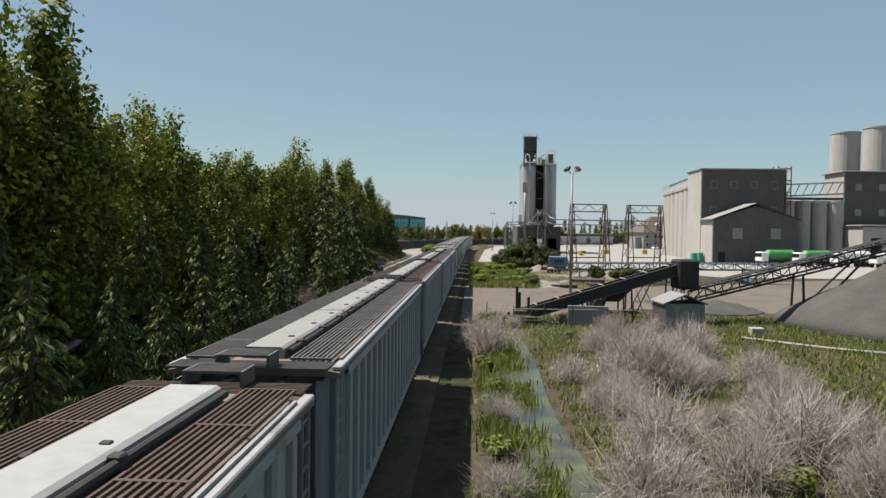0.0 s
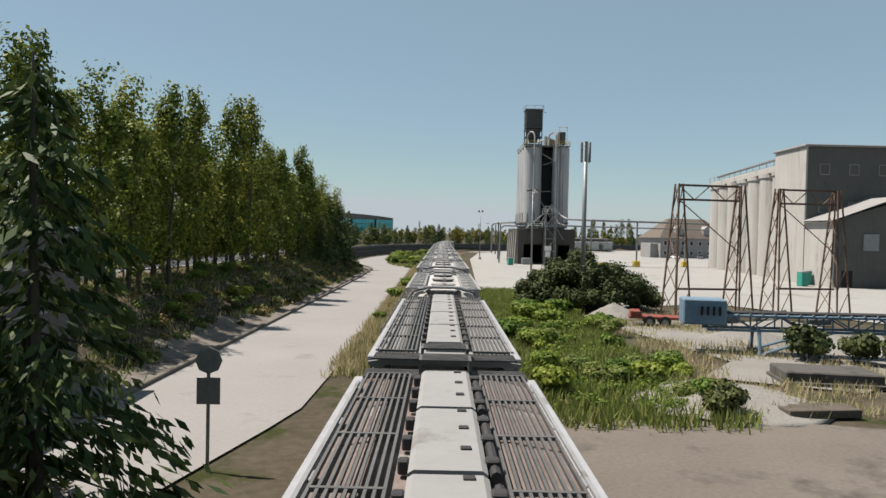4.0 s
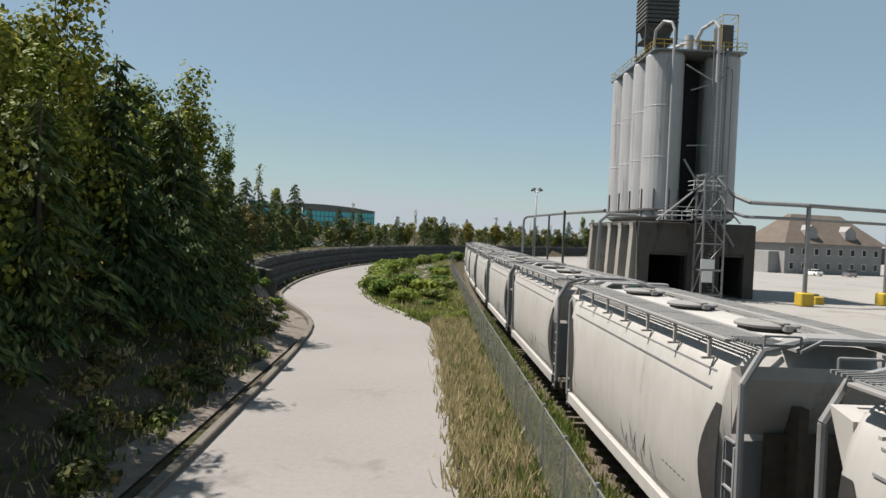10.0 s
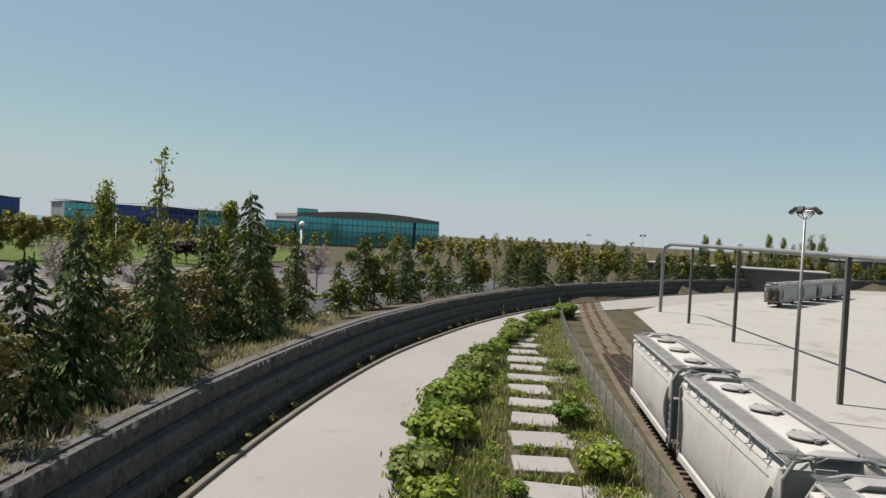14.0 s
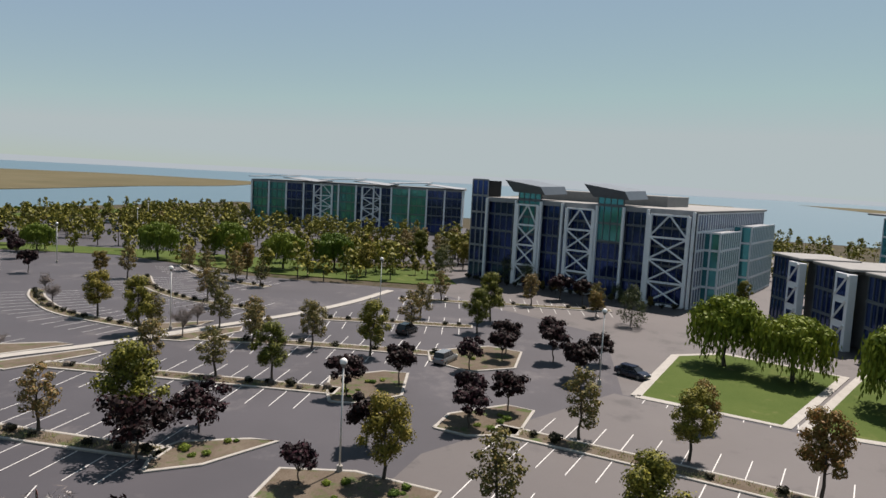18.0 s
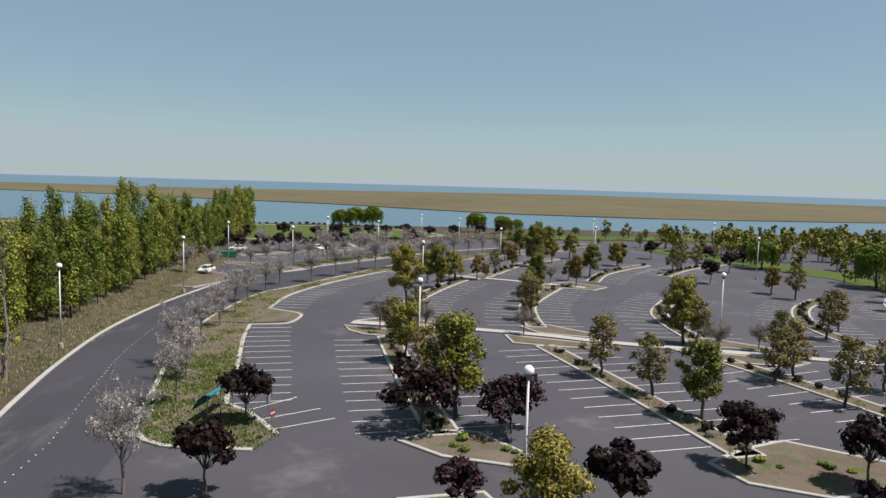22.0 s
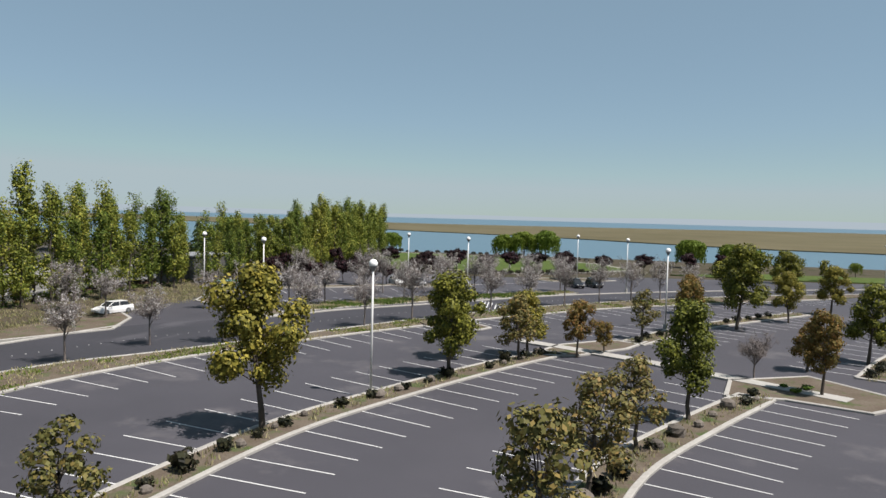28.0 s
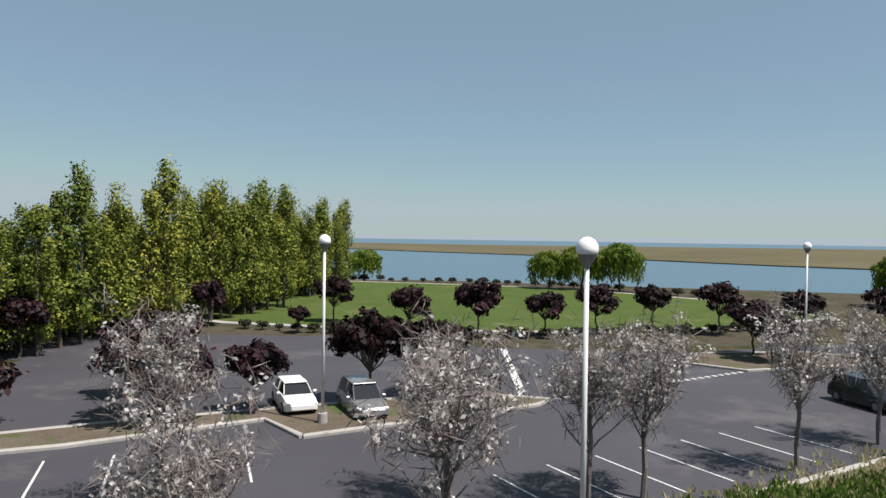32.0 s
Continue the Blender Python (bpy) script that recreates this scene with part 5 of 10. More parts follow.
def far_wood(name, places, mat, label, zf, size=0.8, k=110):
    """Distant trees in one mesh: short trunks under clumped crowns."""
    C, R = [], []
    mb = MB()
    for x, y, h, w in places:
        z = zf(x, y)
        mb.cyl((x, y, z - 0.1), (x, y, z + h * 0.5), 0.16, 0.08, 5, caps=False)
        for j in range(6):
            a, r = rnd.uniform(0, 6.28), w * 0.32 * rnd.random()
            C.append((x + r * math.cos(a), y + r * math.sin(a), z + h * (0.34 + 0.11 * j)))
            R.append(w * (0.34 - 0.035 * j) * rnd.uniform(0.8, 1.2))
    tagged(part(name, quads_mesh(name, leaves(C, R, [k // 6] * len(C), size, 0.9)), mat), label, "trees", "", "stuff")
    tagged(part(name + "_trunks", mb, M_BARK), "thin brown trunks of distant trees", "trees", "", "stuff")


def flat(x, y):
    return LOT + 0.02


def blades(name, places, mat, label, size=0.5, k=14, zf=ground_z, width=0.05, spread=0.35, category="grass", lean=0.28):
    """Tufts of upright blades over many places, in one mesh."""
    P = np.array([(x, y, zf(x, y)) for x, y in places])
    n = len(P)
    P = np.repeat(P, k, 0)
    m = len(P)
    P[:, :2] += RS.randn(m, 2) * spread
    s = size * (0.5 + 0.9 * RS.rand(m, 1))
    lean_ = RS.randn(m, 2) * lean
    tip = np.concatenate([lean_ * s, s], 1)
    a = 6.28 * RS.rand(m)
    w = np.stack([np.cos(a), np.sin(a), 0 * a], 1) * width
    co = np.stack([P - w, P + w, P + tip * 0.6 + w * 0.7, P + tip], 1)
    return tagged(part(name, quads_mesh(name, co), mat), label, category, "", "stuff")


def scatter(x0, x1, y0, y1, n, test=None, seed=3):
    g = random.Random(seed)
    out = []
    while len(out) < n:
        p = (g.uniform(x0, x1), g.uniform(y0, y1))
        if test is None or test(*p):
            out.append(p)
    return out

# ---- car park ----
ROAD_OUT = smooth_line([(2, 352), (-8, 320), (-24, 292), (-31, 268), (-34.5, 250), (-36.6, 232), (-36.7, 218), (-34.8, 205), (-33.2, 193), (-32.2, 177), (-33.2, 160), (-35.4, 146), (-38.6, 129)], 2.5)
ROAD_OUT2 = smooth_line([(-46.6, 119.8), (-50.2, 115.5), (-54, 108.2), (-59.2, 101.6), (-65, 94.4), (-78, 77.8), (-93, 64.3), (-109, 52.5), (-140, 33)], 2.5)
STRIP_OUT = smooth_line([(-10, 340), (-18, 325), (-33.7, 295), (-40, 272), (-42.2, 265), (-44.5, 252)], 2.5)
STRIP_OUT_S = smooth_line([(-56.5, 217.6), (-50, 216.6), (-47.2, 213.5), (-46, 207), (-44.6, 198), (-43.2, 188), (-42.7, 173), (-44, 160), (-46.5, 147.5), (-52, 138), (-58, 126.5), (-66, 111.5), (-74.5, 98), (-88, 81.7), (-110, 62), (-140, 42)], 2.0)
STRIP_IN_S = smooth_line([(-57.8, 214.5), (-55, 209.5), (-52.6, 207), (-51.4, 196), (-49.6, 182), (-49.0, 173.6)], 2.0)
STRIP_IN_S2 = smooth_line([(-49.8, 161.5), (-51, 151), (-54.2, 141), (-58.5, 132), (-63.5, 123), (-68.2, 115.6)], 2.0)
STRIP_IN_S3 = smooth_line([(-71.6, 110.3), (-78.6, 101.2), (-88, 90), (-101.3, 78), (-125, 58.5)], 2.0)

lot_mb = MB()
edge = ROAD_OUT + [(-33, 122), (-28, 112), (-26, 96), (-22, 72), (-20, 50), (-40, 45.3), (-56.5, 46.7), (-72, 43.5), (-92, 29.5), (-140, 20), (-360, 20), (-360, 200), (-215, 200), (-172, 120), (-160, 160), (-165, 205), (-140, 245), (-107, 250), (-101, 287), (-70, 347), (-40, 380)]
lot_mb.add([(x, y, LOT) for x, y in edge], [tuple(range(len(edge)))])
structure("car_park", lot_mb, M_ASPHALT, "dark asphalt car park surface", "car park")
mb = MB()
drv_o = ROAD_OUT + [(-42, 124)] + ROAD_OUT2
drv_i = STRIP_OUT + [(-46, 240), (-47.5, 226)] + STRIP_OUT_S[2:]
drv_i2 = [min(drv_i, key=lambda q: (q[0] - p[0]) ** 2 + (q[1] - p[1]) ** 2) for p in drv_o]
ribbon(mb, drv_o, drv_i2, LOT + 0.006)
structure("drive", mb, M_DRIVE, "dark curving asphalt drive with a line of studs", "road")
mb = MB()
pale = [(-51, 233), (-80, 234.5), (-107, 249), (-102, 267.5), (-100.5, 287.5), (-70.5, 346.5), (-12, 352), (-20, 324), (-36, 294), (-44, 268), (-47.5, 250)]
mb.add([(x, y, LOT + 0.005) for x, y in pale], [tuple(range(len(pale)))])
structure("old_paving", mb, M_PALE, "pale weathered asphalt with old tyre marks", "car park")
# studs along the middle of the drive
mb = MB()
mid = [((a[0] + b[0]) / 2, (a[1] + b[1]) / 2) for a, b in zip(drv_o, drv_i2)]
for x, y, a in walk_line(mid, 1.1):
    mb.lathe([(0.06, 0), (0.05, 0.02), (0.0, 0.022)], 6, (x, y, LOT + 0.006))
tagged(part("road_studs", mb, M_WHITE), "white ceramic road studs down the middle of the drive", "road stud", "", "stuff")

KERBS = MB()
for line in (ROAD_OUT, ROAD_OUT2, STRIP_OUT, STRIP_OUT_S, STRIP_IN_S, STRIP_IN_S2, STRIP_IN_S3):
    kerb_line(KERBS, line, 0.45, 0.15, LOT)


def bed(name, outline, mat, label, kerb=True, h=0.12):
    """A planting bed with its own kerb."""
    mb = MB()
    mb.prism(outline, LOT - 0.05, LOT + h)
    structure(name, mb, mat, label, "planting bed")
    if kerb:
        kerb_line(KERBS, close_line(outline), 0.36, 0.16, LOT)


# the long strip between drive and parking
so = [p for p in STRIP_OUT_S if p[1] > 172]
bed("planting_strip", so + list(reversed(STRIP_IN_S)), M_MULCH, "planting strip with dry grass and low green cover", False)
so = [p for p in STRIP_OUT_S if 161 >= p[1] > 114] + [(-66.5, 112.5)]
bed("planting_strip_south", [(-43.0, 172)] + so + list(reversed(STRIP_IN_S2)) + [(-55.2, 164.5), (-54.6, 171), (-49, 172.5)], M_MULCH, "planting strip with dry grass and low green cover", False)
kerb_line(KERBS, smooth_line([(-49, 173.6), (-53.6, 172.6), (-55, 168), (-54.4, 165.2), (-49.8, 161.8)], 1.0), 0.4, 0.15, LOT)
so = [p for p in STRIP_OUT_S if p[1] < 113]
bed("planting_strip_far", [(-66.5, 112.5)] + so + list(reversed(STRIP_IN_S3)) + [(-75.6, 114.2), (-72, 117.6), (-69, 116)], M_MULCH, "mulched planting strip with low red shrubs", False)
kerb_line(KERBS, smooth_line([(-68.2, 115.6), (-70.3, 117), (-74.8, 115.8), (-75.6, 114), (-71.8, 110.4)], 1.0), 0.4, 0.15, LOT)
bed("planting_strip_north", STRIP_OUT + [(-47.5, 252), (-45.2, 264), (-43, 272), (-36.8, 296), (-21, 327), (-13, 341)], M_MULCH, "green planting strip beside the drive", False)
kerb_line(KERBS, smooth_line([(-13, 341), (-21, 327), (-36.8, 296), (-43, 272), (-45.2, 264), (-47.5, 252), (-46, 250.6), (-44.5, 252)], 2.0), 0.35, 0.15, LOT)

LINES = MB()


def stalls(line, side, length=5.3, step=2.65, start=1.3, off=1.0, z=LOT + 0.012):
    """White stall lines, square to a kerb line, on one side of it."""
    for x, y, a in walk_line(line, step, start):
        t = radians(a)
        n = Vector((math.sin(t), -math.cos(t))) * side
        c = Vector((x, y)) + n * (off + length / 2)
        LINES.box((c.x, c.y, z), (0.095, length, 0.006), rz=a)


def median(name, pts, w=2.5, cap=True, st=(1, 1), mat=None, label="narrow kerbed median with mulch, boulders and clipped shrubs"):
    line = smooth_line(pts, 2.0)
    a, b = offset_line(line, -w / 2), offset_line(line, w / 2)
    bed(name, a + list(reversed(b)), mat or M_MULCH, label)
    for s, on in zip((-1, 1), st):
        if on:
            stalls(line, s, off=w / 2 + 0.15)
    return line


MEDIANS = {}
for nm, pts in (
    ("median_1", [(-67.0, 180.5), (-68.0, 192), (-69.4, 206), (-70.6, 215)]),
    ("median_2", [(-86.0, 185), (-88.6, 198), (-91.2, 212), (-92.6, 220)]),
    ("median_3", [(-105.4, 192), (-109.3, 204), (-112.2, 216), (-114, 225)]),
    ("median_4", [(-126, 198), (-130, 210), (-134, 224)]),
    ("median_5", [(-69.2, 172), (-71.2, 156), (-75.4, 144), (-79.8, 134), (-84.0, 126)]),
    ("median_6", [(-87.6, 174), (-88.3, 166), (-90.4, 156), (-94.8, 146.5), (-99.6, 137.5)]),
    ("median_7", [(-107.0, 181), (-107.9, 171), (-110, 162), (-116.5, 151), (-122, 145)]),
    ("median_8", [(-128, 188), (-128, 178), (-130.5, 168), (-137, 157), (-146, 148)]),
    ("median_9", [(-91, 118), (-97, 106), (-104, 96), (-114, 84)]),
    ("median_10", [(-110, 128), (-116, 116), (-124, 106), (-134, 96)]),
    ("median_15", [(-149, 176), (-150.5, 166), (-156, 154), (-165, 143)]),
    ("median_16", [(-130, 117), (-137, 108), (-146, 99), (-157, 91)]),
    ("median_17", [(-152, 204), (-156, 217), (-160, 230), (-163.5, 244)]),
    ("median_11", [(-70.4, 238), (-68.6, 253), (-65.4, 266), (-61.4, 279)]),
    ("median_12", [(-60.0, 286), (-56.4, 297), (-50, 311), (-42, 325)]),
    ("median_13", [(-89.0, 239), (-86.6, 253), (-83.8, 266), (-79.6, 283)]),
    ("median_14", [(-77.4, 291), (-72, 305), (-64.5, 322), (-56, 338)]),
):
    MEDIANS[nm] = median(nm, pts)
stalls(STRIP_IN_S, 1, off=0.2)
stalls(STRIP_IN_S2, 1, off=0.2)
stalls(STRIP_IN_S3, 1, off=0.2)
stalls(smooth_line([(-104.6, 251), (-102, 267.5), (-99.8, 287)], 2), -1, off=0.2)
stalls(smooth_line([(-98, 291), (-86, 314), (-70, 345)], 2), -1, off=0.2)
# end islands
for nm, pts, mat, lab in (
    ("island_1", [(-67, 216), (-70.5, 214), (-73.2, 214.5), (-76.4, 219.5), (-77, 222), (-70, 219.2)], M_MULCH, "kerbed end island with low shrubs"),
    ("island_2", [(-89, 221), (-93, 218.5), (-97, 217), (-102.5, 221.5), (-103, 224.5), (-94.5, 227), (-90, 224.5)], M_MULCH, "kerbed end island with plum trees"),
    ("island_3", [(-110, 225), (-115, 223), (-122, 230), (-121, 235), (-112, 236), (-107.5, 231)], M_MULCH, "kerbed end island with plum trees"),
    ("island_4", [(-66.5, 226), (-72, 225.2), (-74, 231), (-73.3, 238.5), (-68.6, 238.4), (-66.5, 232)], M_MULCH, "kerbed end island with low shrubs"),
    ("island_5", [(-86.5, 233.5), (-91, 233.6), (-96.5, 238.4), (-96, 241.5), (-88, 241.4), (-85.8, 237)], M_MULCH, "kerbed end island with flowering ground cover"),
    ("island_6", [(-97.5, 138), (-101.5, 137.6), (-106.5, 139.6), (-110.5, 135.6), (-105, 128.6), (-98.5, 132.5)], M_MULCH, "kerbed end island with dry grass"),
    ("island_7", [(-62.2, 176.8), (-61.3, 173.6), (-66, 175.6), (-75.2, 177.8), (-74.6, 180.2), (-69, 181), (-64, 179)], M_MULCH, "kerbed end island beside the path"),
    ("island_8", [(-62.6, 170.6), (-66, 168.6), (-74.2, 171), (-75.4, 173.4), (-69.5, 172.8)], M_MULCH, "kerbed end island beside the path"),
    ("island_9", [(-82.2, 179), (-86.5, 181), (-94, 184.6), (-93, 187), (-86.4, 185), (-82.4, 183.6)], M_MULCH, "kerbed end island beside the path"),
    ("island_10", [(-85.4, 173.4), (-89.5, 172.4), (-94.4, 178.4), (-94.6, 181), (-87, 177.6)], M_MULCH, "kerbed end island beside the path"),
    ("island_11", [(-101.6, 186.6), (-110, 190.2), (-115, 193), (-112, 194.6), (-107, 193.2), (-103, 191.4)], M_MULCH, "kerbed end island beside the path"),
    ("island_12", [(-104.6, 183.6), (-106, 180), (-109.5, 181), (-116, 187.2), (-112, 187.2)], M_MULCH, "kerbed end island beside the path"),
    ("island_13", [(-82, 128), (-86, 127), (-90.5, 121.5), (-92.5, 116.5), (-88.5, 117.5), (-84, 122)], M_MULCH, "kerbed end island with dry grass"),
    ("island_14", [(-39.4, 131), (-36, 124), (-30, 119), (-26, 122), (-25, 140), (-34, 142)], M_MULCH, "planted verge beside the small car park"),
    ("island_15", [(-47.4, 118.6), (-40.5, 112), (-33, 107), (-31.4, 103.2), (-36, 103.8), (-44.2, 108), (-50.2, 113.6)], M_MULCH, "kerbed end island with low green shrubs"),
    ("island_16", [(-47.5, 107.5), (-52, 100), (-62, 88.5), (-74, 76.5), (-80.4, 70), (-82, 71.4), (-76, 78.6), (-64, 92), (-55, 103.5), (-50.5, 111)], M_MULCH, "planting strip with low green cover and cobbles"),
    ("island_17", [(-53.2, 76.4), (-50, 74.2), (-44, 81), (-33, 90), (-32, 88), (-43, 77.4), (-51, 70.8), (-58.5, 65), (-63.4, 65), (-62.8, 66.6)], M_MULCH, "kerbed median with low shrubs"),
    ("island_18", [(-71.5, 49), (-73.4, 43.8), (-82, 40), (-88, 42), (-84, 46), (-76, 51)], M_MULCH, "kerbed island with plum trees"),
):
    bed(nm, pts, mat, lab)
MEDIANS["s16"] = smooth_line([(-46.6, 105.5), (-55.6, 94.4), (-64, 85.4), (-73.5, 75.8), (-79.4, 70)], 2)
stalls(MEDIANS["s16"], -1, off=0.6, length=5.0)
stalls(smooth_line([(-52, 77), (-44, 82.5), (-34, 90.5)], 2), -1, off=0.6, length=5)
structure("kerbs", KERBS, M_KERB, "pale concrete kerbs round the planting beds", "kerb")
LINES.box((-59.6, 56, LOT + 0.012), (0.5, 19, 0.006), rz=14)
for i in range(26):
    k = i / 25
    LINES.box((-63.2 - 12.3 * k, 64.8 - 13.3 * k, LOT + 0.012), (0.3, 0.42, 0.006), rz=45)
for i in range(10):
    y0, y1 = 88.9 + 0.56 * i, min(93.8 + 1.6 * i, 98.4 - 0.24 * i)
    LINES.box((-69.9 - 0.66 * i, (y0 + y1) / 2, LOT + 0.018), (0.17, y1 - y0, 0.006), rz=8)
tagged(part("parking_lines", LINES, M_WHITE), "thin white painted stall lines on the asphalt", "road marking", "", "stuff")

# footpaths and lawns
mb = MB()
pl = smooth_line([(-62.3, 171.8), (-70, 173.8), (-78, 175.6), (-87, 179), (-94.5, 183), (-104, 186.6), (-112, 189.4), (-128, 195), (-143, 198), (-160, 199)], 2)
ribbon(mb, offset_line(pl, -0.85), offset_line(pl, 0.85), LOT + 0.155, 0.15)
structure("footpath", mb, M_KERB, "narrow pale concrete footpath across the car park", "path")
mb = MB()
pl = smooth_line([(-57, 280.6), (-66, 283.2), (-78, 287), (-90, 290.4), (-101, 293.6)], 2)
ribbon(mb, offset_line(pl, -1.0), offset_line(pl, 1.0), LOT + 0.155, 0.15)
structure("footpath_north", mb, M_KERB, "pale concrete footpath to the office block", "path")
mb = MB()
pl = smooth_line([(-80.0, 121.0), (-87, 124.6), (-92.2, 127.4), (-97.2, 130.7), (-106, 136.4)], 2)
ribbon(mb, offset_line(pl, -0.8), offset_line(pl, 0.8), LOT + 0.16, 0.15)
structure("footpath_south", mb, M_KERB, "narrow pale concrete footpath across the planting", "path")
for nm, pts in (
    ("lawn_1", [(-107, 251.5), (-103.2, 267), (-130, 278), (-136, 263), (-131, 256)]),
    ("lawn_2", [(-102.6, 268.5), (-101.4, 289), (-118, 293), (-133, 281)]),
    ("lawn_3", [(-149, 50), (-160, 90), (-170, 118), (-168, 142), (-165, 162), (-172, 200), (-178, 208), (-197, 198), (-192, 160), (-186, 122), (-172, 80), (-160, 48)]),
    ("lawn_4", [(-16, 37), (-8, 10), (2, -20), (-4, -30), (-30, -31), (-55, -30), (-82, -12), (-92, 8), (-78, 24), (-64, 33.5), (-45, 39), (-26, 40)]),
    ("lawn_5", [(-100, 18), (-120, 2), (-200, -8), (-330, -12), (-330, 4), (-200, 8), (-118, 20)]),
    ("lawn_6", [(-66, 352), (-86, 330), (-118, 346), (-160, 400), (-190, 500), (-120, 540), (-80, 470), (-60, 400)]),
):
    mb = MB()
    mb.prism(pts, LOT - 0.1, LOT + 0.10)
    structure(nm, mb, M_GRASS, "mown green lawn", "lawn")
    kb = MB()
    if nm in ("lawn_1", "lawn_2", "lawn_4"):
        kerb_line(kb, close_line(pts), 1.3, 0.12, LOT)
        structure("path_" + nm, kb, M_KERB, "pale concrete path edging the lawn", "path")

mb = MB()
mb.add([(x, y, LOT - 0.02) for x, y in [(-107, 250), (-139, 245), (-166, 204), (-200, 196), (-340, 210), (-340, 420), (-240, 520), (-160, 480), (-118, 350), (-70, 346), (-100, 290)]], [tuple(range(11))])
structure("plaza", mb, M_PALE, "pale paving and drives round the office blocks", "paving")

# ---- office blocks ----
def facade_frame(p0, p1):
    d = Vector((p1[0] - p0[0], p1[1] - p0[1]))
    a = math.degrees(math.atan2(d.y, d.x))
    return pose(p0[0], p0[1], LOT, 0, 0, a), d.length


def pane_mesh(w, h):
    mb = MB()
    mb.box((w / 2, 0.05, h / 2), (w, 0.06, h), bev=0.02)
    return mb.mesh("pane")


def curtain(th, x0, x1, y, storeys, sh, bay, glass, z0=0.0, turn=None, mull=0.16, band=0.5, frame=None):
    """Curtain wall: panes, mullions and floor bands along x0..x1 at depth y (turn: a matrix for a side wall)."""
    n = max(1, round((x1 - x0) / bay))
    w = (x1 - x0) / n
    m0 = turn or Matrix()
    pm = pane_mesh(w - mull, sh - band)
    wall = part("glass_wall", MB().box(((x0 + x1) / 2, y + 0.35, z0 + storeys * sh / 2), (x1 - x0, 0.5, storeys * sh)), M_DARK, th, m=m0)
    for s in range(storeys):
        for i in range(n):
            part("pane", pm, glass, wall, m=Matrix.Translation((x0 + i * w + mull / 2, y, z0 + s * sh + band)))
    mb = MB()
    for i in range(n + 1):
        mb.box((x0 + i * w, y - 0.02, z0 + storeys * sh / 2), (mull, 0.22, storeys * sh))
    for s in range(storeys + 1):
        mb.box(((x0 + x1) / 2, y - 0.05, z0 + s * sh + band * 0.5 - (0.2 if s == storeys else 0)), (x1 - x0, 0.16, band if s < storeys else 0.35))
    part("mullion_grid", mb, frame or M_MULL, th, m=m0)


def xframe(th, x0, x1, y, z0, z1, n):
    """White braced frame standing proud of the wall, n crossed panels high."""
    mb = MB()
    for x in (x0, x1):
        mb.box((x, y, (z0 + z1) / 2), (0.75, 0.7, z1 - z0), bev=0.05)
    h = (z1 - z0) / n
    for k in range(n + 1):
        mb.box(((x0 + x1) / 2, y, z0 + k * h), (x1 - x0, 0.5, 0.4))
    for k in range(n):
        a, b = Vector((x0, y - 0.1, z0 + k * h)), Vector((x1, y - 0.1, z0 + (k + 1) * h))
        c, d = Vector((x1, y - 0.2, z0 + k * h)), Vector((x0, y - 0.2, z0 + (k + 1) * h))
        if k == n - 1:
            m = Vector(((x0 + x1) / 2, y - 0.1, z0 + (k + 1) * h))
            mb.tube([a, m, c], 0.2, 4)
        else:
            mb.tube([a, b], 0.2, 4)
            mb.tube([c, d], 0.2, 4)
    part("braced_frame", mb, M_CLADW, th)


def wing_roof(th, x0, x1, y0, y1, z, rise, mat=None):
    """Thin curved roof blade."""
    rings = []
    for i in range(9):
        k = i / 8
        x = x0 + (x1 - x0) * k
        zz = z + rise * (0.5 - 0.5 * math.cos(math.pi * k))
        rings.append([(x, y0, zz), (x, y1, zz + 0.3), (x, y1, zz + 0.65), (x, y0, zz + 0.25)])
    mb = MB()
    mb.loft(rings)
    part("roof_wing", mb, mat or M_CLADW, th)


# block A: five storeys, braced frames and teal bays
m, Lf = facade_frame((-193.0, 207.0), (-176.5, 259.0))
th = thing("office_block", "blue-glass five-storey office block with white cross-braced frames", "office building", "", "", m)
part("core", MB().box((Lf / 2, 32, 9.9), (Lf - 1, 63, 19.8)), M_CLAD, th)
for x0, x1, g in ((4.5, 13, M_GLASS), (13, 19.2, M_GLASST), (19.2, 25, M_GLASS), (25, 33, M_GLASS), (33, 39.5, M_GLASST), (39.5, 44.5, M_GLASS), (44.5, Lf, M_GLASS)):
    if g is M_GLASS:
        curtain(th, x0, x1, 0.0, 5, 4.0, 1.55, g)
    else:
        curtain(th, x0, x1, -0.9, 3, 4.0, 1.55, M_GLASS)
        curtain(th, x0, x1, -0.9, 2, 4.0, 1.55, g, z0=12.0)
for x0, x1 in ((13.4, 18.8), (26.2, 32.6), (45.4, 53.4)):
    xframe(th, x0, x1, -1.7, 0.2, 19.0, 4)
part("stair_tower", MB().box((2.2, 2.2, 12.1), (4.6, 6.0, 24.2)), M_DARK, th)
curtain(th, 0, 4.5, -0.9, 6, 4.05, 1.5, M_GLASS, mull=0.24, frame=M_CLAD)
side = Matrix.Translation((Lf, 0, 0)) @ Matrix.Rotation(radians(90), 4, "Z")
curtain(th, 0, 63, -0.1, 5, 3.9, 1.9, M_GLASS, turn=side, frame=M_CLADW, mull=0.34)
part("end_bay", MB().box((Lf + 1.4, 14.5, 7.8), (3.8, 17, 15.6)), M_CLAD, th)
curtain(th, 6, 23, -3.4, 4, 3.9, 1.9, M_GLASST, turn=side, frame=M_CLADW, mull=0.35)
curtain(th, Lf - 0.5, Lf + 3.3, 5.9, 4, 3.9, 1.9, M_GLASST, frame=M_CLADW, mull=0.35)
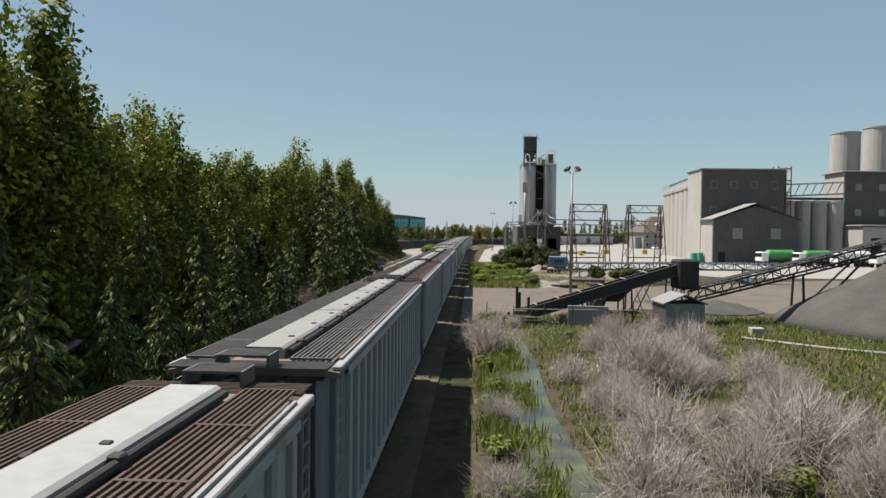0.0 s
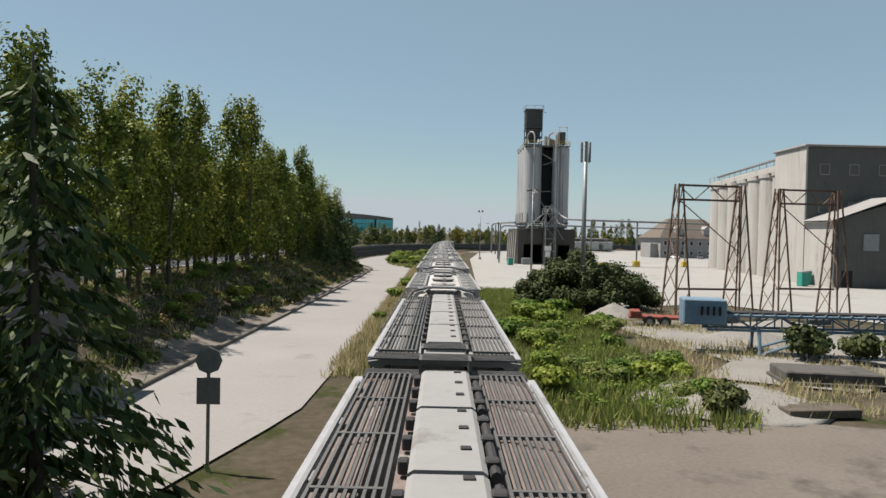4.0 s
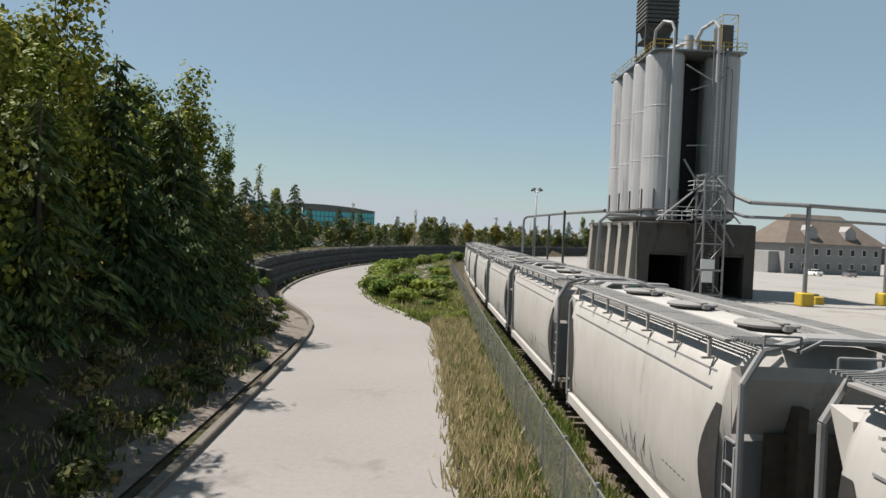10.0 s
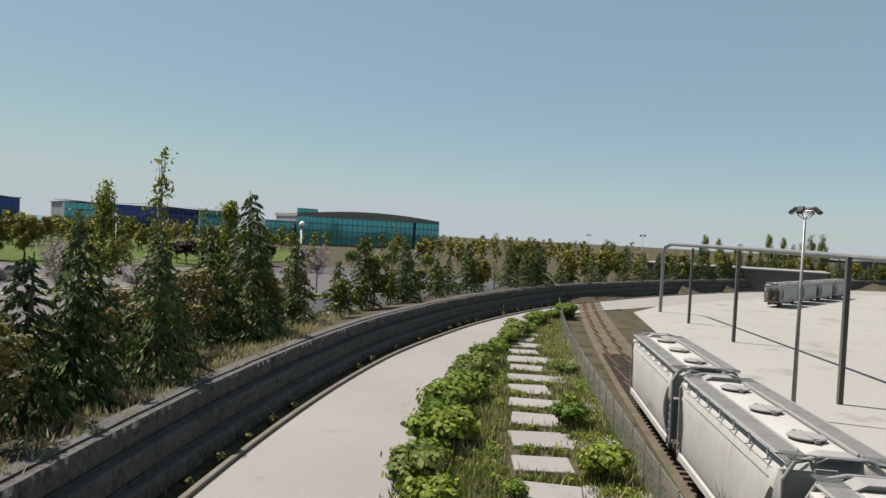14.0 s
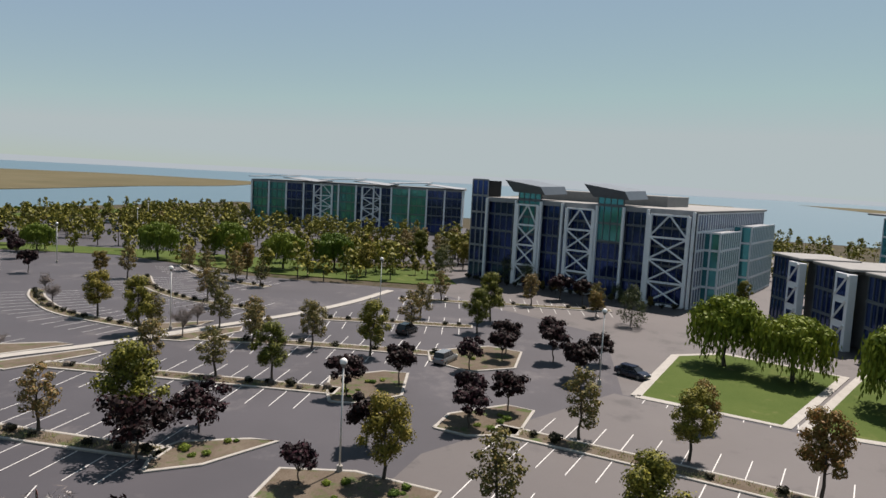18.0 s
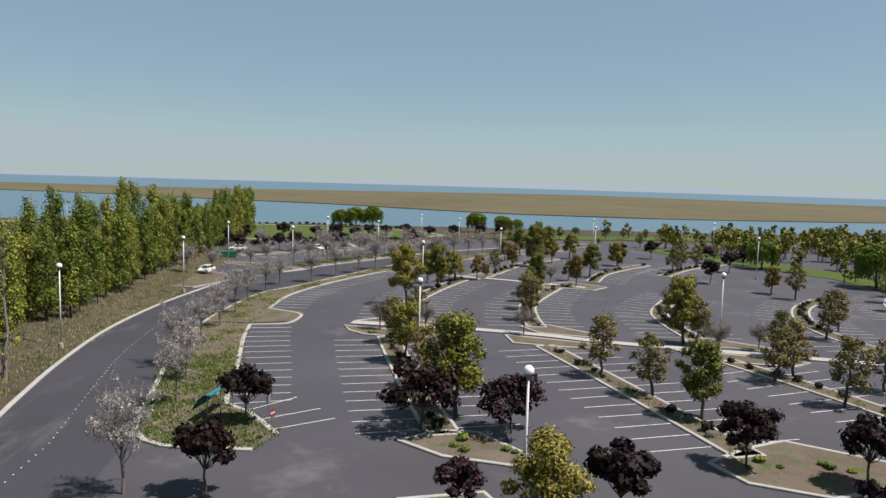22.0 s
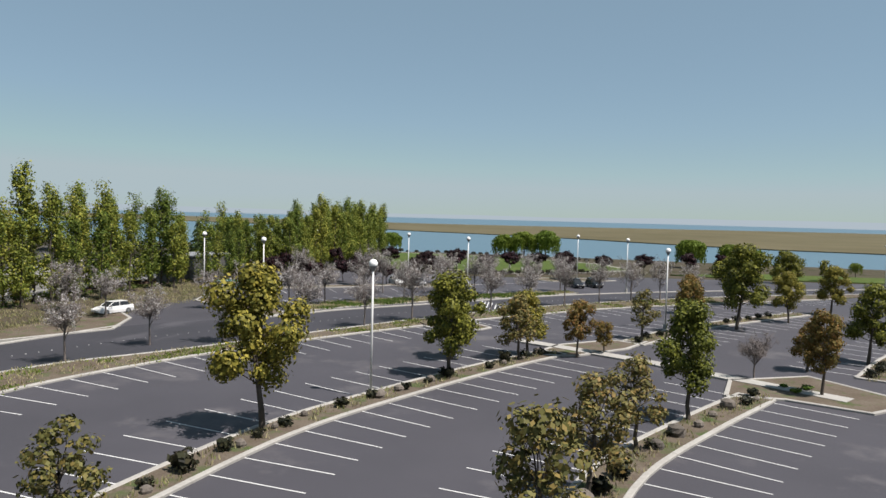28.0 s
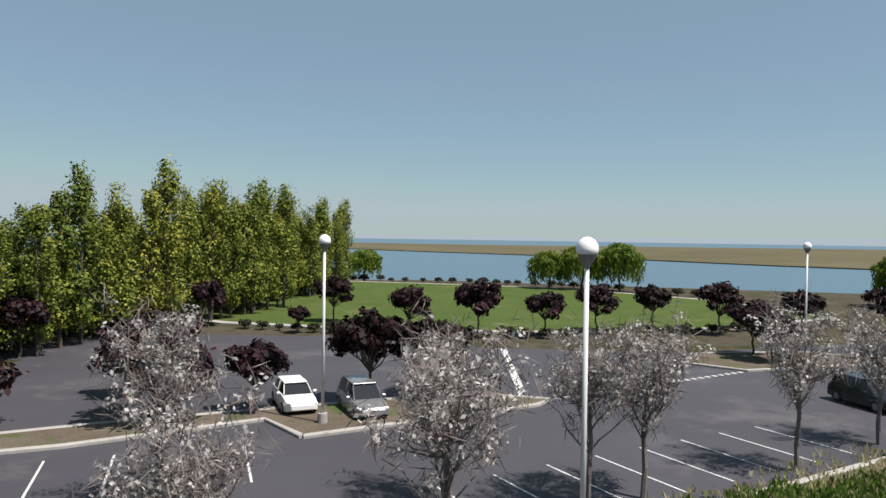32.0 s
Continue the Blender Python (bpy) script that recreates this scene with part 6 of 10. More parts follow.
part("end_bay", MB().box((Lf + 1.8, 44, 8.2), (4.6, 26, 16.4)), M_CLAD, th)
curtain(th, 31, 57, -4.2, 4, 4.1, 1.9, M_GLASST, turn=side, frame=M_CLADW, mull=0.35)
curtain(th, Lf - 0.5, Lf + 4.1, 30.9, 4, 4.1, 1.9, M_GLASST, frame=M_CLADW, mull=0.35)
mb = MB()
mb.box((Lf / 2, 32, 20.0), (Lf + 1.2, 65, 0.5), bev=0.1).box((Lf * 0.5, 22, 21.4), (Lf * 0.6, 16, 2.6), bev=0.1)
part("roof", mb, M_ROOFG, th)
# tilted dark roof slabs over the teal bays
for x in (12.4, 32.4):
    mb = MB()
    mb.loft([[(x - 1.8, -3.4, 24.6), (x + 7.6, -3.4, 23.4), (x + 8.4, -2.6, 21.6), (x + 0.2, -2.6, 21.9)], [(x - 1.8, 9.0, 24.9), (x + 7.6, 9.0, 23.7), (x + 8.4, 9.0, 21.9), (x + 0.2, 9.0, 22.2)]])
    part("roof_hood", mb, M_MULL, th)
for x in (13.2, 33.2):
    curtain(th, x, x + 5.8, -0.95, 1, 2.4, 1.45, M_GLASST, z0=20.0)

for x in (4.7, 12.8, 19.4, 24.8, 33.2, 39.3, 44.7, Lf - 0.3):
    part("column", MB().box((x, -1.35, 10.0), (0.55, 0.7, 20.0), bev=0.04), M_CLADW, th)
part("parapet", MB().box((Lf / 2, -0.6, 19.7), (Lf - 1.0, 0.5, 1.1), bev=0.05), M_CLAD, th)

# block C: long five-storey block with wavy roof blades
m, Lf = facade_frame((-294.0, 78.0), (-316.0, 168.0))
th = thing("office_block", "long teal-glass office block with wavy grey roof blades", "office building", "", "", m)
part("core", MB().box((Lf / 2, 15, 9.5), (Lf - 1, 29, 19.0)), M_CLAD, th)
for i in range(6):
    x0 = Lf * i / 6
    curtain(th, x0, x0 + Lf / 6, -0.4 * (i % 2), 5, 3.8, 2.2, M_GLASST if i % 2 == 0 else M_GLASS)
    wing_roof(th, x0 - 1.0, x0 + Lf / 6 + 0.5, -2.5, 20, 20.6, -1.0 if i % 2 else 0.9, M_CLAD)
for x0 in (Lf * 0.30, Lf * 0.53):
    xframe(th, x0, x0 + 8, -1.3, 0.2, 18.6, 4)
for i in range(13):
    part("column", MB().box((Lf * i / 12, -0.95, 9.6), (0.7, 0.6, 19.2), bev=0.04), M_CLADW, th)
part("parapet", MB().box((Lf / 2, -0.7, 19.0), (Lf, 0.5, 0.9), bev=0.05), M_CLAD, th)
side = Matrix.Translation((0, 29, 0)) @ Matrix.Rotation(radians(-90), 4, "Z")
curtain(th, 0, 29, 0.0, 5, 3.8, 2.4, M_GLASST, turn=side)
part("roof", MB().box((Lf / 2, 15, 19.3), (Lf + 0.8, 30.5, 0.6), bev=0.1), M_ROOFG, th)

# block B: three-storey wing stepping back, taller part behind
m, Lf = facade_frame((-103.5, 299.0), (-117.5, 345.0))
th = thing("office_block", "low dark-blue glass office wing with grey braced bays", "office building", "", "", m)
part("core", MB().box((Lf / 2, 35, 6.0), (Lf - 0.6, 69, 12.0)), M_CLAD, th)
curtain(th, 0.4, 22, 0, 3, 4.0, 2.7, M_GLASS, mull=0.12, band=0.34)
curtain(th, 22, Lf, -0.7, 3, 4.0, 2.7, M_GLASS, mull=0.12, band=0.34)
part("portal_beam", MB().box((Lf / 2, -1.3, 11.7), (Lf + 0.8, 0.9, 0.8), bev=0.05), M_CLADW, th)
part("portal_column", MB().box((Lf - 0.1, -1.3, 5.65), (0.9, 0.9, 11.3), bev=0.05), M_CLADW, th)
for x in (4.5, 9.0, 13.5, 18.0, 26.5, 31.0, 35.5, 40.0):
    part("top_post", MB().box((x, -1.1, 9.5), (0.28, 0.4, 3.6)), M_CLADW, th)
for x0, x1 in ((0.6, 21), (24, Lf - 1)):
    part("ledge", MB().box(((x0 + x1) / 2, -1.0, 7.55), (x1 - x0, 0.7, 0.3), bev=0.03), M_CLADW, th)
mb = MB()
mb.box((Lf / 2, 3, 12.4), (Lf + 1.6, 9, 0.5), bev=0.1).box((Lf / 2, 38, 12.3), (Lf, 66, 0.5), bev=0.1)
part("roof", mb, M_ROOFG, th)
south = Matrix.Rotation(radians(-90), 4, "Z") @ Matrix.Translation((-78, 0, 0))
for k in range(5):
    a = 78 - 3 - k * 15.0
    yy = 0.0 - k * 0.6
    curtain(th, a - 13.5, a - 4.5, yy - 0.4, 3, 4.2, 1.5, M_GLASS, turn=south)
    mb = MB()
    mb.box((a - 2.2, yy - 1.4, 6.2), (4.4, 1.2, 12.4), bev=0.05)
    fr = part("stair_bay", mb, M_CLADW, th, m=south)
    mb = MB()
    for s in range(3):
        mb.box((a - 2.2, yy - 2.02, 2.2 + s * 4.0), (2.6, 0.1, 2.8))
    part("bay_glass", mb, M_GLASS, fr)
    mb = MB()
    for s in range(3):
        z = 0.6 + s * 4.0
        mb.tube([(a - 4.0, yy - 2.1, z), (a - 0.4, yy - 2.1, z + 3.6)], 0.22, 4)
    part("bay_brace", mb, M_CLADW, fr)
    part("bay_roof", MB().box((a - 7, yy + 4, 13.0), (12.0, 11, 0.45), bev=0.1), M_ROOFG, th, m=south)
part("upper_core", MB().box((35, 74, 10.2), (16, 34, 20.4)), M_CLAD, th)
sw = Matrix.Rotation(radians(-90), 4, "Z") @ Matrix.Translation((-91, 26.5, 0))
curtain(th, 0, 34, 0.0, 5, 4.1, 2.2, M_GLASST, turn=sw, frame=M_CLADW, mull=0.14, band=0.4)
ew = Matrix.Translation((27, 56.6, 0))
curtain(th, 0, 16, 0, 2, 4.1, 2.2, M_GLASST, z0=12.6, turn=ew, frame=M_CLADW, mull=0.14, band=0.4)
part("terrace_core", MB().box((42, 71, 8.2), (18, 31, 16.4)), M_CLAD, th)
curtain(th, 0, 18, 0, 1, 3.8, 2.2, M_GLASST, z0=12.6, turn=Matrix.Translation((33, 55.0, 0)), frame=M_CLADW, mull=0.14, band=0.4)
part("terrace_roof", MB().box((42.4, 71, 16.8), (21, 35, 0.4), bev=0.1), M_CLADW, th)
mb = MB()
mb.box((34.6, 73, 21.3), (21, 41, 0.45), bev=0.12).box((12, 22, 14.0), (16, 18, 3.2), bev=0.1)
part("upper_roof", mb, M_ROOFG, th)
curtain(th, 4, 20, 8.0, 1, 2.8, 1.6, M_GLASST, z0=12.5)
curtain(th, 30, 44, 9.0, 1, 2.6, 1.6, M_GLASST, z0=12.5)

# far blocks
for p0, p1, st, sh, n in (((-356, 440), (-372, 541), 4, 3.7, 6), ((-285, 478), (-237, 543), 4, 3.9, 5), ((-233, 571), (-165, 640), 4, 3.9, 4)):
    m, Lf = facade_frame(p0, p1)
    th = thing("office_block", "distant four-storey teal-glass office block", "office building", "distant office blocks", "", m)
    part("core", MB().box((Lf / 2, 14, st * sh / 2), (Lf - 1, 27, st * sh)), M_CLAD, th)
    for i in range(n):
        x0 = Lf * i / n
        curtain(th, x0 + 0.4, x0 + Lf / n - 0.4, -0.8 * (i % 2), st, sh, 3.0, M_GLASS if i % 3 else M_GLASST)
        part("column", MB().box((x0, -1.1, st * sh / 2), (0.8, 0.6, st * sh), bev=0.04), M_CLADW, th)
        wing_roof(th, x0 - 0.5, x0 + Lf / n, -2, 18, st * sh + 1.0, 1.2 if i % 2 else -0.9, M_CLAD)
    part("roof", MB().box((Lf / 2, 14, st * sh + 0.3), (Lf + 0.6, 28.5, 0.5), bev=0.1), M_ROOFG, th)
m, Lf = facade_frame((-109, 572), (-40, 624))
th = thing("office_block", "teal-glass office block with a long arched roof", "office building", "distant office blocks", "", m)
part("core", MB().box((Lf / 2, 16, 7.5), (Lf - 1, 30, 15)), M_CLAD, th)
curtain(th, 0, 11, -1.0, 5, 3.7, 2.4, M_GLASST)
curtain(th, 11, Lf * 0.82, 0, 4, 3.7, 3.0, M_GLASST)
curtain(th, Lf * 0.82, Lf, -1.4, 4, 3.7, 2.4, M_GLASST)
rings = []
for i in range(13):
    k = i / 12
    zz = 15.4 + 3.4 * math.sin(math.pi * (0.08 + 0.84 * k))
    rings.append([(Lf * k, -2, zz), (Lf * k, 32, zz), (Lf * k, 32, 14.6), (Lf * k, -1, 14.6)])
part("arched_roof", MB().loft(rings), M_ROOFG, th)
part("end_block", MB().box((-8, 14, 6), (16, 26, 12), bev=0.2), M_CLAD, th)
curtain(th, -16, 0, 0.6, 3, 3.7, 2.6, M_GLASST)

# ---- lamps of the car park ----
mb = MB()
mb.cyl((0, 0, -0.1), (0, 0, 0.55), 0.26, 0.24, 14)
lamp = thing("street_lamp", "slim white lamp post with a white globe on top", "street lamp", "car park lamps")
part("base", mb, M_KERB, lamp)
part("pole", MB().cyl((0, 0, 0.5), (0, 0, 8.75), 0.085, 0.065, 12), M_POLE, lamp, smooth=True)
part("collar", MB().lathe([(0.07, 8.6), (0.13, 8.72), (0.22, 8.86), (0.27, 8.98)], 16), M_STEEL, lamp)
part("globe", MB().lathe([(0.25, 8.96), (0.30, 9.02), (0.31, 9.12), (0.285, 9.25), (0.21, 9.36), (0.10, 9.43), (0.0, 9.45)], 18), M_GLOBE, lamp, smooth=True)
LAMPS = [(-73.5, 229.8), (-69.9, 194.3), (-107.8, 185.6), (-30.8, 187), (-33.9, 147.6), (-73.7, 147.1), (-94.8, 106.3), (-32.8, 104.8), (-53.1, 74.0), (-80.5, 47.9), (-66.7, 86.9), (-48.3, 116.1), (-90.2, 65.0), (-91.5, 290.1), (-30, 290), (-62.5, 268.5), (-30.5, 226), (-140, 205), (-110, 247), (-122, 92), (-20, 40), (-150, 120), (-135, 50), (-170, 60), (-210, 90), (-250, 60), (-66, 318), (-45, 345)]
for i, (x, y) in enumerate(LAMPS):
    mt = Matrix.Translation((x, y, LOT + 0.05))
    if i == 0:
        lamp.matrix_basis = mt
    else:
        copy_thing(lamp, mt)


# ---- parked cars ----
def car(paint, label, suv=False):
    th = thing("car", label, "car", "parked cars")
    hh = 1.62 if suv else 1.44
    def ring(x, w, zb, zt):
        return [(x, -w, zb), (x, -w * 1.02, zb + 0.35), (x, -w * 0.93, zt - 0.06), (x, -w * 0.8, zt), (x, w * 0.8, zt), (x, w * 0.93, zt - 0.06), (x, w * 1.02, zb + 0.35), (x, w, zb)]
    mb = MB()
    mb.loft([ring(-2.3, 0.72, 0.38, 0.80), ring(-2.2, 0.84, 0.28, 0.98), ring(-1.5, 0.89, 0.22, 1.02), ring(0.7, 0.90, 0.22, 0.98), ring(1.7, 0.88, 0.24, 0.88), ring(2.2, 0.80, 0.30, 0.72), ring(2.33, 0.66, 0.38, 0.60)])
    body = part("body", mb, paint, th, smooth=False)
    mb = MB()
    b0 = -2.1 if suv else -1.75
    mb.loft([[(b0, -0.78, 0.96), (b0, 0.78, 0.96), (b0 + 0.3, 0.66, hh - 0.06), (b0 + 0.3, -0.66, hh - 0.06)], [(b0 + 0.55, -0.80, 0.97), (b0 + 0.55, 0.80, 0.97), (b0 + 0.6, 0.66, hh - 0.01), (b0 + 0.6, -0.66, hh - 0.01)], [(0.1, -0.80, 0.97), (0.1, 0.80, 0.97), (0.0, 0.64, hh), (0.0, -0.64, hh)], [(1.15, -0.74, 0.92), (1.15, 0.74, 0.92), (0.45, 0.62, hh - 0.08), (0.45, -0.62, hh - 0.08)]])
    part("cabin_glass", mb, M_CGLASS, th)
    mb = MB()
    mb.box(((b0 + 0.65) / 2 + 0.05, 0, hh + 0.005), (abs(b0) + 0.25, 1.26, 0.05), bev=0.02)
    for s in (-1, 1):
        mb.tube([(1.12, s * 0.745, 0.95), (0.46, s * 0.63, hh - 0.05)], 0.03, 4)
        mb.tube([(-0.35, s * 0.80, 0.97), (-0.38, s * 0.655, hh)], 0.035, 4)
    part("roof", mb, paint, th)
    for x in (-1.42, 1.42):
        for s in (-1, 1):
            w = part("wheel", MB().cyl((x, s * 0.70, 0.33), (x, s * 0.92, 0.33), 0.33, n=16), M_TYRE, th)
            part("rim", MB().cyl((x, s * 0.90, 0.33), (x, s * 0.93, 0.33), 0.2, n=12), M_STEEL, w)
    for s in (-1, 1):
        part("headlight", MB().box((2.2, s * 0.6, 0.66), (0.16, 0.34, 0.13), bev=0.03), M_GLOBE, th)
        part("tail_light", MB().box((-2.26, s * 0.62, 0.82), (0.10, 0.28, 0.14), bev=0.03), M_RED, th)
        part("mirror", MB().box((0.75, s * 0.98, 1.0), (0.12, 0.2, 0.14), bev=0.03), paint, th)
    return th


car_w = car(M_CARW, "white saloon car parked in a marked stall")
car_s = car(M_CARS, "silver saloon car parked in a marked stall", True)
car_k = car(M_CARK, "black estate car parked in a marked stall", True)
car_b = car(M_CARB, "dark blue saloon car parked by the kerb")
used = set()
for c, x, y, a in ((car_w, -50.1, 71.2, 128), (car_s, -54.0, 71.0, 128), (car_k, -81.2, 60.4, 118), (car_k, -84.4, 58.0, 118), (car_b, -20.0, 68, 20), (car_w, -29.6, 76.4, 10), (car_w, -31.7, 121.6, 75), (car_k, -19.4, 63, 20), (car_w, -82.5, 281.6, 165), (car_w, -80.0, 292, 165), (car_s, -73.8, 306.6, 165), (car_k, -95.4, 286.0, 165), (car_b, -115.8, 250.6, 60), (car_s, -110.6, 226.9, 172), (car_k, -124.2, 216.3, 172)):
    mt = pose(x, y, LOT + 0.02, 0, 0, a)
    if c in used:
        copy_thing(c, mt)
    else:
        used.add(c)
        c.matrix_basis = mt
for i in range(22):
    copy_thing((car_w, car_s, car_k)[i % 3], pose(-205 - (i % 8) * 6.0 - rnd.uniform(0, 60), 50 + (i // 8) * 26 + rnd.uniform(-2, 2), LOT + 0.02, 0, 0, 90))

# ---- green skip and shelter ----
th = thing("skip", "dark green steel refuse skip beside the kerb", "refuse skip", "", "", pose(-30.5, 94.5, LOT, 0, 0, 25))
mb = MB()
mb.loft([[(-1.9, -1.0, 0.15), (1.9, -1.0, 0.15), (1.9, 1.0, 0.15), (-1.9, 1.0, 0.15)], [(-2.1, -1.15, 1.55), (2.1, -1.15, 1.55), (2.1, 1.15, 1.55), (-2.1, 1.15, 1.55)]])
part("bin", mb, M_DGREEN, th)
mb = MB()
for i in range(6):
    mb.box((-1.75 + 0.7 * i, -1.12, 0.85), (0.09, 0.12, 1.3))
part("ribbing", mb, M_DGREEN, th)
part("lid", MB().box((0, 0, 1.62), (4.3, 2.4, 0.1), bev=0.03), M_DGREEN, th)
th = thing("bus_shelter", "curved teal-tinted shelter roof on the verge", "shelter", "", "", pose(-52.6, 209.8, LOT, 0, 0, 75))
rings = [[(x, -2.0 * 0.6 + 1.2 * k, 0.35 + 2.0 * math.sin(0.35 + 1.2 * k)) for x in (-2.3, 2.3)] for k in (0, 0.25, 0.5, 0.75, 1.0, 1.25)]
mb = MB()
mb.loft(rings, closed=False, caps=False)
mb.loft([[(x, y + 0.03, z - 0.03) for x, y, z in r] for r in reversed(rings)], closed=False, caps=False)
part("roof", mb, M_GLASST, th)
mb = MB()
for x in (-2.2, 0, 2.2):
    mb.tube([(x, 0.1, 0), (x, 0.1, 2.1)], 0.05, 6)
part("post_row", mb, M_STEEL, th)
th = thing("road_sign", "red and white striped marker on a thin post", "sign", "", "", pose(-56.6, 210.6, LOT + 0.1, 0, 0, 180))
part("post", MB().cyl((0, 0, 0), (0, 0, 1.9), 0.03, n=8), M_STEEL, th)
pl_ = part("plate", MB().box((0, 0.04, 1.5), (0.32, 0.02, 0.75), bev=0.005), M_WHITE, th)
mb = MB()
for i in range(3):
    mb.box((0, 0.055, 1.25 + 0.25 * i), (0.30, 0.008, 0.11))
part("stripe", mb, M_RED, pl_)
th = thing("road_sign", "round red no-entry sign with a white bar on a post", "sign", "", "", pose(-57.6, 215.6, LOT + 0.05, 0, 0, 60))
part("post", MB().cyl((0, 0, 0), (0, 0, 2.35), 0.035, n=8), M_STEEL, th)
pl_ = part("plate", MB().cyl((0, 0.03, 2.05), (0, 0.05, 2.05), 0.36, n=24), M_RED, th)
part("white_bar", MB().box((0, 0.056, 2.05), (0.5, 0.008, 0.12)), M_WHITE, pl_)
part("white_bar", MB().box((0, 0.024, 2.05), (0.5, 0.008, 0.12)), M_WHITE, pl_)

# ---- cement silos beside the track ----
th = thing("silo_tower", "tall pale cement silos on a stained, shade-darkened concrete loading base", "silos", "", "", pose(0, 0, 0))
# Base concrete is darkened for its shaded south front as well as stains.
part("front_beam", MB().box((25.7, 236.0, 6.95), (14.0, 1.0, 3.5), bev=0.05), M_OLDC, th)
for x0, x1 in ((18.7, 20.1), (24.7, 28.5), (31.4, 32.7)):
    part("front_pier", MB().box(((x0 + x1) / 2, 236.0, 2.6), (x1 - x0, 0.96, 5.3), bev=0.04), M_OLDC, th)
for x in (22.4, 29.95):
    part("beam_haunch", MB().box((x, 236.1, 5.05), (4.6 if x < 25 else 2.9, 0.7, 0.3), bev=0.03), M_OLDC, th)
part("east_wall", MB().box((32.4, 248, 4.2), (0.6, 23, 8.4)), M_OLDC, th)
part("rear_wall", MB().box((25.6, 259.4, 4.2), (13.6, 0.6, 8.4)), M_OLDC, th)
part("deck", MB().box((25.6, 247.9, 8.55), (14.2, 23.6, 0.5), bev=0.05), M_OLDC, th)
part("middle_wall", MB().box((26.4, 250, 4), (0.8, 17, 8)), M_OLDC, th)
# Near-black block filling the bay, in place of the shade inside it.
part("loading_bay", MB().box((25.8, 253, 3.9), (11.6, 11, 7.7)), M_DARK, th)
# Piers get a paler concrete for the sun on their west side.
for i in range(5):
    y = 237.1 + i * 5.0
    pr = MB()
    pr.loft([[(17.9, y - 0.75, 0), (20.2, y - 0.75, 0), (20.2, y + 0.75, 0), (17.9, y + 0.75, 0)], [(18.3, y - 0.7, 7.9), (20.2, y - 0.7, 7.9), (20.2, y + 0.7, 7.9), (18.3, y + 0.7, 7.9)], [(18.2, y - 0.8, 8.6), (20.2, y - 0.8, 8.6), (20.2, y + 0.8, 8.6), (18.2, y + 0.8, 8.6)]])
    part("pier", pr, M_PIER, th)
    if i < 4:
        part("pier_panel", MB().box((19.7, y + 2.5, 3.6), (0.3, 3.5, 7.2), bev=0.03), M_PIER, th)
H_S = 29.0
for i in range(4):
    for x, r in ((22.3, 2.3), (29.4, 2.1)):
        y = 239.7 + i * 5.0
        s = MB()
        s.lathe([(1.0, 8.7), (r - 0.05, 9.4), (r, 10.2), (r, 16.6), (r + 0.02, 16.62), (r + 0.02, 16.72), (r, 16.75), (r, 22.8), (r + 0.02, 22.82), (r + 0.02, 22.92), (r, 22.95), (r, H_S), (r - 0.15, H_S + 0.35), (0, H_S + 0.5)], 28, (x, y, 0))
        sl = part("silo", s, M_SILO_M, th, smooth=False)
        for k in range(8):
            a = k * 0.785 + 0.2
            part("stiffener", MB().box((x + (r + 0.05) * math.cos(a), y + (r + 0.05) * math.sin(a), 11.2), (0.16, 0.14, 3.2), rz=math.degrees(a)), M_CORR, sl)
        part("ring_beam", MB().lathe([(r + 0.05, 10.1), (r + 0.2, 10.15), (r + 0.2, 10.4), (r + 0.05, 10.45)], 24, (x, y, 0)), M_CORR, sl)
# Near-black block standing in for the shade between the silo rows.
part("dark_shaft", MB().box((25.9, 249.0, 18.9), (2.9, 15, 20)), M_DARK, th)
part("catwalk", MB().box((25.7, 247, H_S + 0.45), (11.2, 19.6, 0.2)), M_STEEL, th)
mb = MB()
for x in (20.2, 31.3):
    for z in (0.6, 1.1):
        mb.tube([(x, 237.3, H_S + 0.5 + z), (x, 256.8, H_S + 0.5 + z)], 0.04, 5)
for y in (237.3, 256.8):
    for z in (0.6, 1.1):
        mb.tube([(20.2, y, H_S + 0.5 + z), (31.3, y, H_S + 0.5 + z)], 0.04, 5)
for k in range(11):
    mb.tube([(20.2, 237.3 + 1.95 * k, H_S + 0.5), (20.2, 237.3 + 1.95 * k, H_S + 1.6)], 0.035, 5)
    mb.tube([(20.2 + 1.11 * k, 237.3, H_S + 0.5), (20.2 + 1.11 * k, 237.3, H_S + 1.6)], 0.035, 5)
part("catwalk_rail", mb, M_YELLOW, th)
mb = MB()
for dx in (-2.0, 2.0):
    for dy in (-2.0, 2.0):
        mb.box((23.05 + dx, 246 + dy, 34.4), (0.22, 0.22, 10.0))
for z in (30.6, 32.6, 34.4):
    mb.box((23.05, 246, z), (4.3, 4.3, 0.14))
for sx in (-1, 1):
    mb.tube([(23.05 - 2 * sx, 243.9, 29.8), (23.05 + 2 * sx, 243.9, 34.3)], 0.08, 5)
part("headhouse_frame", mb, M_CORR, th)
part("headhouse_hopper", MB().loft([[(22.2, 245.2, 31.2), (23.9, 245.2, 31.2), (23.9, 246.8, 31.2), (22.2, 246.8, 31.2)], [(21.2, 244.2, 34.6), (24.9, 244.2, 34.6), (24.9, 247.8, 34.6), (21.2, 247.8, 34.6)]]), M_CORR, th)
for k in range(9):
    part("louvre", MB().loft([[(20.85 + e, 243.8 + e, z), (25.25 - e, 243.8 + e, z), (25.25 - e, 248.2 - e, z), (20.85 + e, 248.2 - e, z)] for e, z in ((0.0, 34.7 + 0.53 * k), (0.16, 35.16 + 0.53 * k))]), M_CORR, th)
mb = MB()
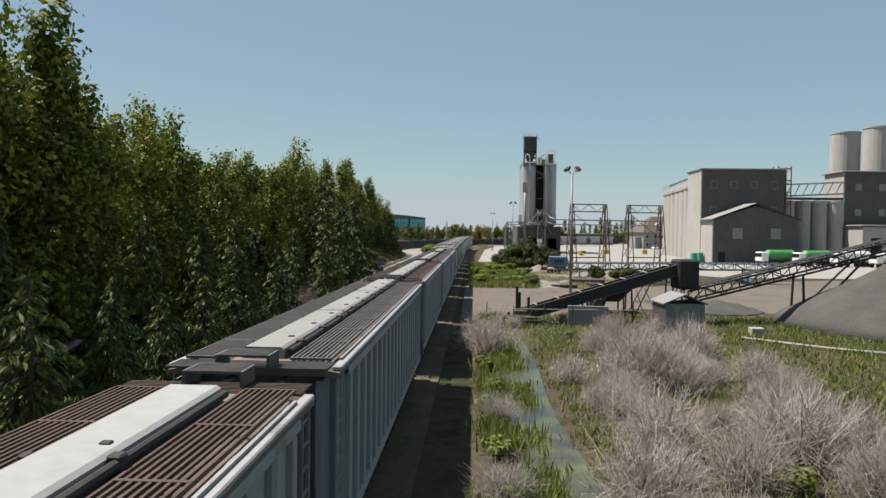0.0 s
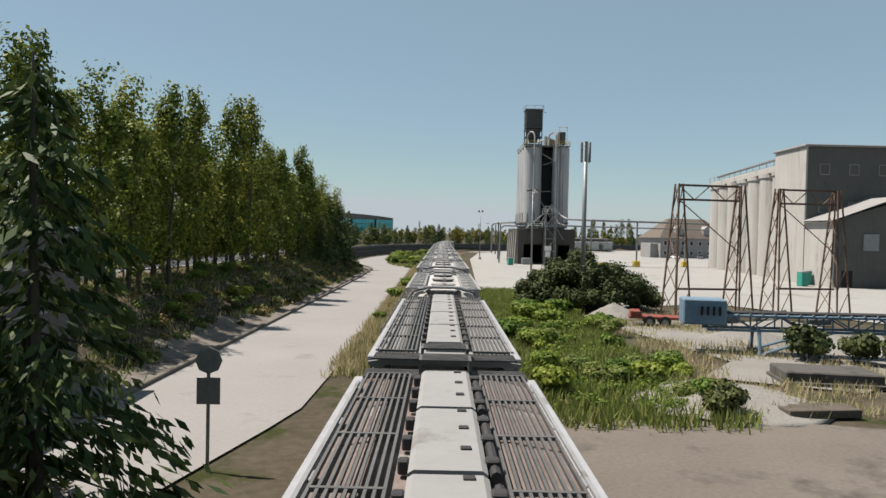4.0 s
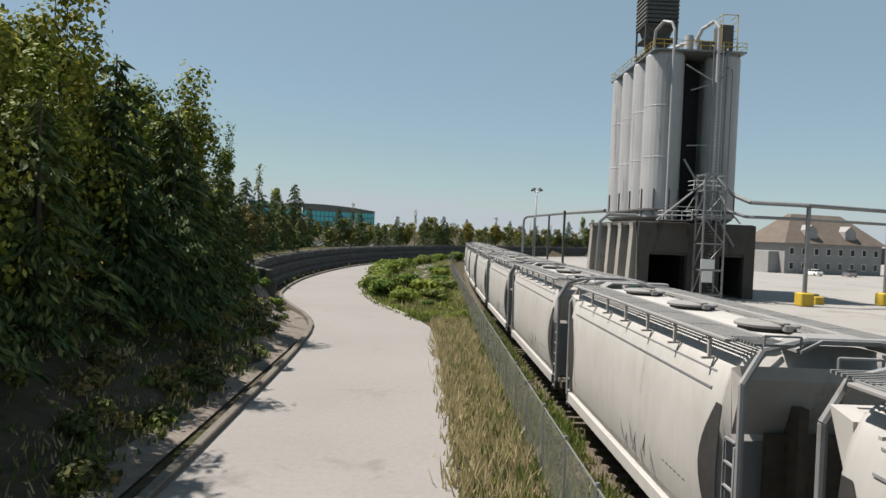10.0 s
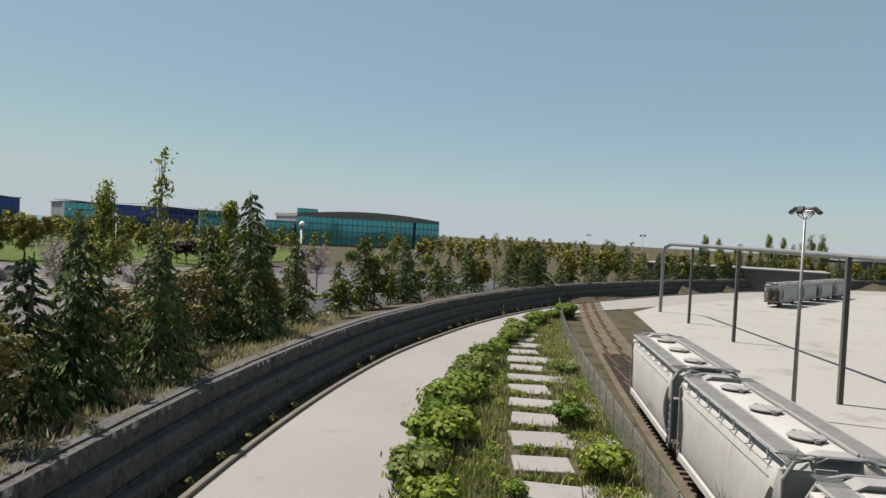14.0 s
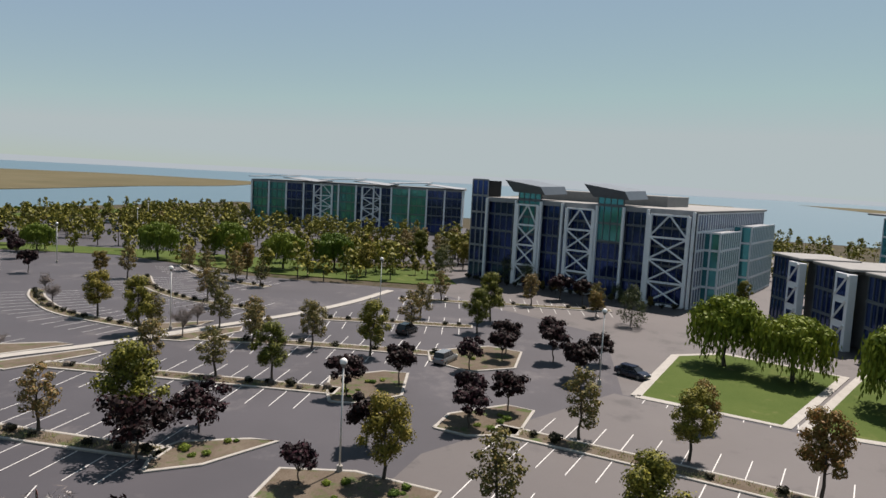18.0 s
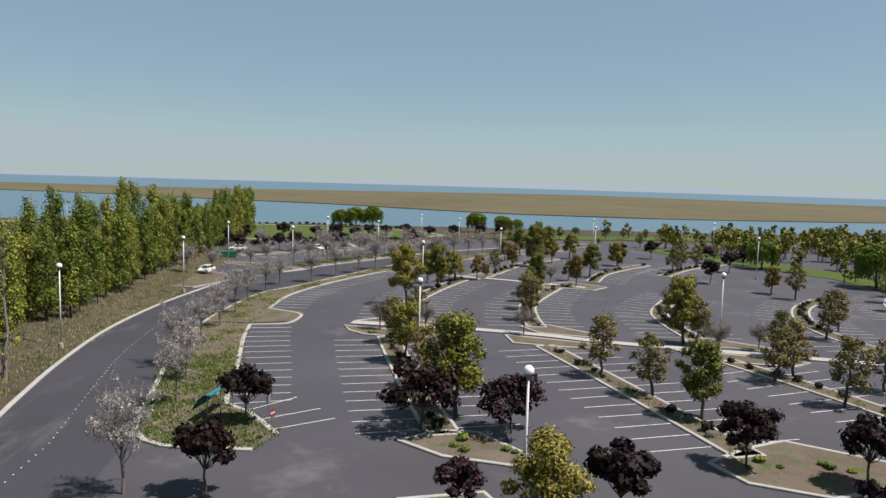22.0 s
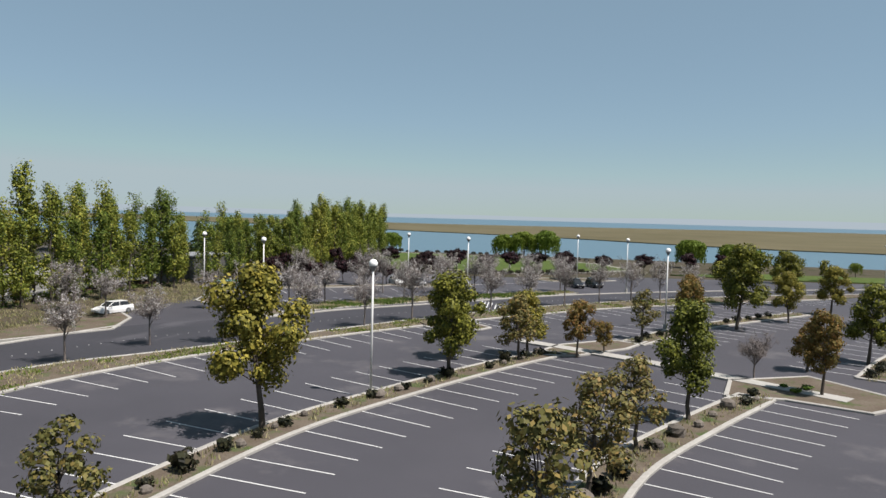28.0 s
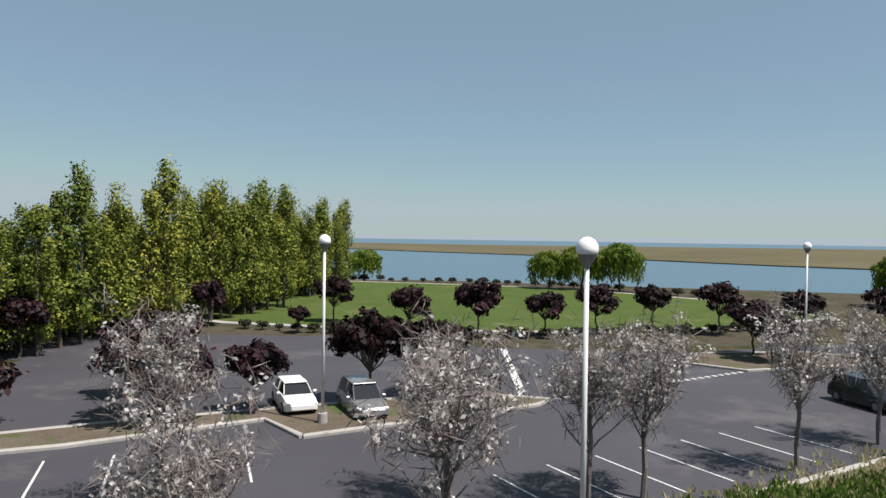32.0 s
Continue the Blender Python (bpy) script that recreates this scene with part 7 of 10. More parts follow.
mb.box((23.05, 246, 39.55), (4.7, 4.7, 0.18))
mb.tube([(20.7, 243.65, 40.5), (25.4, 243.65, 40.5), (25.4, 248.35, 40.5), (20.7, 248.35, 40.5), (20.7, 243.65, 40.5)], 0.045, 5)
for dx in (-2.35, 0, 2.35):
    for dy in (-2.35, 2.35):
        mb.tube([(23.05 + dx, 246 + dy, 39.5), (23.05 + dx, 246 + dy, 40.5)], 0.045, 5)
part("headhouse_rail", mb, M_STEEL, th)
part("side_lamp", MB().tube([(25.3, 244, 39.0), (26.1, 243.8, 38.7)], 0.1, 6), M_STEEL, th)
part("top_hopper", MB().box((29.4, 239.7, 31.6), (1.8, 1.8, 3.2), bev=0.1), M_CORR, th)
part("top_fan", MB().box((27.2, 239.6, 30.5), (1.8, 1.5, 1.3), bev=0.1), M_CORR, th)
part("dust_filter", MB().cyl((25.6, 241.0, 29.6), (25.6, 241.0, 32.2), 0.55, n=14), M_SILO_M, th)
mb = MB()
for dx in (-0.95, 0.95):
    for z in (30.6, 31.6, 32.6, 33.6, 34.3):
        mb.tube([(29.7 + dx, 238.6, z), (29.7 + dx, 240.6, z)], 0.045, 5)
mb.tube([(28.75, 238.6, 29.6), (28.75, 238.6, 34.4)], 0.05, 5).tube([(30.65, 238.6, 29.6), (30.65, 238.6, 34.4)], 0.05, 5).tube([(28.75, 238.6, 34.3), (30.65, 238.6, 34.3)], 0.05, 5)
part("yellow_cage", mb, M_YELLOW, th)
part("riser_pipe", MB().tube([(22.35, 236.9, 9.0), (22.35, 236.9, 31.6), (22.1, 237.2, 32.6), (21.4, 238.2, 33.0), (20.9, 239.5, 32.2), (20.9, 240.2, 30.2)], 0.17, 8), M_SILO_M, th)
part("riser_pipe", MB().tube([(27.6, 236.6, 4), (27.6, 236.6, 32.0), (27.2, 237.2, 33.0), (26.3, 238.6, 32.4), (25.9, 239.6, 31.0)], 0.22, 8), M_SILO_M, th)
part("riser_pipe", MB().tube([(24.0, 243, 31.0), (26.5, 241, 31.8), (29.2, 241.4, 30.8)], 0.25, 8), M_SILO_M, th)
for a, b, r in (((23.9, 236.8, 27.6), (27.6, 236.5, 25.4), 0.1), ((24.6, 236.8, 24.6), (27.6, 236.5, 25.6), 0.09), ((27.6, 236.5, 25.4), (29.2, 237.0, 27.6), 0.09), ((24.4, 236.8, 18.0), (27.6, 236.5, 18.2), 0.08), ((20.6, 235.0, 8.9), (26.6, 234.2, 14.2), 0.13), ((23.6, 235.3, 16.2), (29.6, 234.4, 6.2), 0.13), ((21.4, 235.0, 9.6), (26.4, 234.6, 9.6), 0.08), ((21.4, 235.0, 10.6), (26.4, 234.6, 10.6), 0.06), ((24.0, 235.2, 10.0), (26.4, 234.6, 14.6), 0.09), ((30.6, 235.2, 8.9), (28.0, 235.0, 11.6), 0.09)):
    part("diagonal_brace", MB().tube([a, b], r, 6), M_STEEL, th)
mb = MB()
X0, X1, Y0, Y1 = 24.9, 27.3, 231.8, 234.2
for x in (X0, X1):
    for y in (Y0, Y1):
        mb.box((x, y, 7.2), (0.18, 0.18, 14.4))
for z in (0.6, 3.4, 6.4, 9.4, 12.4, 14.2):
    mb.box(((X0 + X1) / 2, Y0, z), (X1 - X0, 0.14, 0.16)).box(((X0 + X1) / 2, Y1, z), (X1 - X0, 0.14, 0.16)).box((X0, 233, z), (0.14, 2.4, 0.16)).box((X1, 233, z), (0.14, 2.4, 0.16))
for k, z in enumerate((0.6, 3.4, 6.4, 9.4)):
    mb.tube([(X0, Y0, z), (X1, Y0, z + 3)] if k % 2 else [(X1, Y0, z), (X0, Y0, z + 3)], 0.07, 5)
    mb.tube([(X0, Y1, z), (X0, Y0, z + 3)], 0.07, 5)
part("stair_frame", mb, M_STEEL, th)
for k, z in enumerate((0.1, 3.1, 6.1, 9.1)):
    fl = MB()
    for q in range(9):
        fl.box((X0 + 0.3 + 0.2 * (q if k % 2 else 8 - q), 233.5 if k % 2 else 232.5, z + 0.35 * q), (0.24, 0.8, 0.05))
    part("stair_flight", fl, M_STEEL, th)
for x, z in ((26.1, 9.2), (26.1, 12.6), (22.6, 9.0)):
    pf_ = part("platform", MB().box((x, 234.8, z), (3.4, 1.8, 0.1)), M_STEEL, th)
    mb = MB()
    for zz in (0.55, 1.05):
        mb.tube([(x - 1.7, 235.6, z + zz), (x - 1.7, 233.9, z + zz), (x + 1.7, 233.9, z + zz), (x + 1.7, 235.6, z + zz)], 0.04, 5)
    for k in range(4):
        mb.tube([(x - 1.7 + 1.13 * k, 233.9, z), (x - 1.7 + 1.13 * k, 233.9, z + 1.05)], 0.035, 5)
    part("guard_rail", mb, M_POLE, pf_)
for x, z0, z1, r in ((27.0, 8.8, 29.8, 0.08), (28.9, 8.8, 29.4, 0.11), (29.6, 8.8, 27.0, 0.07)):
    part("down_pipe", MB().tube([(x, 237.0 if x > 28 else 236.4, z0), (x, 237.0 if x > 28 else 236.4, z1), (x + 0.3, 237.8, z1 + 0.5)], r, 7), M_STEEL, th)
mb = MB()
for dx in (-0.25, 0.25):
    mb.tube([(28.2 + dx, 237.2, 9.0), (28.2 + dx, 237.2, 30.4)], 0.045, 5)
for k in range(53):
    mb.box((28.2, 237.2, 9.3 + 0.4 * k), (0.5, 0.04, 0.04))
part("cat_ladder", mb, M_POLE, th)
part("notice_board", MB().box((25.5, 231.6, 4.1), (1.6, 0.08, 1.1), bev=0.02), M_POLE, th)
part("notice_board", MB().box((25.5, 231.6, 2.7), (1.2, 0.08, 1.3), bev=0.02), M_POLE, th)
tagged(part("control_cabinet", MB().box((20.6, 233.6, 0.8), (2.2, 1.4, 1.6), bev=0.06), M_SHED), "grey steel control cabinet beside the silo base", "cabinet")

# overhead pipes on posts
th = thing("pipe_bridge", "grey overhead pipes on steel posts with yellow bases", "pipe rack")
part("pipe", MB().tube([(27.2, 234.0, 14.0), (28.6, 232.6, 12.0), (29.8, 231.0, 11.2), (35.3, 229.0, 11.0), (61.2, 239.2, 11.0), (120, 262.4, 11.0)], 0.24, 10), M_STEEL, th)
part("pipe", MB().tube([(27.4, 233.6, 12.4), (28.0, 232.6, 10.2), (29.5, 231.4, 9.6), (35.3, 229.4, 9.5), (61.2, 239.6, 9.5), (120, 262.8, 9.5)], 0.18, 10), M_STEEL, th)
for x, y in ((35.3, 229.0), (47.5, 233.8), (61.2, 239.2), (71.4, 243.2), (86, 249), (101, 254.9)):
    part("post", MB().box((x, y, 5.4), (0.34, 0.34, 10.8)), M_STEEL, th)
    part("yellow_base", MB().box((x, y, 0.75), (1.5, 1.5, 1.5), bev=0.12), M_YELLOW, th)
part("pipe", MB().tube([(19.9, 256, 10.6), (19.8, 290, 11.0), (19.7, 331, 11.3), (19.2, 333, 10.8), (19.1, 333.6, 9.4), (19.1, 333.6, 0)], 0.28, 10), M_STEEL, th)
part("pipe", MB().tube([(18.6, 236.0, 9.4), (15.2, 236.2, 9.4), (14.4, 236.6, 8.6), (14.2, 237, 0.2)], 0.2, 10), M_STEEL, th)
part("pipe", MB().tube([(19.2, 236.4, 9.4), (19.6, 256, 9.6)], 0.16, 8), M_STEEL, th)
for x, y in ((19.6, 300), (19.4, 318), (16.4, 268)):
    part("post", MB().box((x, y, 5.4), (0.34, 0.34, 10.8)), M_CORR, th)

# ---- concrete storage silos and mill building ----
th = thing("silo_row", "row of weathered pale concrete storage silos", "silos")
for i in range(8):
    x, y = 65.0 + i * 0.7, 188 + i * 7.0
    part("silo", MB().lathe([(3.32, 0), (3.32, 19.4), (3.55, 19.5), (3.55, 20.2), (0, 20.3)], 30, (x, y, 0)), M_SILO, th)
part("top_gallery", MB().box((67.4, 212.5, 20.8), (5.5, 56, 1.2), rz=-5.7, bev=0.1), M_SILO, th)
mb = MB()
for k in range(15):
    x, y = 62.4 + k * 0.4, 186 + k * 4.0
    mb.tube([(x, y, 20.2), (x, y, 22.6)], 0.06, 5)
for z in (21.6, 22.6):
    mb.tube([(62.4, 186, z), (68.0, 242, z)], 0.06, 5)
mb.tube([(64.5, 186, 23.4), (70, 242, 23.0)], 0.3, 8)
part("gallery_rail", mb, M_STEEL, th)


def gable(mb, x0, x1, y0, y1, h, r):
    ym = (y0 + y1) / 2
    xm = (x0 + x1) / 2
    mb.add([(x0, y0, 0), (x1, y0, 0), (x1, y1, 0), (x0, y1, 0), (x0, y0, h), (x1, y0, h), (x1, y1, h), (x0, y1, h), (xm, y0, h + r), (xm, y1, h + r)], [(3, 2, 1, 0), (0, 1, 5, 8, 4), (2, 3, 7, 9, 6), (1, 2, 6, 5), (3, 0, 4, 7), (4, 8, 9, 7), (8, 5, 6, 9)])


th = thing("mill_building", "tall grey concrete mill building with small windows", "industrial building")
# Shaded south walls take the dark sheeting colour, sunlit west walls the pale one.
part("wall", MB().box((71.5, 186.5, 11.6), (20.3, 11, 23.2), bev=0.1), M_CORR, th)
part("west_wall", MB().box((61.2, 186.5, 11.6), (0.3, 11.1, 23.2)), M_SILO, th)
part("roof", MB().box((71.4, 186.5, 23.4), (21.4, 11.8, 0.4), bev=0.1), M_ROOFG, th)
for r in range(2):
    for i in range(4):
        w_ = part("window", MB().box((64.2 + i * 5.0, 180.95, 19.4 - r * 6.4), (1.7, 0.12, 1.9)), M_ROOFG, th)
        part("pane", MB().box((64.2 + i * 5.0, 180.86, 19.4 - r * 6.4), (1.4, 0.06, 1.6)), M_CORR, w_)
mb = MB()
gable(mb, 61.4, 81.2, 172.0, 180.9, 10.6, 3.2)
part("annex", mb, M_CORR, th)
# Pale panel: sunlight on the annex's west side put into the colour.
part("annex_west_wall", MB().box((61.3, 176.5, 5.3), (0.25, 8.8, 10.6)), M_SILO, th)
mb = MB()
mb.add([(60.6, 171.4, 10.3), (71.3, 171.4, 14.3), (71.3, 181, 14.3), (60.6, 181, 10.3), (82.0, 171.4, 10.3), (82.0, 181, 10.3)], [(0, 1, 2, 3), (1, 4, 5, 2)])
mb.add([(60.6, 171.4, 10.55), (71.3, 171.4, 14.55), (71.3, 181, 14.55), (60.6, 181, 10.55), (82.0, 171.4, 10.55), (82.0, 181, 10.55)], [(3, 2, 1, 0), (2, 5, 4, 1)])
part("annex_roof", mb, M_ROOFG, th)
for i in range(2):
    part("annex_window", MB().box((67 + i * 9, 171.9, 7.2), (2.4, 0.14, 2.6)), M_SHED, th)
part("doorway", MB().box((63.4, 171.9, 1.4), (1.6, 0.12, 2.6)), M_DARK, th)
# second group further off
th = thing("second_mill", "grey mill building with tall white silos behind it", "industrial building")
# Same split: dark grey for the shaded front, pale sheet for the lit side.
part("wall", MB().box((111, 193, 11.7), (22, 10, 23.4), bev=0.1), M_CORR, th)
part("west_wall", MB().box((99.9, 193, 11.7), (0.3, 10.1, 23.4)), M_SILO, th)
part("roof", MB().box((110.8, 193, 23.6), (23.4, 11.4, 0.4), bev=0.1), M_ROOFG, th)
for r in range(2):
    for i in range(3):
        part("window", MB().box((103.5 + i * 6, 187.9, 19.5 - r * 6.5), (1.6, 0.12, 1.8)), M_ROOFG, th)
part("low_wall", MB().box((112, 183.4, 4.6), (24, 9, 9.2), bev=0.1), M_SILO, th)
part("low_roof", MB().box((112, 183.2, 9.5), (25, 10, 0.4), bev=0.1), M_ROOFG, th)
part("low_doorway", MB().box((103.4, 178.85, 4.2), (2.6, 0.12, 4.4)), M_DARK, th)
for x, yy, z in ((114.2, 216, 37.5), (119.5, 208, 38.0), (124.5, 200.5, 38.4), (129.5, 193, 38.8)):
    part("silo", MB().lathe([(4.0, 0), (4.0, z - 0.5), (4.15, z - 0.4), (4.15, z), (0, z + 0.2)], 26, (x, yy, 0)), M_SILO, th)
for i in range(4):
    part("low_silo", MB().lathe([(1.95, 0), (1.95, 15.2), (2.1, 15.4), (2.1, 15.9), (0, 16.1)], 22, (86.2 + i * 3.9, 190 - i * 0.6, 0)), M_SILO, th)
part("silo_gallery", MB().box((92, 189.2, 16.5), (15, 3.4, 0.5), bev=0.05), M_OLDC, th)
mb = MB()
for z in (17.0, 20.0):
    mb.tube([(83, 188, z), (100, 188, z + 0.8)], 0.22, 6)
for k in range(8):
    mb.tube([(83 + k * 2.1, 188, 17.0 + 0.1 * k), (84.5 + k * 2.1, 188, 20.0 + 0.1 * k)], 0.13, 5)
part("bridge", mb, M_STEEL, th)
tw_ = part("elevator_tower", MB().box((83.4, 186.5, 12.1), (1.6, 1.6, 24.2)), M_RAIL, th)
mb = MB()
for dx, dy in ((-1.6, -1.6), (1.6, -1.6), (1.6, 1.6), (-1.6, 1.6)):
    mb.box((83.4 + dx, 186.5 + dy, 12.3), (0.22, 0.22, 24.6))
for k in range(8):
    z = 3 * k + 3
    mb.tube([(81.8, 184.9, z), (85, 184.9, z), (85, 188.1, z), (81.8, 188.1, z), (81.8, 184.9, z)], 0.1, 5)
    mb.tube([(81.8, 184.9, z - 3), (85, 184.9, z)], 0.08, 5)
part("tower_frame", mb, M_RED, tw_)

# ---- timber house beyond the yard ----
th = thing("house", "large grey clapboard house with brown hipped roof and dormers", "house", "", "", pose(92, 329, 0, 0, 0, 14))
part("wall", MB().box((0, 0, 3.7), (29, 14, 7.4), bev=0.05), M_HOUSE, th)
mb = MB()
mb.loft([[(-15.4, -7.9, 7.3), (15.4, -7.9, 7.3), (15.4, 7.9, 7.3), (-15.4, 7.9, 7.3)], [(-7.5, -0.6, 14.6), (7.5, -0.6, 14.6), (7.5, 0.6, 14.6), (-7.5, 0.6, 14.6)]])
roof = part("roof", mb, M_SHINGLE, th)
for x in (-6.5, 5):
    mb = MB()
    gable(mb, x - 1.6, x + 1.6, -6.6, -2.5, 10.6, 1.3)
    d = part("dormer", mb, M_HOUSE, roof)
for r, z in enumerate((1.9, 5.4)):
    for i in range(8):
        x = -12.6 + i * 3.6
        w = part("window", MB().box((x, -7.05, z), (1.3, 0.14, 1.7)), M_POLE, th)
        part("pane", MB().box((x, -7.13, z), (1.05, 0.06, 1.45)), M_CGLASS, w)
part("porch", MB().box((-15.8, -2, 2.6), (3.2, 6, 5.2), bev=0.05), M_HOUSE, th)
th = thing("shed_building", "low dark shed beyond the yard", "shed", "", "", pose(60, 420, 0, 0, 0, -20))
part("wall", MB().box((0, 0, 3), (46, 14, 6), bev=0.1), M_CORR, th)
part("roof", MB().box((0, 0, 6.1), (47, 15, 0.4), bev=0.1), M_ROOFG, th)
for x, y, w, h in ((150, 520, 40, 9), (190, 470, 36, 7), (230, 560, 60, 8)):
    th = thing("warehouse", "distant low grey warehouse", "warehouse", "distant warehouses", "", pose(x, y, 0, 0, 0, 20))
    part("wall", MB().box((0, 0, h / 2), (w, 20, h), bev=0.1), M_CORR, th)
    part("roof", MB().box((0, 0, h + 0.15), (w + 1, 21, 0.3), bev=0.1), M_ROOFG, th)


# ---- floodlight masts ----
def mast(h):
    th = thing("floodlight_mast", "tall grey steel mast with a ring of floodlights", "floodlight", "floodlight masts")
    part("footing", MB().lathe([(0.48, -0.1), (0.45, 0.55), (0.3, 0.62)], 12), M_KERB, th)
    part("pole", MB().cyl((0, 0, 0.5), (0, 0, h), 0.15, 0.08, 12), M_STEEL, th, smooth=True)
    for k in range(4):
        a = radians(45 + 90 * k)
        c, s = math.cos(a), math.sin(a)
        part("arm", MB().tube([(0, 0, h - 0.3), (0.35 * c, 0.35 * s, h - 0.1), (0.5 * c, 0.5 * s, h + 0.05)], 0.035, 6), M_STEEL, th)
        mb = MB()
        mm = pose(0.75 * c, 0.75 * s, h + 0.28, 0, 0, math.degrees(a)) @ pose(0, 0, 0, 0, 38, 0)
        mb.box((0, 0, 0), (0.62, 0.42, 0.26), bev=0.06, m=mm)
        f = part("floodlight", mb, M_BLACK, th)
        part("lens", MB().box((0, 0, 0), (0.5, 0.34, 0.03), m=mm @ Matrix.Translation((0, 0, -0.15))), M_GLOBE, f)
    return th


ma = mast(13.4)
for i, (x, y) in enumerate(((14.2, 74.6), (12.9, 163.6), (10.8, 262.6), (34, 420), (27, 480))):
    if i:
        copy_thing(ma, Matrix.Translation((x, y, 0)))
    else:
        ma.matrix_basis = Matrix.Translation((x, y, 0))
th = thing("antenna_mast", "thick grey monopole with panel antennas on top", "antenna mast", "", "", pose(13.1, 127.5, 0))
part("pole", MB().cyl((0, 0, 0), (0, 0, 15.9), 0.24, 0.18, 14), M_STEEL, th, smooth=True)
for k in range(3):
    a = k * 2.09 + 0.4
    part("antenna", MB().box((0.42 * math.cos(a), 0.42 * math.sin(a), 15.0), (0.14, 0.30, 1.9), rz=math.degrees(a), bev=0.03), M_SHED, th)

# ---- lattice gantries ----
def gantry(w, h):
    th = thing("lattice_gantry", "rusty steel lattice frame standing in the yard", "gantry", "lattice gantries")
    for s in (-1, 1):
        mb = MB()
        for dx in (-0.7, 0.7):
            for dy in (-1.5, 1.5):
                mb.tube([(s * w / 2 + dx, dy, 0), (s * w / 2 + dx * 0.25, dy * 0.25, h)], 0.09, 5)
        for k in range(5):
            z0, z1 = h * k / 5, h * (k + 1) / 5
            f0, f1 = 1 - 0.75 * k / 5, 1 - 0.75 * (k + 1) / 5
            for dy in (-1.5, 1.5):
                mb.tube([(s * w / 2 - 0.7 * f0, dy * f0, z0), (s * w / 2 + 0.7 * f1, dy * f1, z1)], 0.05, 4)
            mb.tube([(s * w / 2 - 0.7 * f0, -1.5 * f0, z0), (s * w / 2 - 0.7 * f1, 1.5 * f1, z1)], 0.05, 4)
        part("leg", mb, M_RAIL, th)
    mb = MB()
    for z in (h - 0.1, h - 1.4, 2.6):
        mb.box((0, 0, z), (w, 0.16, 0.18))
    for k in range(4):
        x0 = -w / 2 + w * k / 4
        mb.tube([(x0, 0, h - 1.4 if k % 2 else h - 0.1), (x0 + w / 4, 0, h - 0.1 if k % 2 else h - 1.4)], 0.05, 4)
    mb.tube([(-w / 2, 0, h - 1.4), (w / 2, 0, 6)], 0.05, 4)
    part("cross_beam", mb, M_RAIL, th)
    return th


g1 = gantry(6.0, 12.1)
g1.matrix_basis = pose(24.2, 126.0, 0, 0, 0, 8)
copy_thing(g1, pose(34.8, 129.2, 0, 0, 0, 8))


# ---- conveyors ----
def conveyor(a, b, w, mat, label, legs):
    th = thing("conveyor", label, "conveyor")
    a, b = Vector(a), Vector(b)
    d = (b - a).normalized()
    s = d.cross(Vector((0, 0, 1))).normalized() * (w / 2)
    up = s.cross(d).normalized() * -1
    if up.z < 0:
        up = -up
    n = max(4, int((b - a).length / 1.4))
    for sd in (-1, 1):
        mb = MB()
        p0, p1 = a + s * sd, b + s * sd
        mb.tube([p0, p1], 0.09, 5).tube([p0 + up * 0.9, p1 + up * 0.9], 0.09, 5)
        for k in range(n):
            q0, q1 = p0.lerp(p1, k / n), p0.lerp(p1, (k + 1) / n)
            mb.tube([q0, q0 + up * 0.9], 0.05, 4).tube([q0 + (up * 0.9 if k % 2 else up * 0), q1 + (up * 0 if k % 2 else up * 0.9)], 0.045, 4)
        part("truss", mb, mat, th)
    for k in range(n * 2):
        q = a.lerp(b, (k + 0.5) / (2 * n)) + up * 1.0
        part("roller", MB().tube([q - s * 1.1, q + s * 1.1], 0.07, 6), M_STEEL, th)
    mb = MB()
    mb.add([a - s * 0.85 + up * 1.10, a + s * 0.85 + up * 1.10, b + s * 0.85 + up * 1.10, b - s * 0.85 + up * 1.10, a - s * 0.85 + up * 1.06, a + s * 0.85 + up * 1.06, b + s * 0.85 + up * 1.06, b - s * 0.85 + up * 1.06], [(0, 1, 2, 3), (7, 6, 5, 4), (0, 4, 5, 1), (2, 6, 7, 3), (1, 5, 6, 2), (3, 7, 4, 0)])
    part("belt", mb, M_TYRE, th)
    for k in legs:
        q = a.lerp(b, k)
        mb = MB()
        for sd in (-1, 1):
            mb.tube([q + s * sd, Vector((q.x + s.x * sd * 1.5, q.y + s.y * sd * 1.5, 0))], 0.11, 6)
            q2 = a.lerp(b, min(1, k + 0.14))
            mb.tube([q2 + s * sd, Vector((q.x + s.x * sd * 1.5, q.y + s.y * sd * 1.5, 0.1))], 0.09, 6)
        part("leg", mb, mat, th)
    return th, up, d


th, up, d = conveyor((16.8, 106.6, 1.5), (47, 101.5, 2.0), 1.5, M_BLUE, "long faded blue belt conveyor lying in the yard", (0.1, 0.5, 0.85))
part("drive_housing", MB().box((16.6, 106.6, 2.6), (2.6, 1.9, 1.6), rz=-10, bev=0.08), M_BLUE, th)
mb = MB()
for k in range(4):
    mb.box((16.2 + 0.35 * k, 105.58 - 0.06 * k, 2.7), (0.16, 0.02, 0.55), rz=-10)
part("marking", mb, M_DARK, th)

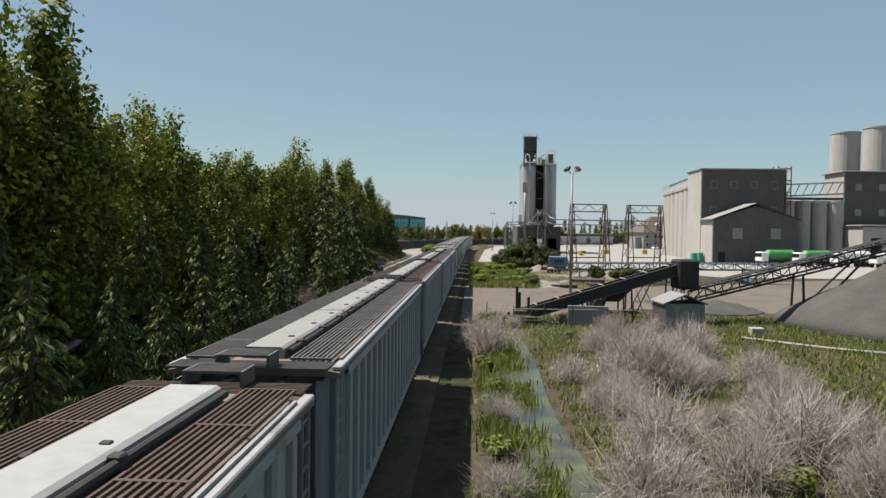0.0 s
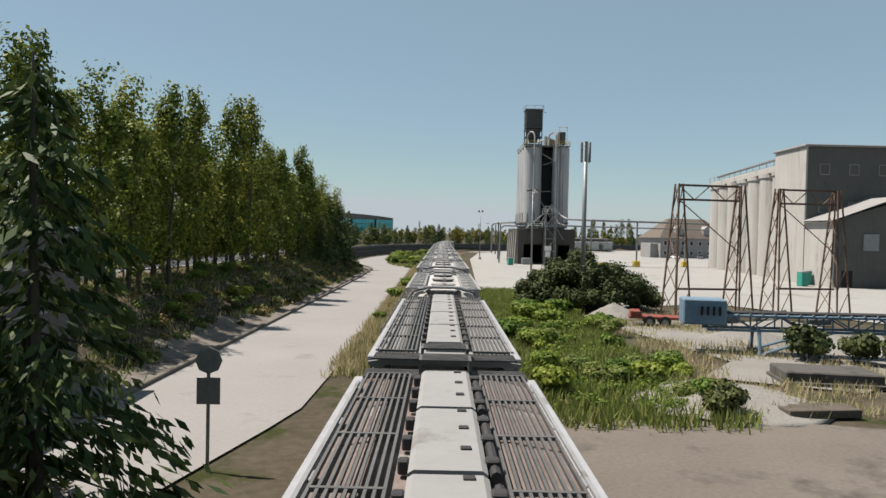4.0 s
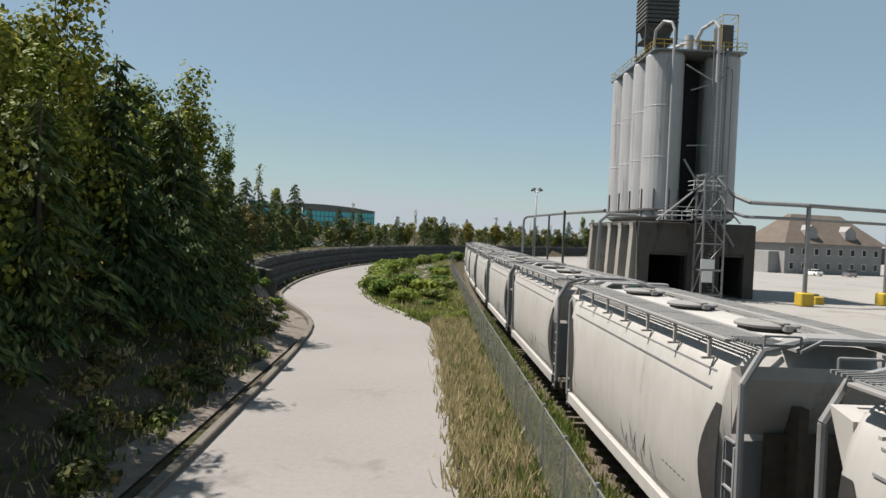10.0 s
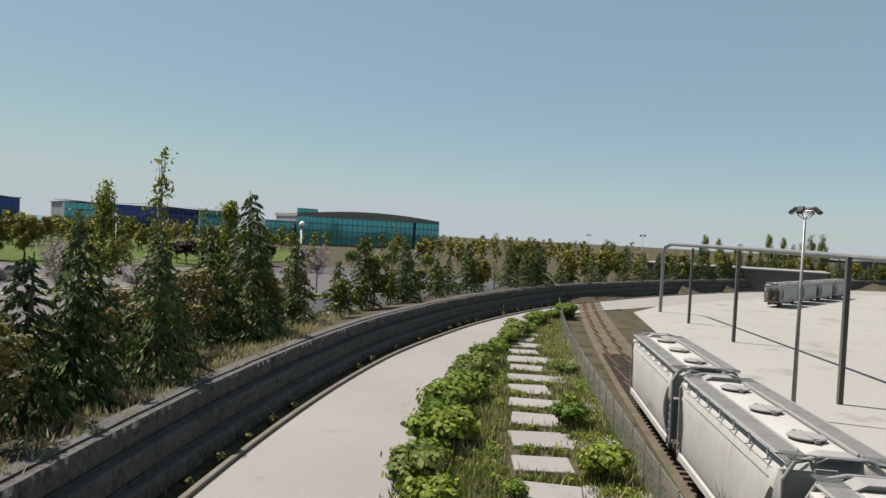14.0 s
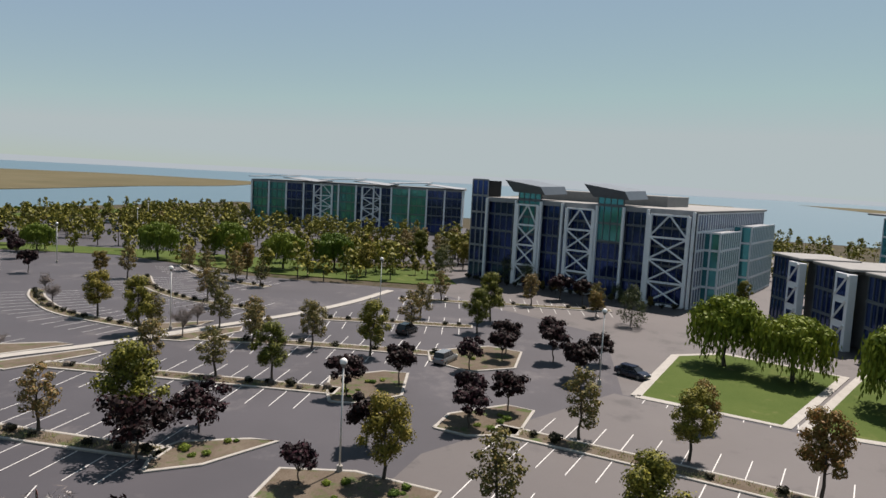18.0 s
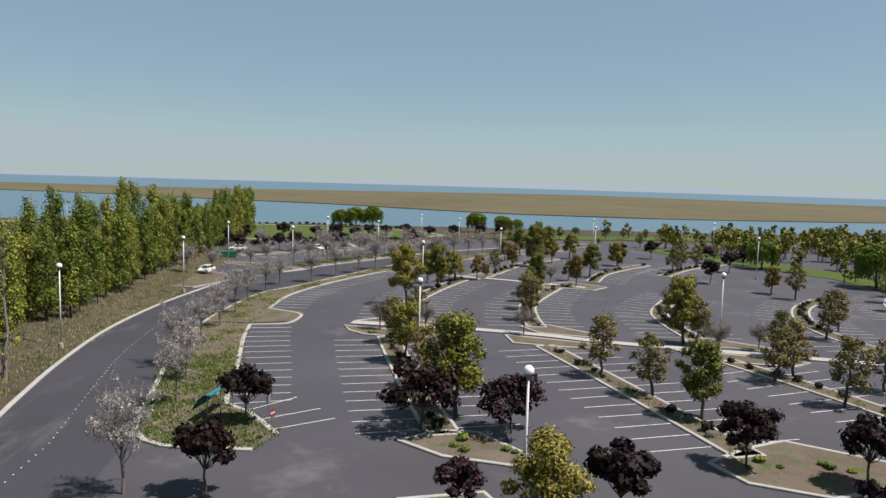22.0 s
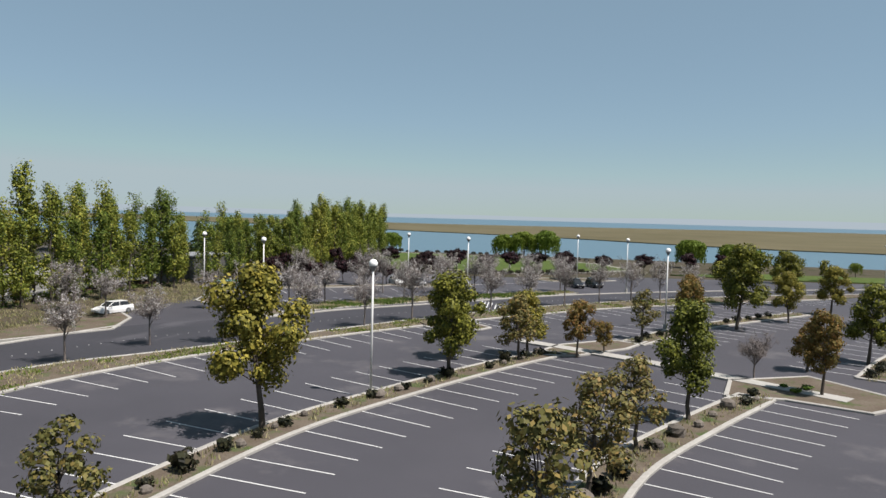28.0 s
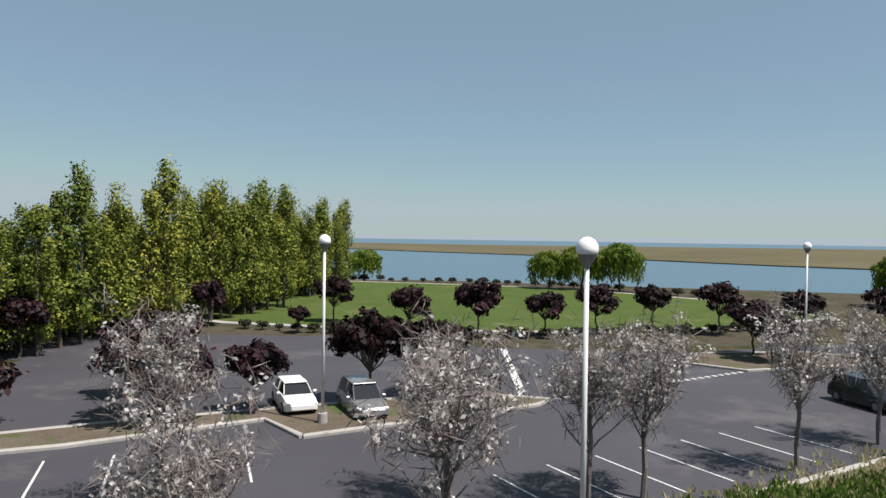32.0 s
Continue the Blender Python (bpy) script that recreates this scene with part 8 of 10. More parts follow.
# boxed trough conveyor in the weeds
th = thing("conveyor", "dark boxed belt conveyor with pale cross ties rising over the weeds", "conveyor")
ca, cb = Vector((8.0, 54.7, 0.35)), Vector((20.3, 56.0, 4.0))
cd = (cb - ca).normalized()
cs = cd.cross(Vector((0, 0, 1))).normalized()
cu = cs.cross(cd).normalized()
for sd in (-1, 1):
    o = cs * (0.62 * sd)
    t_ = cs * 0.03
    mb = MB()
    mb.loft([[p + o - t_, p + o + t_, p + o + t_ + cu * 0.75, p + o - t_ + cu * 0.75] for p in (ca, cb)])
    part("side_plate", mb, M_BLACK, th)
    part("top_flange", MB().loft([[p + o - t_ * 2.4 + cu * 0.75, p + o + t_ * 2.4 + cu * 0.75, p + o + t_ * 2.4 + cu * 0.81, p + o - t_ * 2.4 + cu * 0.81] for p in (ca, cb)]), M_CORR, th)
    part("bottom_flange", MB().loft([[p + o - t_ * 2.4 - cu * 0.06, p + o + t_ * 2.4 - cu * 0.06, p + o + t_ * 2.4, p + o - t_ * 2.4] for p in (ca, cb)]), M_CORR, th)
part("belt", MB().loft([[p - cs * 0.58 + cu * 0.5, p + cs * 0.58 + cu * 0.5, p + cs * 0.58 + cu * 0.54, p - cs * 0.58 + cu * 0.54] for p in (ca, cb)]), M_TYRE, th)
for k in range(7):
    p = ca.lerp(cb, (k + 0.6) / 7.2) + cu * 0.86
    part("cross_tie", MB().tube([p - cs * 0.7, p + cs * 0.7], 0.045, 6), M_KERB, th)
for k in (0.38, 0.66, 0.92):
    p = ca.lerp(cb, k)
    for sd in (-1, 1):
        q = p + cs * (0.62 * sd)
        part("leg", MB().tube([q, (q.x + cs.x * 0.35 * sd, q.y + cs.y * 0.35 * sd, 0)], 0.07, 6), M_BLACK, th)
        part("brace", MB().tube([q + cd * 1.6 + cu * 0.05, (q.x + cs.x * 0.35 * sd, q.y + cs.y * 0.35 * sd, 0.3)], 0.05, 6), M_CORR, th)
p = ca.lerp(cb, 0.03)
part("tail_drum", MB().cyl(tuple(p - cs * 0.56 + cu * 0.3), tuple(p + cs * 0.56 + cu * 0.3), 0.2, n=14), M_TIE, th)
part("tail_frame", MB().box((7.3, 54.5, 0.45), (2.2, 1.7, 0.5), rz=6, bev=0.05), M_TIE, th)
part("head_hood", MB().box((20.5, 55.9, 3.9), (1.7, 1.7, 2.3), rz=6, bev=0.15), M_BLACK, th)
part("cable", MB().tube([(16.6, 55.0, 2.6), (16.9, 54.6, 1.3), (17.4, 54.3, 0.4), (18.2, 54.1, 0.05)], 0.03, 5).tube([(17.2, 55.0, 2.8), (17.7, 54.5, 1.5), (18.6, 54.2, 0.5), (19.6, 54.0, 0.05)], 0.03, 5), M_BLACK, th)

th = thing("feed_hopper", "black steel feed hopper with a flared chute on short legs", "hopper", "", "", pose(16.3, 64.0, 0, 0, 0, 8))
part("funnel", MB().loft([[(-0.5, -0.5, 0.9), (0.7, -0.5, 0.9), (0.7, 0.5, 0.9), (-0.5, 0.5, 0.9)], [(-1.5, -1.1, 2.05), (1.5, -1.1, 1.95), (1.5, 1.1, 1.95), (-1.5, 1.1, 2.05)], [(-1.6, -1.1, 2.35), (1.55, -1.1, 2.1), (1.55, 1.1, 2.1), (-1.6, 1.1, 2.35)], [(-1.5, -1.0, 2.33), (1.45, -1.0, 2.08), (1.45, 1.0, 2.08), (-1.5, 1.0, 2.33)], [(-0.4, -0.4, 1.0), (0.6, -0.4, 1.0), (0.6, 0.4, 1.0), (-0.4, 0.4, 1.0)]], caps=False), M_BLACK, th)
part("lip", MB().box((-1.5, 0, 2.42), (0.9, 2.0, 0.22), bev=0.06), M_BLACK, th)
part("chute", MB().loft([[(-1.9, -0.5, 0.1), (-0.9, -0.5, 0.1), (-0.9, 0.5, 0.1), (-1.9, 0.5, 0.1)], [(-2.1, -0.6, 1.1), (-0.5, -0.6, 1.0), (-0.5, 0.6, 1.0), (-2.1, 0.6, 1.1)]]), M_CORR, th)
for x in (-0.8, 1.0):
    for y in (-0.7, 0.7):
        part("leg", MB().box((x, y, 0.7), (0.12, 0.12, 1.4)), M_BLACK, th)

# pipe-rail fence before the machine
th = thing("pipe_fence", "rusty grey pipe-rail fence with leaning posts in the brush", "fence")
for x, h in ((5.0, 1.75), (7.0, 1.5), (9.3, 1.7), (11.4, 1.6), (15.9, 1.9)):
    part("post", MB().tube([(x, 53.0, -0.05), (x + 0.03, 53.0 + 0.05, h)], 0.04, 6), M_CORR, th)
for z, x1 in ((1.25, 15.9), (0.62, 9.4)):
    part("rail", MB().tube([(5.0, 53.02, z), (x1, 53.06, z + 0.04)], 0.03, 6), M_KERB, th)

th, up, d = conveyor((21.0, 57.0, 1.6), (58, 62, 10.6), 1.3, M_BLACK, "long dark conveyor rising over the gravel heap", (0.25, 0.6, 0.9))


def heap(name, c, r, h, mat, label, n=26, seed=2):
    mb = MB()
    rings = []
    for k in range(9):
        f = k / 8
        rr = r * (1 - f) ** 0.9 + 0.05
        rings.append([(c[0] + rr * math.cos(6.2832 * i / n) * (1 + 0.16 * noise.noise(Vector((i * 0.35, k * 0.3, seed)))), c[1] + rr * math.sin(6.2832 * i / n) * (1 + 0.16 * noise.noise(Vector((i * 0.35, k * 0.3, seed + 9)))), -0.05 + h * f + 0.2 * noise.noise(Vector((i * 0.6, k, seed)))) for i in range(n)])
    mb.loft(rings)
    return tagged(part(name, mb, mat, None, "", True), label, "heap")


heap("gravel_heap", (39, 56), 11, 6.2, M_GRAVEL, "large grey gravel heap under the conveyor")
heap("spoil_heap", (26.5, 66), 4, 1.0, M_GRAVEL, "low dark heap of spoil on dirt", seed=4)
heap("rubble_heap", (15.4, 124.6), 2.6, 1.3, M_GRAVELP, "pale rubble heap lying beside the large bush", seed=5)
heap("rubble_heap", (22, 112), 3.5, 0.9, M_GRAVELP, "pale rubble heap in the rough grass", seed=6)
heap("rubble_heap", (12.5, 93), 4.5, 0.8, M_GRAVELP, "low heap of broken rock beside the dirt yard", seed=7)
heap("earth_heap", (27, 117), 5, 1.0, M_GRAVELP, "low pale earth mound in the yard", seed=8)

# ---- small shed, machinery and clutter by the weeds ----
th = thing("metal_shed", "small pale ribbed metal shed with a pitched roof", "shed", "", "", pose(18.5, 50.6, 0, 0, 0, 4))
part("wall", MB().box((0, 0, 1.1), (2.7, 2.7, 2.2)), M_SHED, th)
mb = MB()
for k in range(14):
    for sy in (-1, 1):
        mb.box((-1.3 + 0.2 * k, sy * 1.37, 1.1), (0.05, 0.05, 2.2))
        mb.box((sy * 1.37, -1.3 + 0.2 * k, 1.1), (0.05, 0.05, 2.2))
part("ribbing", mb, M_SHED, th)
mb = MB()
mb.loft([[(-1.55, -1.5, 2.15), (0, -1.5, 2.8), (1.55, -1.5, 2.15), (1.55, -1.5, 2.23), (0, -1.5, 2.88), (-1.55, -1.5, 2.23)], [(-1.55, 1.5, 2.15), (0, 1.5, 2.8), (1.55, 1.5, 2.15), (1.55, 1.5, 2.23), (0, 1.5, 2.88), (-1.55, 1.5, 2.23)]])
part("roof", mb, M_SHED, th)
mb = MB()
mb.tube(smooth_line([(22, 48), (26, 44), (31, 41), (36, 36), (44, 32)], 1.5) and [(x, y, 0.12) for x, y in smooth_line([(22, 48), (26, 44), (31, 41), (36, 36), (44, 32)], 1.5)], 0.09, 6)
tagged(part("hose", mb, M_KERB), "pale hose lying across the grass", "hose")
tagged(part("valve_box", MB().box((23.6, 49.6, 0.3), (0.9, 0.7, 0.6), bev=0.05), M_KERB), "pale concrete valve box on the grass", "valve box")
th = thing("old_machine", "dark rusty machine frame with upright posts in the weeds", "machinery", "", "", pose(7.2, 53.9, 0, 0, 0, -6))
mb = MB()
for x, y, h in ((0.1, 0.5, 2.9), (0.3, 0.5, 2.4), (1.0, 0.1, 2.1), (-0.5, 0.2, 0.9), (1.6, -0.3, 1.1)):
    mb.box((x, y, h / 2), (0.2, 0.2, h), bev=0.02)
part("upright_frame", mb, M_BLACK, th)
mb = MB()
mb.box((0.3, 0, 0.5), (2.2, 0.3, 0.3), bev=0.03).box((0.6, 0.6, 0.8), (1.4, 1.2, 0.5), bev=0.06).box((0.4, -0.5, 0.3), (2.6, 0.2, 0.2))
part("frame", mb, M_TIE, th)
tagged(part("barrier_panel", MB().box((12.6, 53.2, 0.8), (3.0, 0.12, 1.5), rz=-8, bev=0.03), M_SHED), "grey metal panel standing in the weeds", "panel")
mb = MB()
mb.box((19.6, 97.6, 0.42), (4.6, 2.6, 0.5), rz=-8, bev=0.06).box((19.6, 97.5, 0.1), (4.9, 2.9, 0.2), rz=-8, bev=0.03)
tagged(part("concrete_slab", mb, M_OLDC), "grey concrete slab on the ground", "slab")
tagged(part("concrete_slab", MB().box((24.0, 95.5, 0.3), (3.0, 1.6, 0.5), rz=20, bev=0.06), M_CORR), "dark concrete slab on the ground", "slab")
tagged(part("timber_stack", MB().box((15.5, 90.4, 0.2), (3.2, 0.8, 0.35), rz=8, bev=0.03).box((15.8, 91.4, 0.15), (3.0, 0.7, 0.25), rz=2, bev=0.03), M_TIE), "low stack of old timbers", "timber")
# low trailer
th = thing("trailer", "red-brown low flatbed trailer in the weeds", "trailer", "", "", pose(17.6, 119.0, 0, 0, 0, -12))
part("deck", MB().box((0, 0, 0.75), (4.6, 1.9, 0.22), bev=0.04).box((-1.8, 0, 1.05), (0.8, 1.9, 0.4), bev=0.05), M_RED, th)
part("drawbar", MB().tube([(2.2, 0.5, 0.7), (3.8, 0, 0.55)], 0.07, 6).tube([(2.2, -0.5, 0.7), (3.8, 0, 0.55)], 0.07, 6), M_RAIL, th)
for x in (-0.7, 0.5):
    for s in (-1, 1):
        w = part("wheel", MB().cyl((x, s * 0.8, 0.45), (x, s * 1.05, 0.45), 0.45, n=18), M_TYRE, th)
        part("rim", MB().cyl((x, s * 1.02, 0.45), (x, s * 1.06, 0.45), 0.22, n=12), M_STEEL, w)
for i, (x, y, a) in enumerate(((24.5, 122, 20), (27.4, 121, -30), (29.5, 124, 60), (32, 121.5, 10))):
    tagged(part("scrap", MB().box((x, y, 0.35), (2.2, 0.6, 0.5), rz=a, bev=0.06).tube([(x - 1, y, 0.6), (x + 1.2, y + 0.5, 0.9)], 0.12, 6), M_CORR), "heap of grey scrap metal", "scrap", "scrap pieces")
# green portable toilets, skips
for x, y, h in ((16.2, 228.6, 1.6), (60.2, 178, 2.2), (57.5, 174, 2.2)):
    th = thing("portable_toilet", "teal plastic portable toilet standing in the yard", "portable toilet", "portable toilets", "", pose(x, y, 0, 0, 0, 15))
    part("cabin", MB().box((0, 0, h / 2), (1.2, 1.2, h), bev=0.06), M_GREEN, th)
    part("roof", MB().box((0, 0, h + 0.08), (1.25, 1.25, 0.16), bev=0.07), M_SHED, th)
    part("door", MB().box((0, -0.62, h * 0.48), (0.8, 0.04, h * 0.85), bev=0.015), M_GREEN, th)
for x, y in ((36.5, 215), (40.5, 236.5), (38.5, 232)):
    tagged(part("bollard_block", MB().box((x, y, 0.45), (1.2, 0.8, 0.9), rz=12, bev=0.08), M_YELLOW), "yellow concrete barrier block", "barrier", "barrier blocks")


def tanker(m, tank, colour):
    th = thing("tank_lorry", "white lorry with a long %s tank parked in the yard" % colour, "lorry", "lorries in the yard", "", m)
    part("chassis", MB().box((-0.8, 0, 0.95), (9.6, 1.0, 0.3), bev=0.04), M_BLACK, th)
    part("cab", MB().box((3.1, 0, 2.0), (1.9, 2.4, 2.2), bev=0.2), M_CARW, th)
    part("windscreen", MB().box((4.03, 0, 2.4), (0.08, 2.0, 0.9), bev=0.02), M_CGLASS, th)
    mb = MB()
    rings = []
    for x, r in ((-5.6, 0.7), (-5.4, 1.0), (-5.2, 1.08), (1.4, 1.08), (1.6, 1.0), (1.8, 0.7)):
        rings.append([(x, r * math.cos(6.2832 * i / 16), 2.5 + r * math.sin(6.2832 * i / 16)) for i in range(16)])
    mb.loft(rings)
    part("tank", mb, tank, th)
    part("tank_walk", MB().box((-1.9, 0, 3.62), (6.4, 0.5, 0.06)), M_STEEL, th)
    for x in (3.1, 1.2, -3.4, -4.7):
        for s in (-1, 1):
            part("wheel", MB().cyl((x, s * 0.85, 0.52), (x, s * 1.2, 0.52), 0.52, n=16), M_TYRE, th)


for i in range(4):
    tanker(pose(72 + i * 7.5, 163.5 - i * 1.6, 0, 0, 0, 200), M_TRUCKG if i < 2 else M_CARW, "green" if i < 2 else "white")
copy_thing(car_w, pose(83, 312, 0.02, 0, 0, 100))
copy_thing(car_s, pose(92, 313, 0.02, 0, 0, 80))
# stop sign seen from the back
th = thing("road_sign", "grey back of an octagonal sign on a post", "sign", "", "", pose(-6.9, 82.5, 0))
part("post", MB().box((0, 0, 1.75), (0.09, 0.06, 3.5)), M_STEEL, th)
part("plate", MB().cyl((0, -0.02, 3.25), (0, 0.02, 3.25), 0.40, n=8), M_STEEL, th)
part("lower_plate", MB().box((0, 0, 2.35), (0.7, 0.03, 0.8), bev=0.01), M_STEEL, th)
# box shed behind the trees on the west bank
th = thing("container", "long dark container building behind the trees", "container", "", "", pose(-19.2, 87, 1.2, 0, 0, 1))
part("body", MB().box((0, 0, 2.8), (6.2, 12.2, 5.6), bev=0.05), M_CORR, th)
part("roof", MB().box((0, 0, 5.75), (6.6, 12.6, 0.25), bev=0.05), M_SHED, th)
for z in (2.4, 4.2):
    part("trim", MB().box((3.13, 0, z), (0.06, 12, 0.12)), M_SHED, th)
# pond in the ditch
mb = MB()
mb.add([(x, y, 0.06) for x, y in smooth_line([(6.2, 12), (5.4, 22), (5.8, 34), (6.4, 44), (7.2, 46), (7.4, 38), (7.2, 26), (8.2, 14)], 3)], [tuple(range(len(smooth_line([(6.2, 12), (5.4, 22), (5.8, 34), (6.4, 44), (7.2, 46), (7.4, 38), (7.2, 26), (8.2, 14)], 3))))])
m_, t_, o_ = _nodes("ditch_water")
b_ = t_.nodes.new("ShaderNodeBsdfPrincipled")
g_ = t_.nodes.new("ShaderNodeNewGeometry")
t_.links.new(_ramp(t_, _noise(t_, g_.outputs["Position"], 0.35, 4.0), [(0.45, (0.035, 0.034, 0.026)), (0.62, (0.085, 0.092, 0.034))]), b_.inputs["Base Color"])
b_.inputs["Roughness"].default_value = 0.18
t_.links.new(b_.outputs[0], o_.inputs["Surface"])
structure("ditch_water", mb, m_, "shallow weedy ditch water", "water")
tagged(part("concrete_pipe", MB().cyl((9.2, 21.0, 0.2), (9.8, 24.0, 0.25), 0.42, n=14).box((9.0, 20.2, 0.3), (1.3, 0.3, 0.8), rz=10, bev=0.05), M_OLDC), "broken concrete pipe end in the ditch", "pipe")

# ---- planting the trees ----
R_G = [tree_round(6.9, 4.4, L_ROUND, 1.15, "round dense green tree in a kerbed median", size=0.165), tree_round(6.3, 4.0, L_ROUND, 1.15, "round dense green tree in a kerbed median", lean=0.6, size=0.165), tree_round(7.4, 4.2, L_ROUND, 1.2, "round dense green tree in a kerbed median", lean=-0.5, size=0.165)]
R_F = [tree_round(6.9, 4.6, L_ROUND, 0.62, "distant round green tree beside the drive", size=0.4), tree_round(6.4, 4.2, L_ROUND, 0.6, "distant round green tree beside the drive", size=0.4, lean=0.5)]
R_O = [tree_round(6.2, 3.9, L_OLIVE, 0.55, "thin olive-green tree in a kerbed median", lean=0.4, size=0.2), tree_round(5.8, 3.5, L_OLIVE, 0.42, "thin olive-green tree in a kerbed median", lean=-0.6, size=0.2)]
R_R = [tree_round(7.0, 4.0, L_RUST, 0.9, "olive tree with rusty new leaves in a median", size=0.2), tree_round(6.0, 3.8, L_RUST, 0.7, "olive tree with rusty new leaves in a median", lean=0.5, size=0.2)]
BARE = [tree_bare(6.9, 3.4, 9, "grey leafless tree with sparse white blossom in the planting strip", 19), tree_bare(6.3, 3.1, 8, "grey leafless tree with sparse white blossom in the planting strip", 18)]
BARE0 = [tree_bare(4.6, 3.4, 0, "grey leafless young tree", 22)]
PLUM = [tree_plum(4.9, 4.2), tree_plum(4.6, 3.9)]
PLUMW = [tree_plum(4.9, 5.7)]
WIL = [tree_willow(9.4, 10.5), tree_willow(8.6, 9.6)]

strew(R_G, [(-68.7, 192.2), (-72.0, 210.6, 1.3), (-73.6, 233.6, 1.05), (-93.0, 211.6), (-108.5, 217), (-104.3, 183.1, 1.25), (-140.5, 225.5, 1.15), (-69, 254, 1.05), (-89, 257), (-74.7, 301.9), (-70.5, 156, 1.25), (-77.1, 139.0, 1.2), (-103.0, 102.8, 1.3), (-94.4, 145.5, 0.95), (-111.8, 120.4), (-110.2, 170, 1.1), (-110.5, 93.6, 0.85), (-114, 74), (-106, 76, 1.1), (-118, 83), (-123, 107, 0.9), (-130, 226)], flat, 0.95, 1.08, 1)
strew(R_O, [(-67.3, 183.4), (-70, 202.2, 1.15), (-88.3, 198.7), (-91.2, 205.3), (-108.2, 208.4), (-106.3, 200.3), (-109.4, 198.7, 1.15), (-112.5, 190.5), (-134, 112), (-139, 106, 1.1), (-146, 99), (-150, 168, 1.1), (-153, 158), (-158.5, 150, 0.9), (-154.5, 212), (-159.5, 229), (-163, 241, 0.9), (-70.8, 243.7, 1.1), (-66.3, 264.3), (-63.6, 273.8, 0.8), (-57.4, 292.7), (-44.6, 320.8), (-90, 247, 1.05), (-82, 276.6, 0.75), (-70, 309.7), (-66, 319.7), (-81.4, 130.6), (-91.2, 152.6), (-88.9, 160, 1.05), (-87.8, 169.5), (-105.7, 184), (-125.5, 180.3), (-131, 175), (-148, 175), (-142.2, 147), (-115.8, 203.7), (-124.5, 217), (-136.5, 214), (-92, 115, 0.9), (-71.4, 171.8, 0.85)], flat, 0.92, 1.1, 2)
strew(R_R, [(-85, 267), (-99, 90.4, 0.95), (-97.2, 108.3, 1.05), (-105.5, 126, 0.8), (-104.4, 135.3, 0.8), (-141.1, 141.1), (-155.7, 166.8), (-155.2, 242, 0.9), (-98.4, 258.6, 0.95)], flat, 0.95, 1.08, 3)
strew(BARE0, [(-84.7, 178.8), (-112.2, 187), (-120.9, 148), (-105.4, 189.6), (-66.1, 176.1), (-72, 176.6), (-58.8, 282.4), (-60.5, 276.5), (-65.3, 280.6), (-88.9, 288.6, 0.8), (-113, 158), (-100.5, 131)], flat, 0.9, 1.1, 4)
strew(BARE, [(-49.9, 224.4, 1.1), (-48.4, 206.8), (-44.8, 193.7), (-45.1, 183.6), (-47.4, 199.5, 0.9), (-45.4, 175), (-45.6, 165.3), (-45.6, 155.4), (-47, 145.4), (-48.2, 136.6), (-53.6, 133), (-57.8, 124.4, 1.1), (-62.2, 118.6), (-65.8, 112.4, 1.05), (-69.9, 110.6), (-73.0, 100.4), (-77.3, 95.4), (-81.7, 90), (-86.4, 84.6), (-91, 79.6), (-95.4, 75.9), (-100.7, 70)], flat, 0.92, 1.1, 5)
strew(BARE, [(-50.6, 103.4, 1.05), (-54.5, 98.8, 1.05), (-58.5, 92.9), (-63.2, 88.2), (-68.4, 79.6), (-74.6, 74.4), (-79.2, 69), (-52.6, 85.6, 1.05), (-61.8, 82.4), (-47.6, 108), (-37, 82.6, 0.9), (-39, 113, 0.9), (-33.6, 125, 0.95), (-42, 109.6), (-29, 126), (-66.5, 80.8)], flat, 0.92, 1.1, 6)
strew(BARE, [(-48.3, 259.4), (-45.3, 272.4), (-43, 280), (-38.6, 297), (-32.7, 309), (-26.6, 321.6), (-22.6, 328), (-49.6, 252), (-56, 261), (-53.8, 272), (-51, 280), (-46.8, 292)], flat, 0.9, 1.08, 7)
strew(PLUMW, [(-75.9, 214.5, 1.0), (-68.8, 213.8, 1.12), (-37.0, 81.3, 1.15), (-44.7, 76.0, 1.1)], flat, 0.97, 1.03, 100)
strew(PLUM, [ (-55.0, 211.8), (-54.8, 224.6), (-70.0, 228, 0.75), (-79.3, 229.5), (-91.3, 221.8), (-97.9, 225.4), (-108, 231), (-114.8, 233.6), (-119, 233.2), (-128, 238), (-87.8, 236.6), (-91, 235.8), (-94.6, 239), (-109.3, 244.5), (-111.7, 244.3), (-118, 240), (-120, 246)], flat, 0.92, 1.08, 8)
strew(PLUM, [(-48.7, 72.8, 0.8), (-53.6, 69.0, 1.15), (-57.0, 66.5, 1.05), (-25.8, 42.5), (-36.5, 43.6, 0.6), (-36.5, 35.4), (-47.6, 42.9), (-53.7, 40.6), (-59.7, 37.4), (-64.4, 33), (-70, 26.4), (-76.6, 29), (-77.6, 43.2), (-78.5, 46.4), (-84.9, 26.1), (-30.5, 80.5), (-20, 60), (-14, 54), (-24, 64), (-40, 72, 0.8), (-94, 22), (-104, 16), (-112, 12)], flat, 0.9, 1.1, 9)
strew(WIL, [(-128, 262.5, 1.12), (-124, 270.6, 1.05), (-115.5, 281.5, 1.15), (-110.5, 288, 1.0), (-12.4, -35, 0.8), (-52.5, -28, 0.75), (-58.5, -28.5, 0.85), (-65.5, -28, 0.85), (-107, -14, 0.85), (-117, -9, 0.8), (-170, 131.5, 0.95), (-182, 143.5, 0.95), (-174, 165, 0.95), (-163, 100, 0.8), (-181, 175, 0.9)], flat, 0.95, 1.05, 10)
